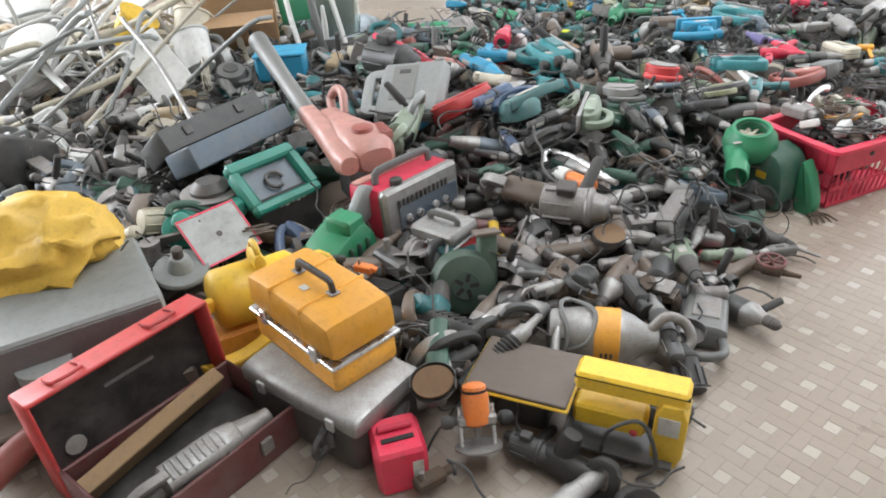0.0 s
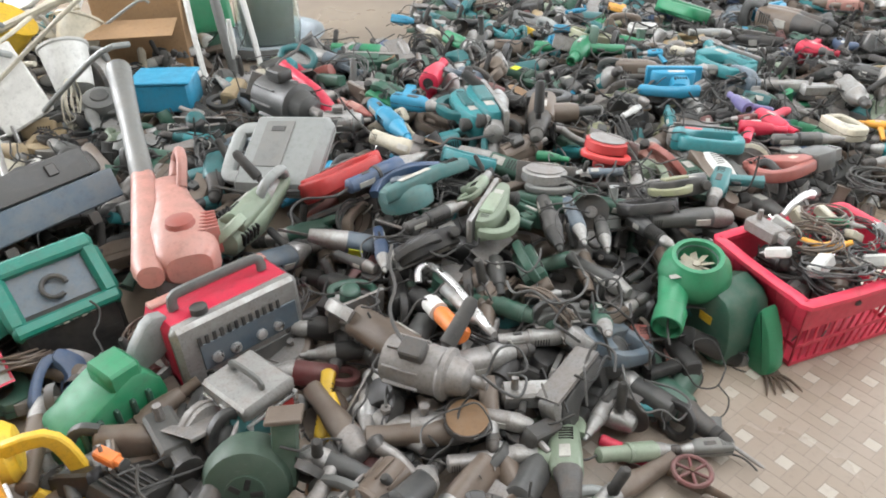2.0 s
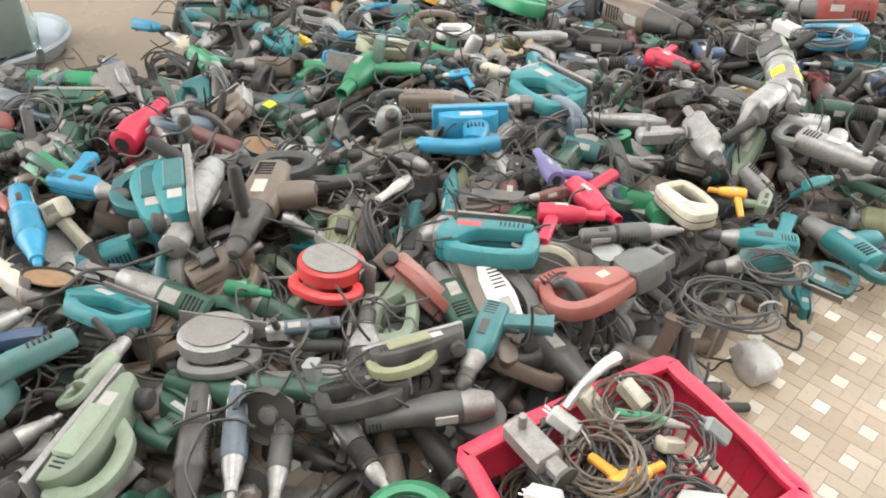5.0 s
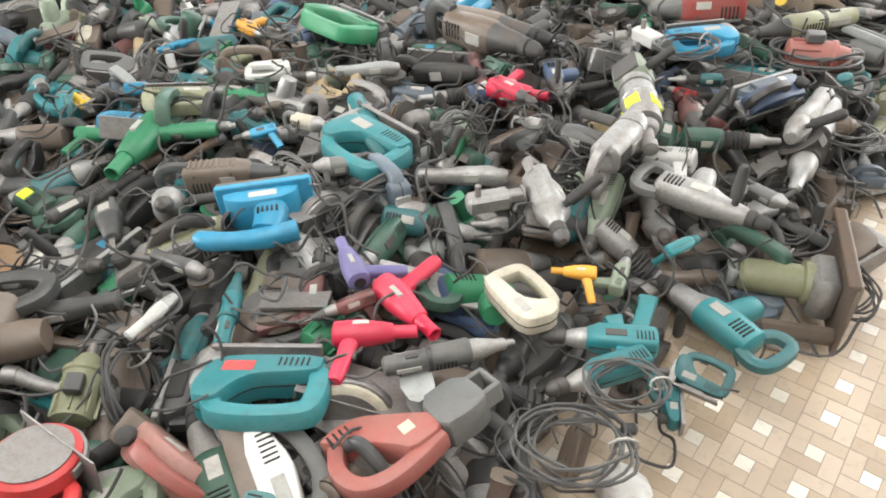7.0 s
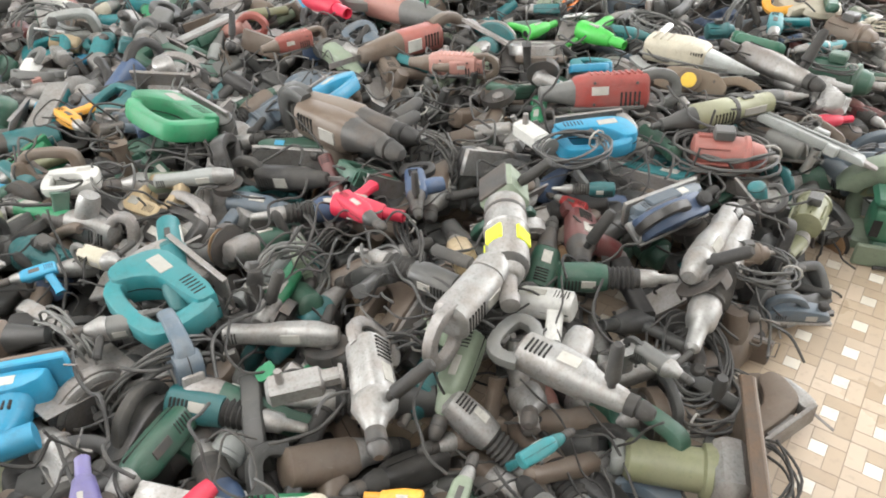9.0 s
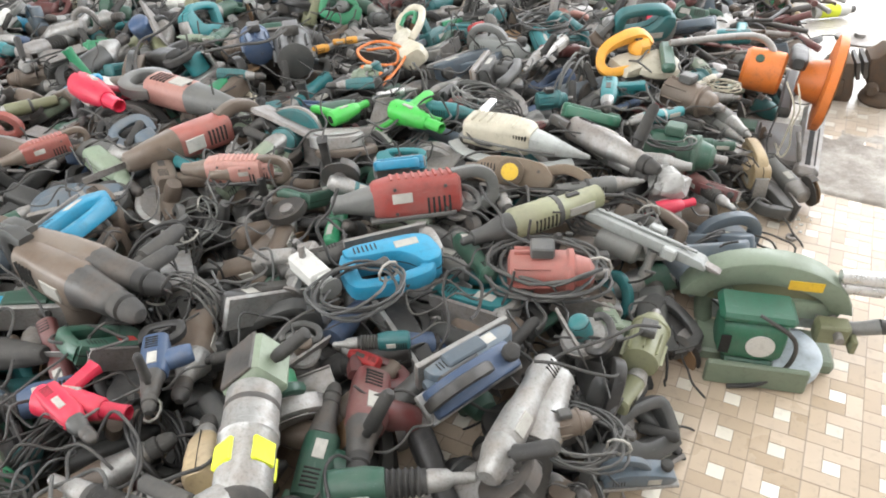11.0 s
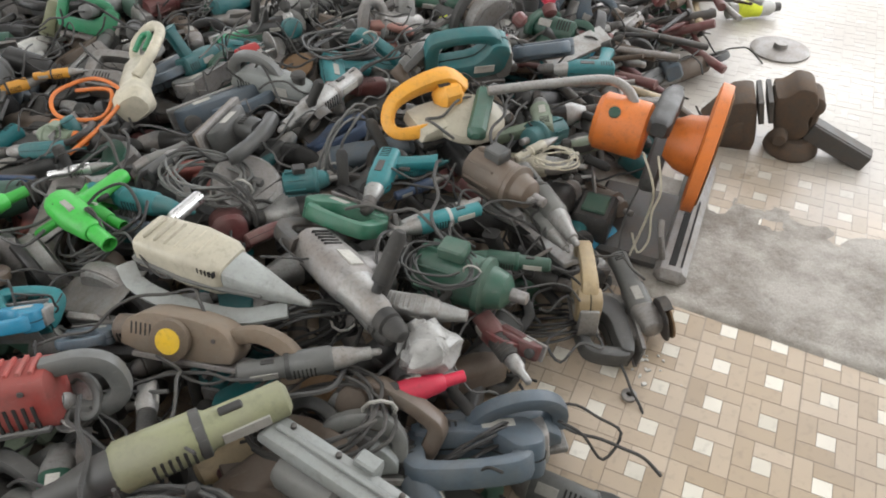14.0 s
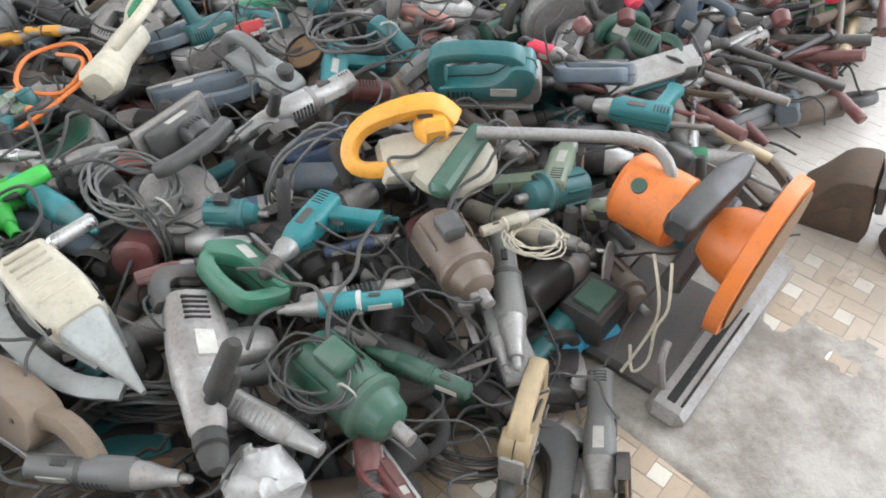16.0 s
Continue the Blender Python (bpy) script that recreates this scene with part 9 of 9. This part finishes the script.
def behind_edge(x, y):
    """How far a place lies behind the heap's front edge."""
    best, sign = 9.0, 1
    p = Vector((x, y))
    for (ax, ay), (bx, by) in zip(EDGE, EDGE[1:]):
        a, d = Vector((ax, ay)), Vector((bx - ax, by - ay))
        t = max(0, min(1, (p - a).dot(d) / d.dot(d)))
        q = p - a - d * t
        if q.length < best:
            best, sign = q.length, 1 if d.x * q.y - d.y * q.x > 0 else -1
    return best * sign


def heap_height(x, y):
    d = behind_edge(x, y)
    if d <= 0:
        return 0.0
    u = min(1, d / 0.6)
    left = max(0.55, min(1, (x + 0.6 * y - 1.2) / 1.3))
    return (0.26 * u * u * (3 - 2 * u) + 0.05 * noise.noise((x * 1.7, y * 1.7, 0.3)) * u) * left + 0.04


def in_heap(x, y):
    """The ground that the heap covers: a broad band behind the edge."""
    d = behind_edge(x, y)
    if x < -1.0:
        rag = 0.5 * noise.noise((x * 1.1, y * 1.1, 5.0))
        return x > -3.2 + rag and 2.6 + rag < y < 6.1 + rag
    return 0.05 < d < 4.3 and y < 9.0 and x < 7.6 and x + 0.8 * y > 1.2 and not (x < 0.35 and y > 5.2)


FILL_KINDS = ["pistol_drill"] * 6 + ["angle_grinder"] * 5 + ["die_grinder"] * 3 + ["jigsaw"] * 4 + ["rotary_hammer"] * 3 + ["heavy_drill"] * 3 + ["planer"] * 2 + ["circular_saw"] * 2 + ["bellows_hammer"] * 2 + ["sheet_sander", "heat_gun", "motor_body", "motor_body", "recip_saw", "belt_sander", "router", "metal_scrap", "metal_scrap", "cable_coil", "cable_coil", "cable_coil"]
FILL_COLOURS = ["dark_grey"] * 5 + ["grey"] * 3 + ["black"] * 6 + ["dark_green"] * 8 + ["deep_teal"] * 8 + ["teal"] * 4 + ["slate"] * 3 + ["brown"] * 5 + ["sage"] * 2 + ["silver"] * 3 + ["steel"] * 3 + ["navy"] * 2 + ["green"] * 2 + ["maroon", "maroon", "olive", "olive", "light_grey", "faded_red", "pink", "tan", "cream", "sky_blue", "white"]
taken = [o.location.copy() for o in scene.objects if o.type == "EMPTY" and o.parent is None]


def random_tool(rnd, bare, pale, dark):
    kind = rnd.choice(FILL_KINDS)
    colour = rnd.choice(FILL_COLOURS)
    if kind == "cable_coil":
        colour = rnd.choice(("cable", "dark_grey", "black", "grey"))
    if kind == "metal_scrap":
        colour = rnd.choice(("steel", "silver", "dark_steel", "rust"))
    if pale and rnd.random() < 0.7 and kind not in ("cable_coil", "metal_scrap"):
        colour = rnd.choice(("white", "cream", "light_grey", "silver", "grey", "tan", "brown"))
    if dark and rnd.random() < 0.75 and kind not in ("cable_coil", "metal_scrap"):
        colour = rnd.choice(("black", "black", "dark_green", "dark_grey", "dark_green", "deep_teal", "slate"))
    if bare and rnd.random() < 0.6:
        kind, colour = rnd.choice(("metal_scrap", "metal_scrap", "heavy_drill", "angle_grinder", "motor_body", "die_grinder")), rnd.choice(("steel", "silver", "dark_steel", "steel", "brown", "dark_grey"))
    return kind, colour, rnd.randrange(3)


def random_turn(rnd):
    return rnd.uniform(0, 360), rnd.gauss(0, 14), rnd.choice((0, 0, 90, -90, 70, -70, 180)) + rnd.gauss(0, 15)


rnd = random.Random(4)
count, joined = 0, {}


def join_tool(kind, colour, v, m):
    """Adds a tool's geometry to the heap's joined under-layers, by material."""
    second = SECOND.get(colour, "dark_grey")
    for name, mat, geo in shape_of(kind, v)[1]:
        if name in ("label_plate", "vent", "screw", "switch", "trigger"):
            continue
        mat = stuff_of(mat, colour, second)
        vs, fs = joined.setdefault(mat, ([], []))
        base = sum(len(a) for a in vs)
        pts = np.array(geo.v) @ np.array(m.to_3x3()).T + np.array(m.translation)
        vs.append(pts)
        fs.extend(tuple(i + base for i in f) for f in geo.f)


spots = []
step = 0.145
for iy in range(0, 64):
    for ix in range(-23, 54):
        x, y = ix * step + rnd.uniform(-0.06, 0.06), iy * step + rnd.uniform(-0.06, 0.06)
        if in_heap(x, y):
            spots.append((x, y))
for x, y in spots:
    h, d = heap_height(x, y), behind_edge(x, y)
    room = min(math.hypot(x - cx, y - cy) - r for cx, cy, r in CLEAR)
    if room < -0.06:
        continue
    clear = min(((x - p.x) ** 2 + (y - p.y) ** 2) for p in taken) > 0.125 ** 2 and room > 0.05
    # under-layers, mostly recoloured dark: the shade of the gaps put into colour
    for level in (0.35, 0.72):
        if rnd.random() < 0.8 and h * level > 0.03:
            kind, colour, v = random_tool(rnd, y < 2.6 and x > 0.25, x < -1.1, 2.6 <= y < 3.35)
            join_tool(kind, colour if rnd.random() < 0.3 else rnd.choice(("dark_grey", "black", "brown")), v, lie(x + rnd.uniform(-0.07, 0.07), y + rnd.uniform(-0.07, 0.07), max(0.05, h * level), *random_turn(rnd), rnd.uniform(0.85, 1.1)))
    # the top layer
    if not clear or rnd.random() < 0.12:
        continue
    kind, colour, v = random_tool(rnd, y < 2.6 and x > 0.25, x < -1.1, 2.6 <= y < 3.35)
    turn, size = random_turn(rnd), rnd.uniform(0.85, 1.12)
    if d < 1.9 and count < 480 and y > 1.6:
        put(kind, colour, (x, y, h + rnd.uniform(-0.05, 0.015)), turn, size, v, skip="trigger switch screw")
        count += 1
    else:
        join_tool(kind, colour, v, lie(x, y, h + rnd.uniform(-0.05, 0.015), *turn, size))

# loose supply cables that lie over the tools
for k in range(240):
    p = None
    while p is None:
        x, y = rnd.uniform(0.2, 6.0), rnd.uniform(1.8, 7.2)
        if 0.15 < behind_edge(x, y) < 2.2 and min(math.hypot(x - cx, y - cy) - r for cx, cy, r in CLEAR) > 0.02:
            p = Vector((x, y))
    a, bend = rnd.uniform(0, 6.28), rnd.uniform(-0.9, 0.9)
    pts = []
    for i in range(rnd.randrange(6, 11)):
        pts.append((p.x, p.y, heap_height(p.x, p.y) + 0.055 + rnd.uniform(-0.035, 0.03)))
        a += bend + rnd.gauss(0, 0.5)
        p = p + Vector((math.cos(a), math.sin(a))) * 0.055
    c = rnd.choice(("cable", "cable", "black", "dark_grey"))
    o = solid("loose_cable", Geo().sweep(pts, rnd.choice((0.0028, 0.0035, 0.0042)), n=6, steps=4), c, "dusty supply cable lying loose over the tools", "cable", group="loose cables")

heap = thing("tool_heap", Matrix.Identity(4), "deep heap of used power tools and cables on the floor", "tool heap")
tagged(heap, kind="stuff")
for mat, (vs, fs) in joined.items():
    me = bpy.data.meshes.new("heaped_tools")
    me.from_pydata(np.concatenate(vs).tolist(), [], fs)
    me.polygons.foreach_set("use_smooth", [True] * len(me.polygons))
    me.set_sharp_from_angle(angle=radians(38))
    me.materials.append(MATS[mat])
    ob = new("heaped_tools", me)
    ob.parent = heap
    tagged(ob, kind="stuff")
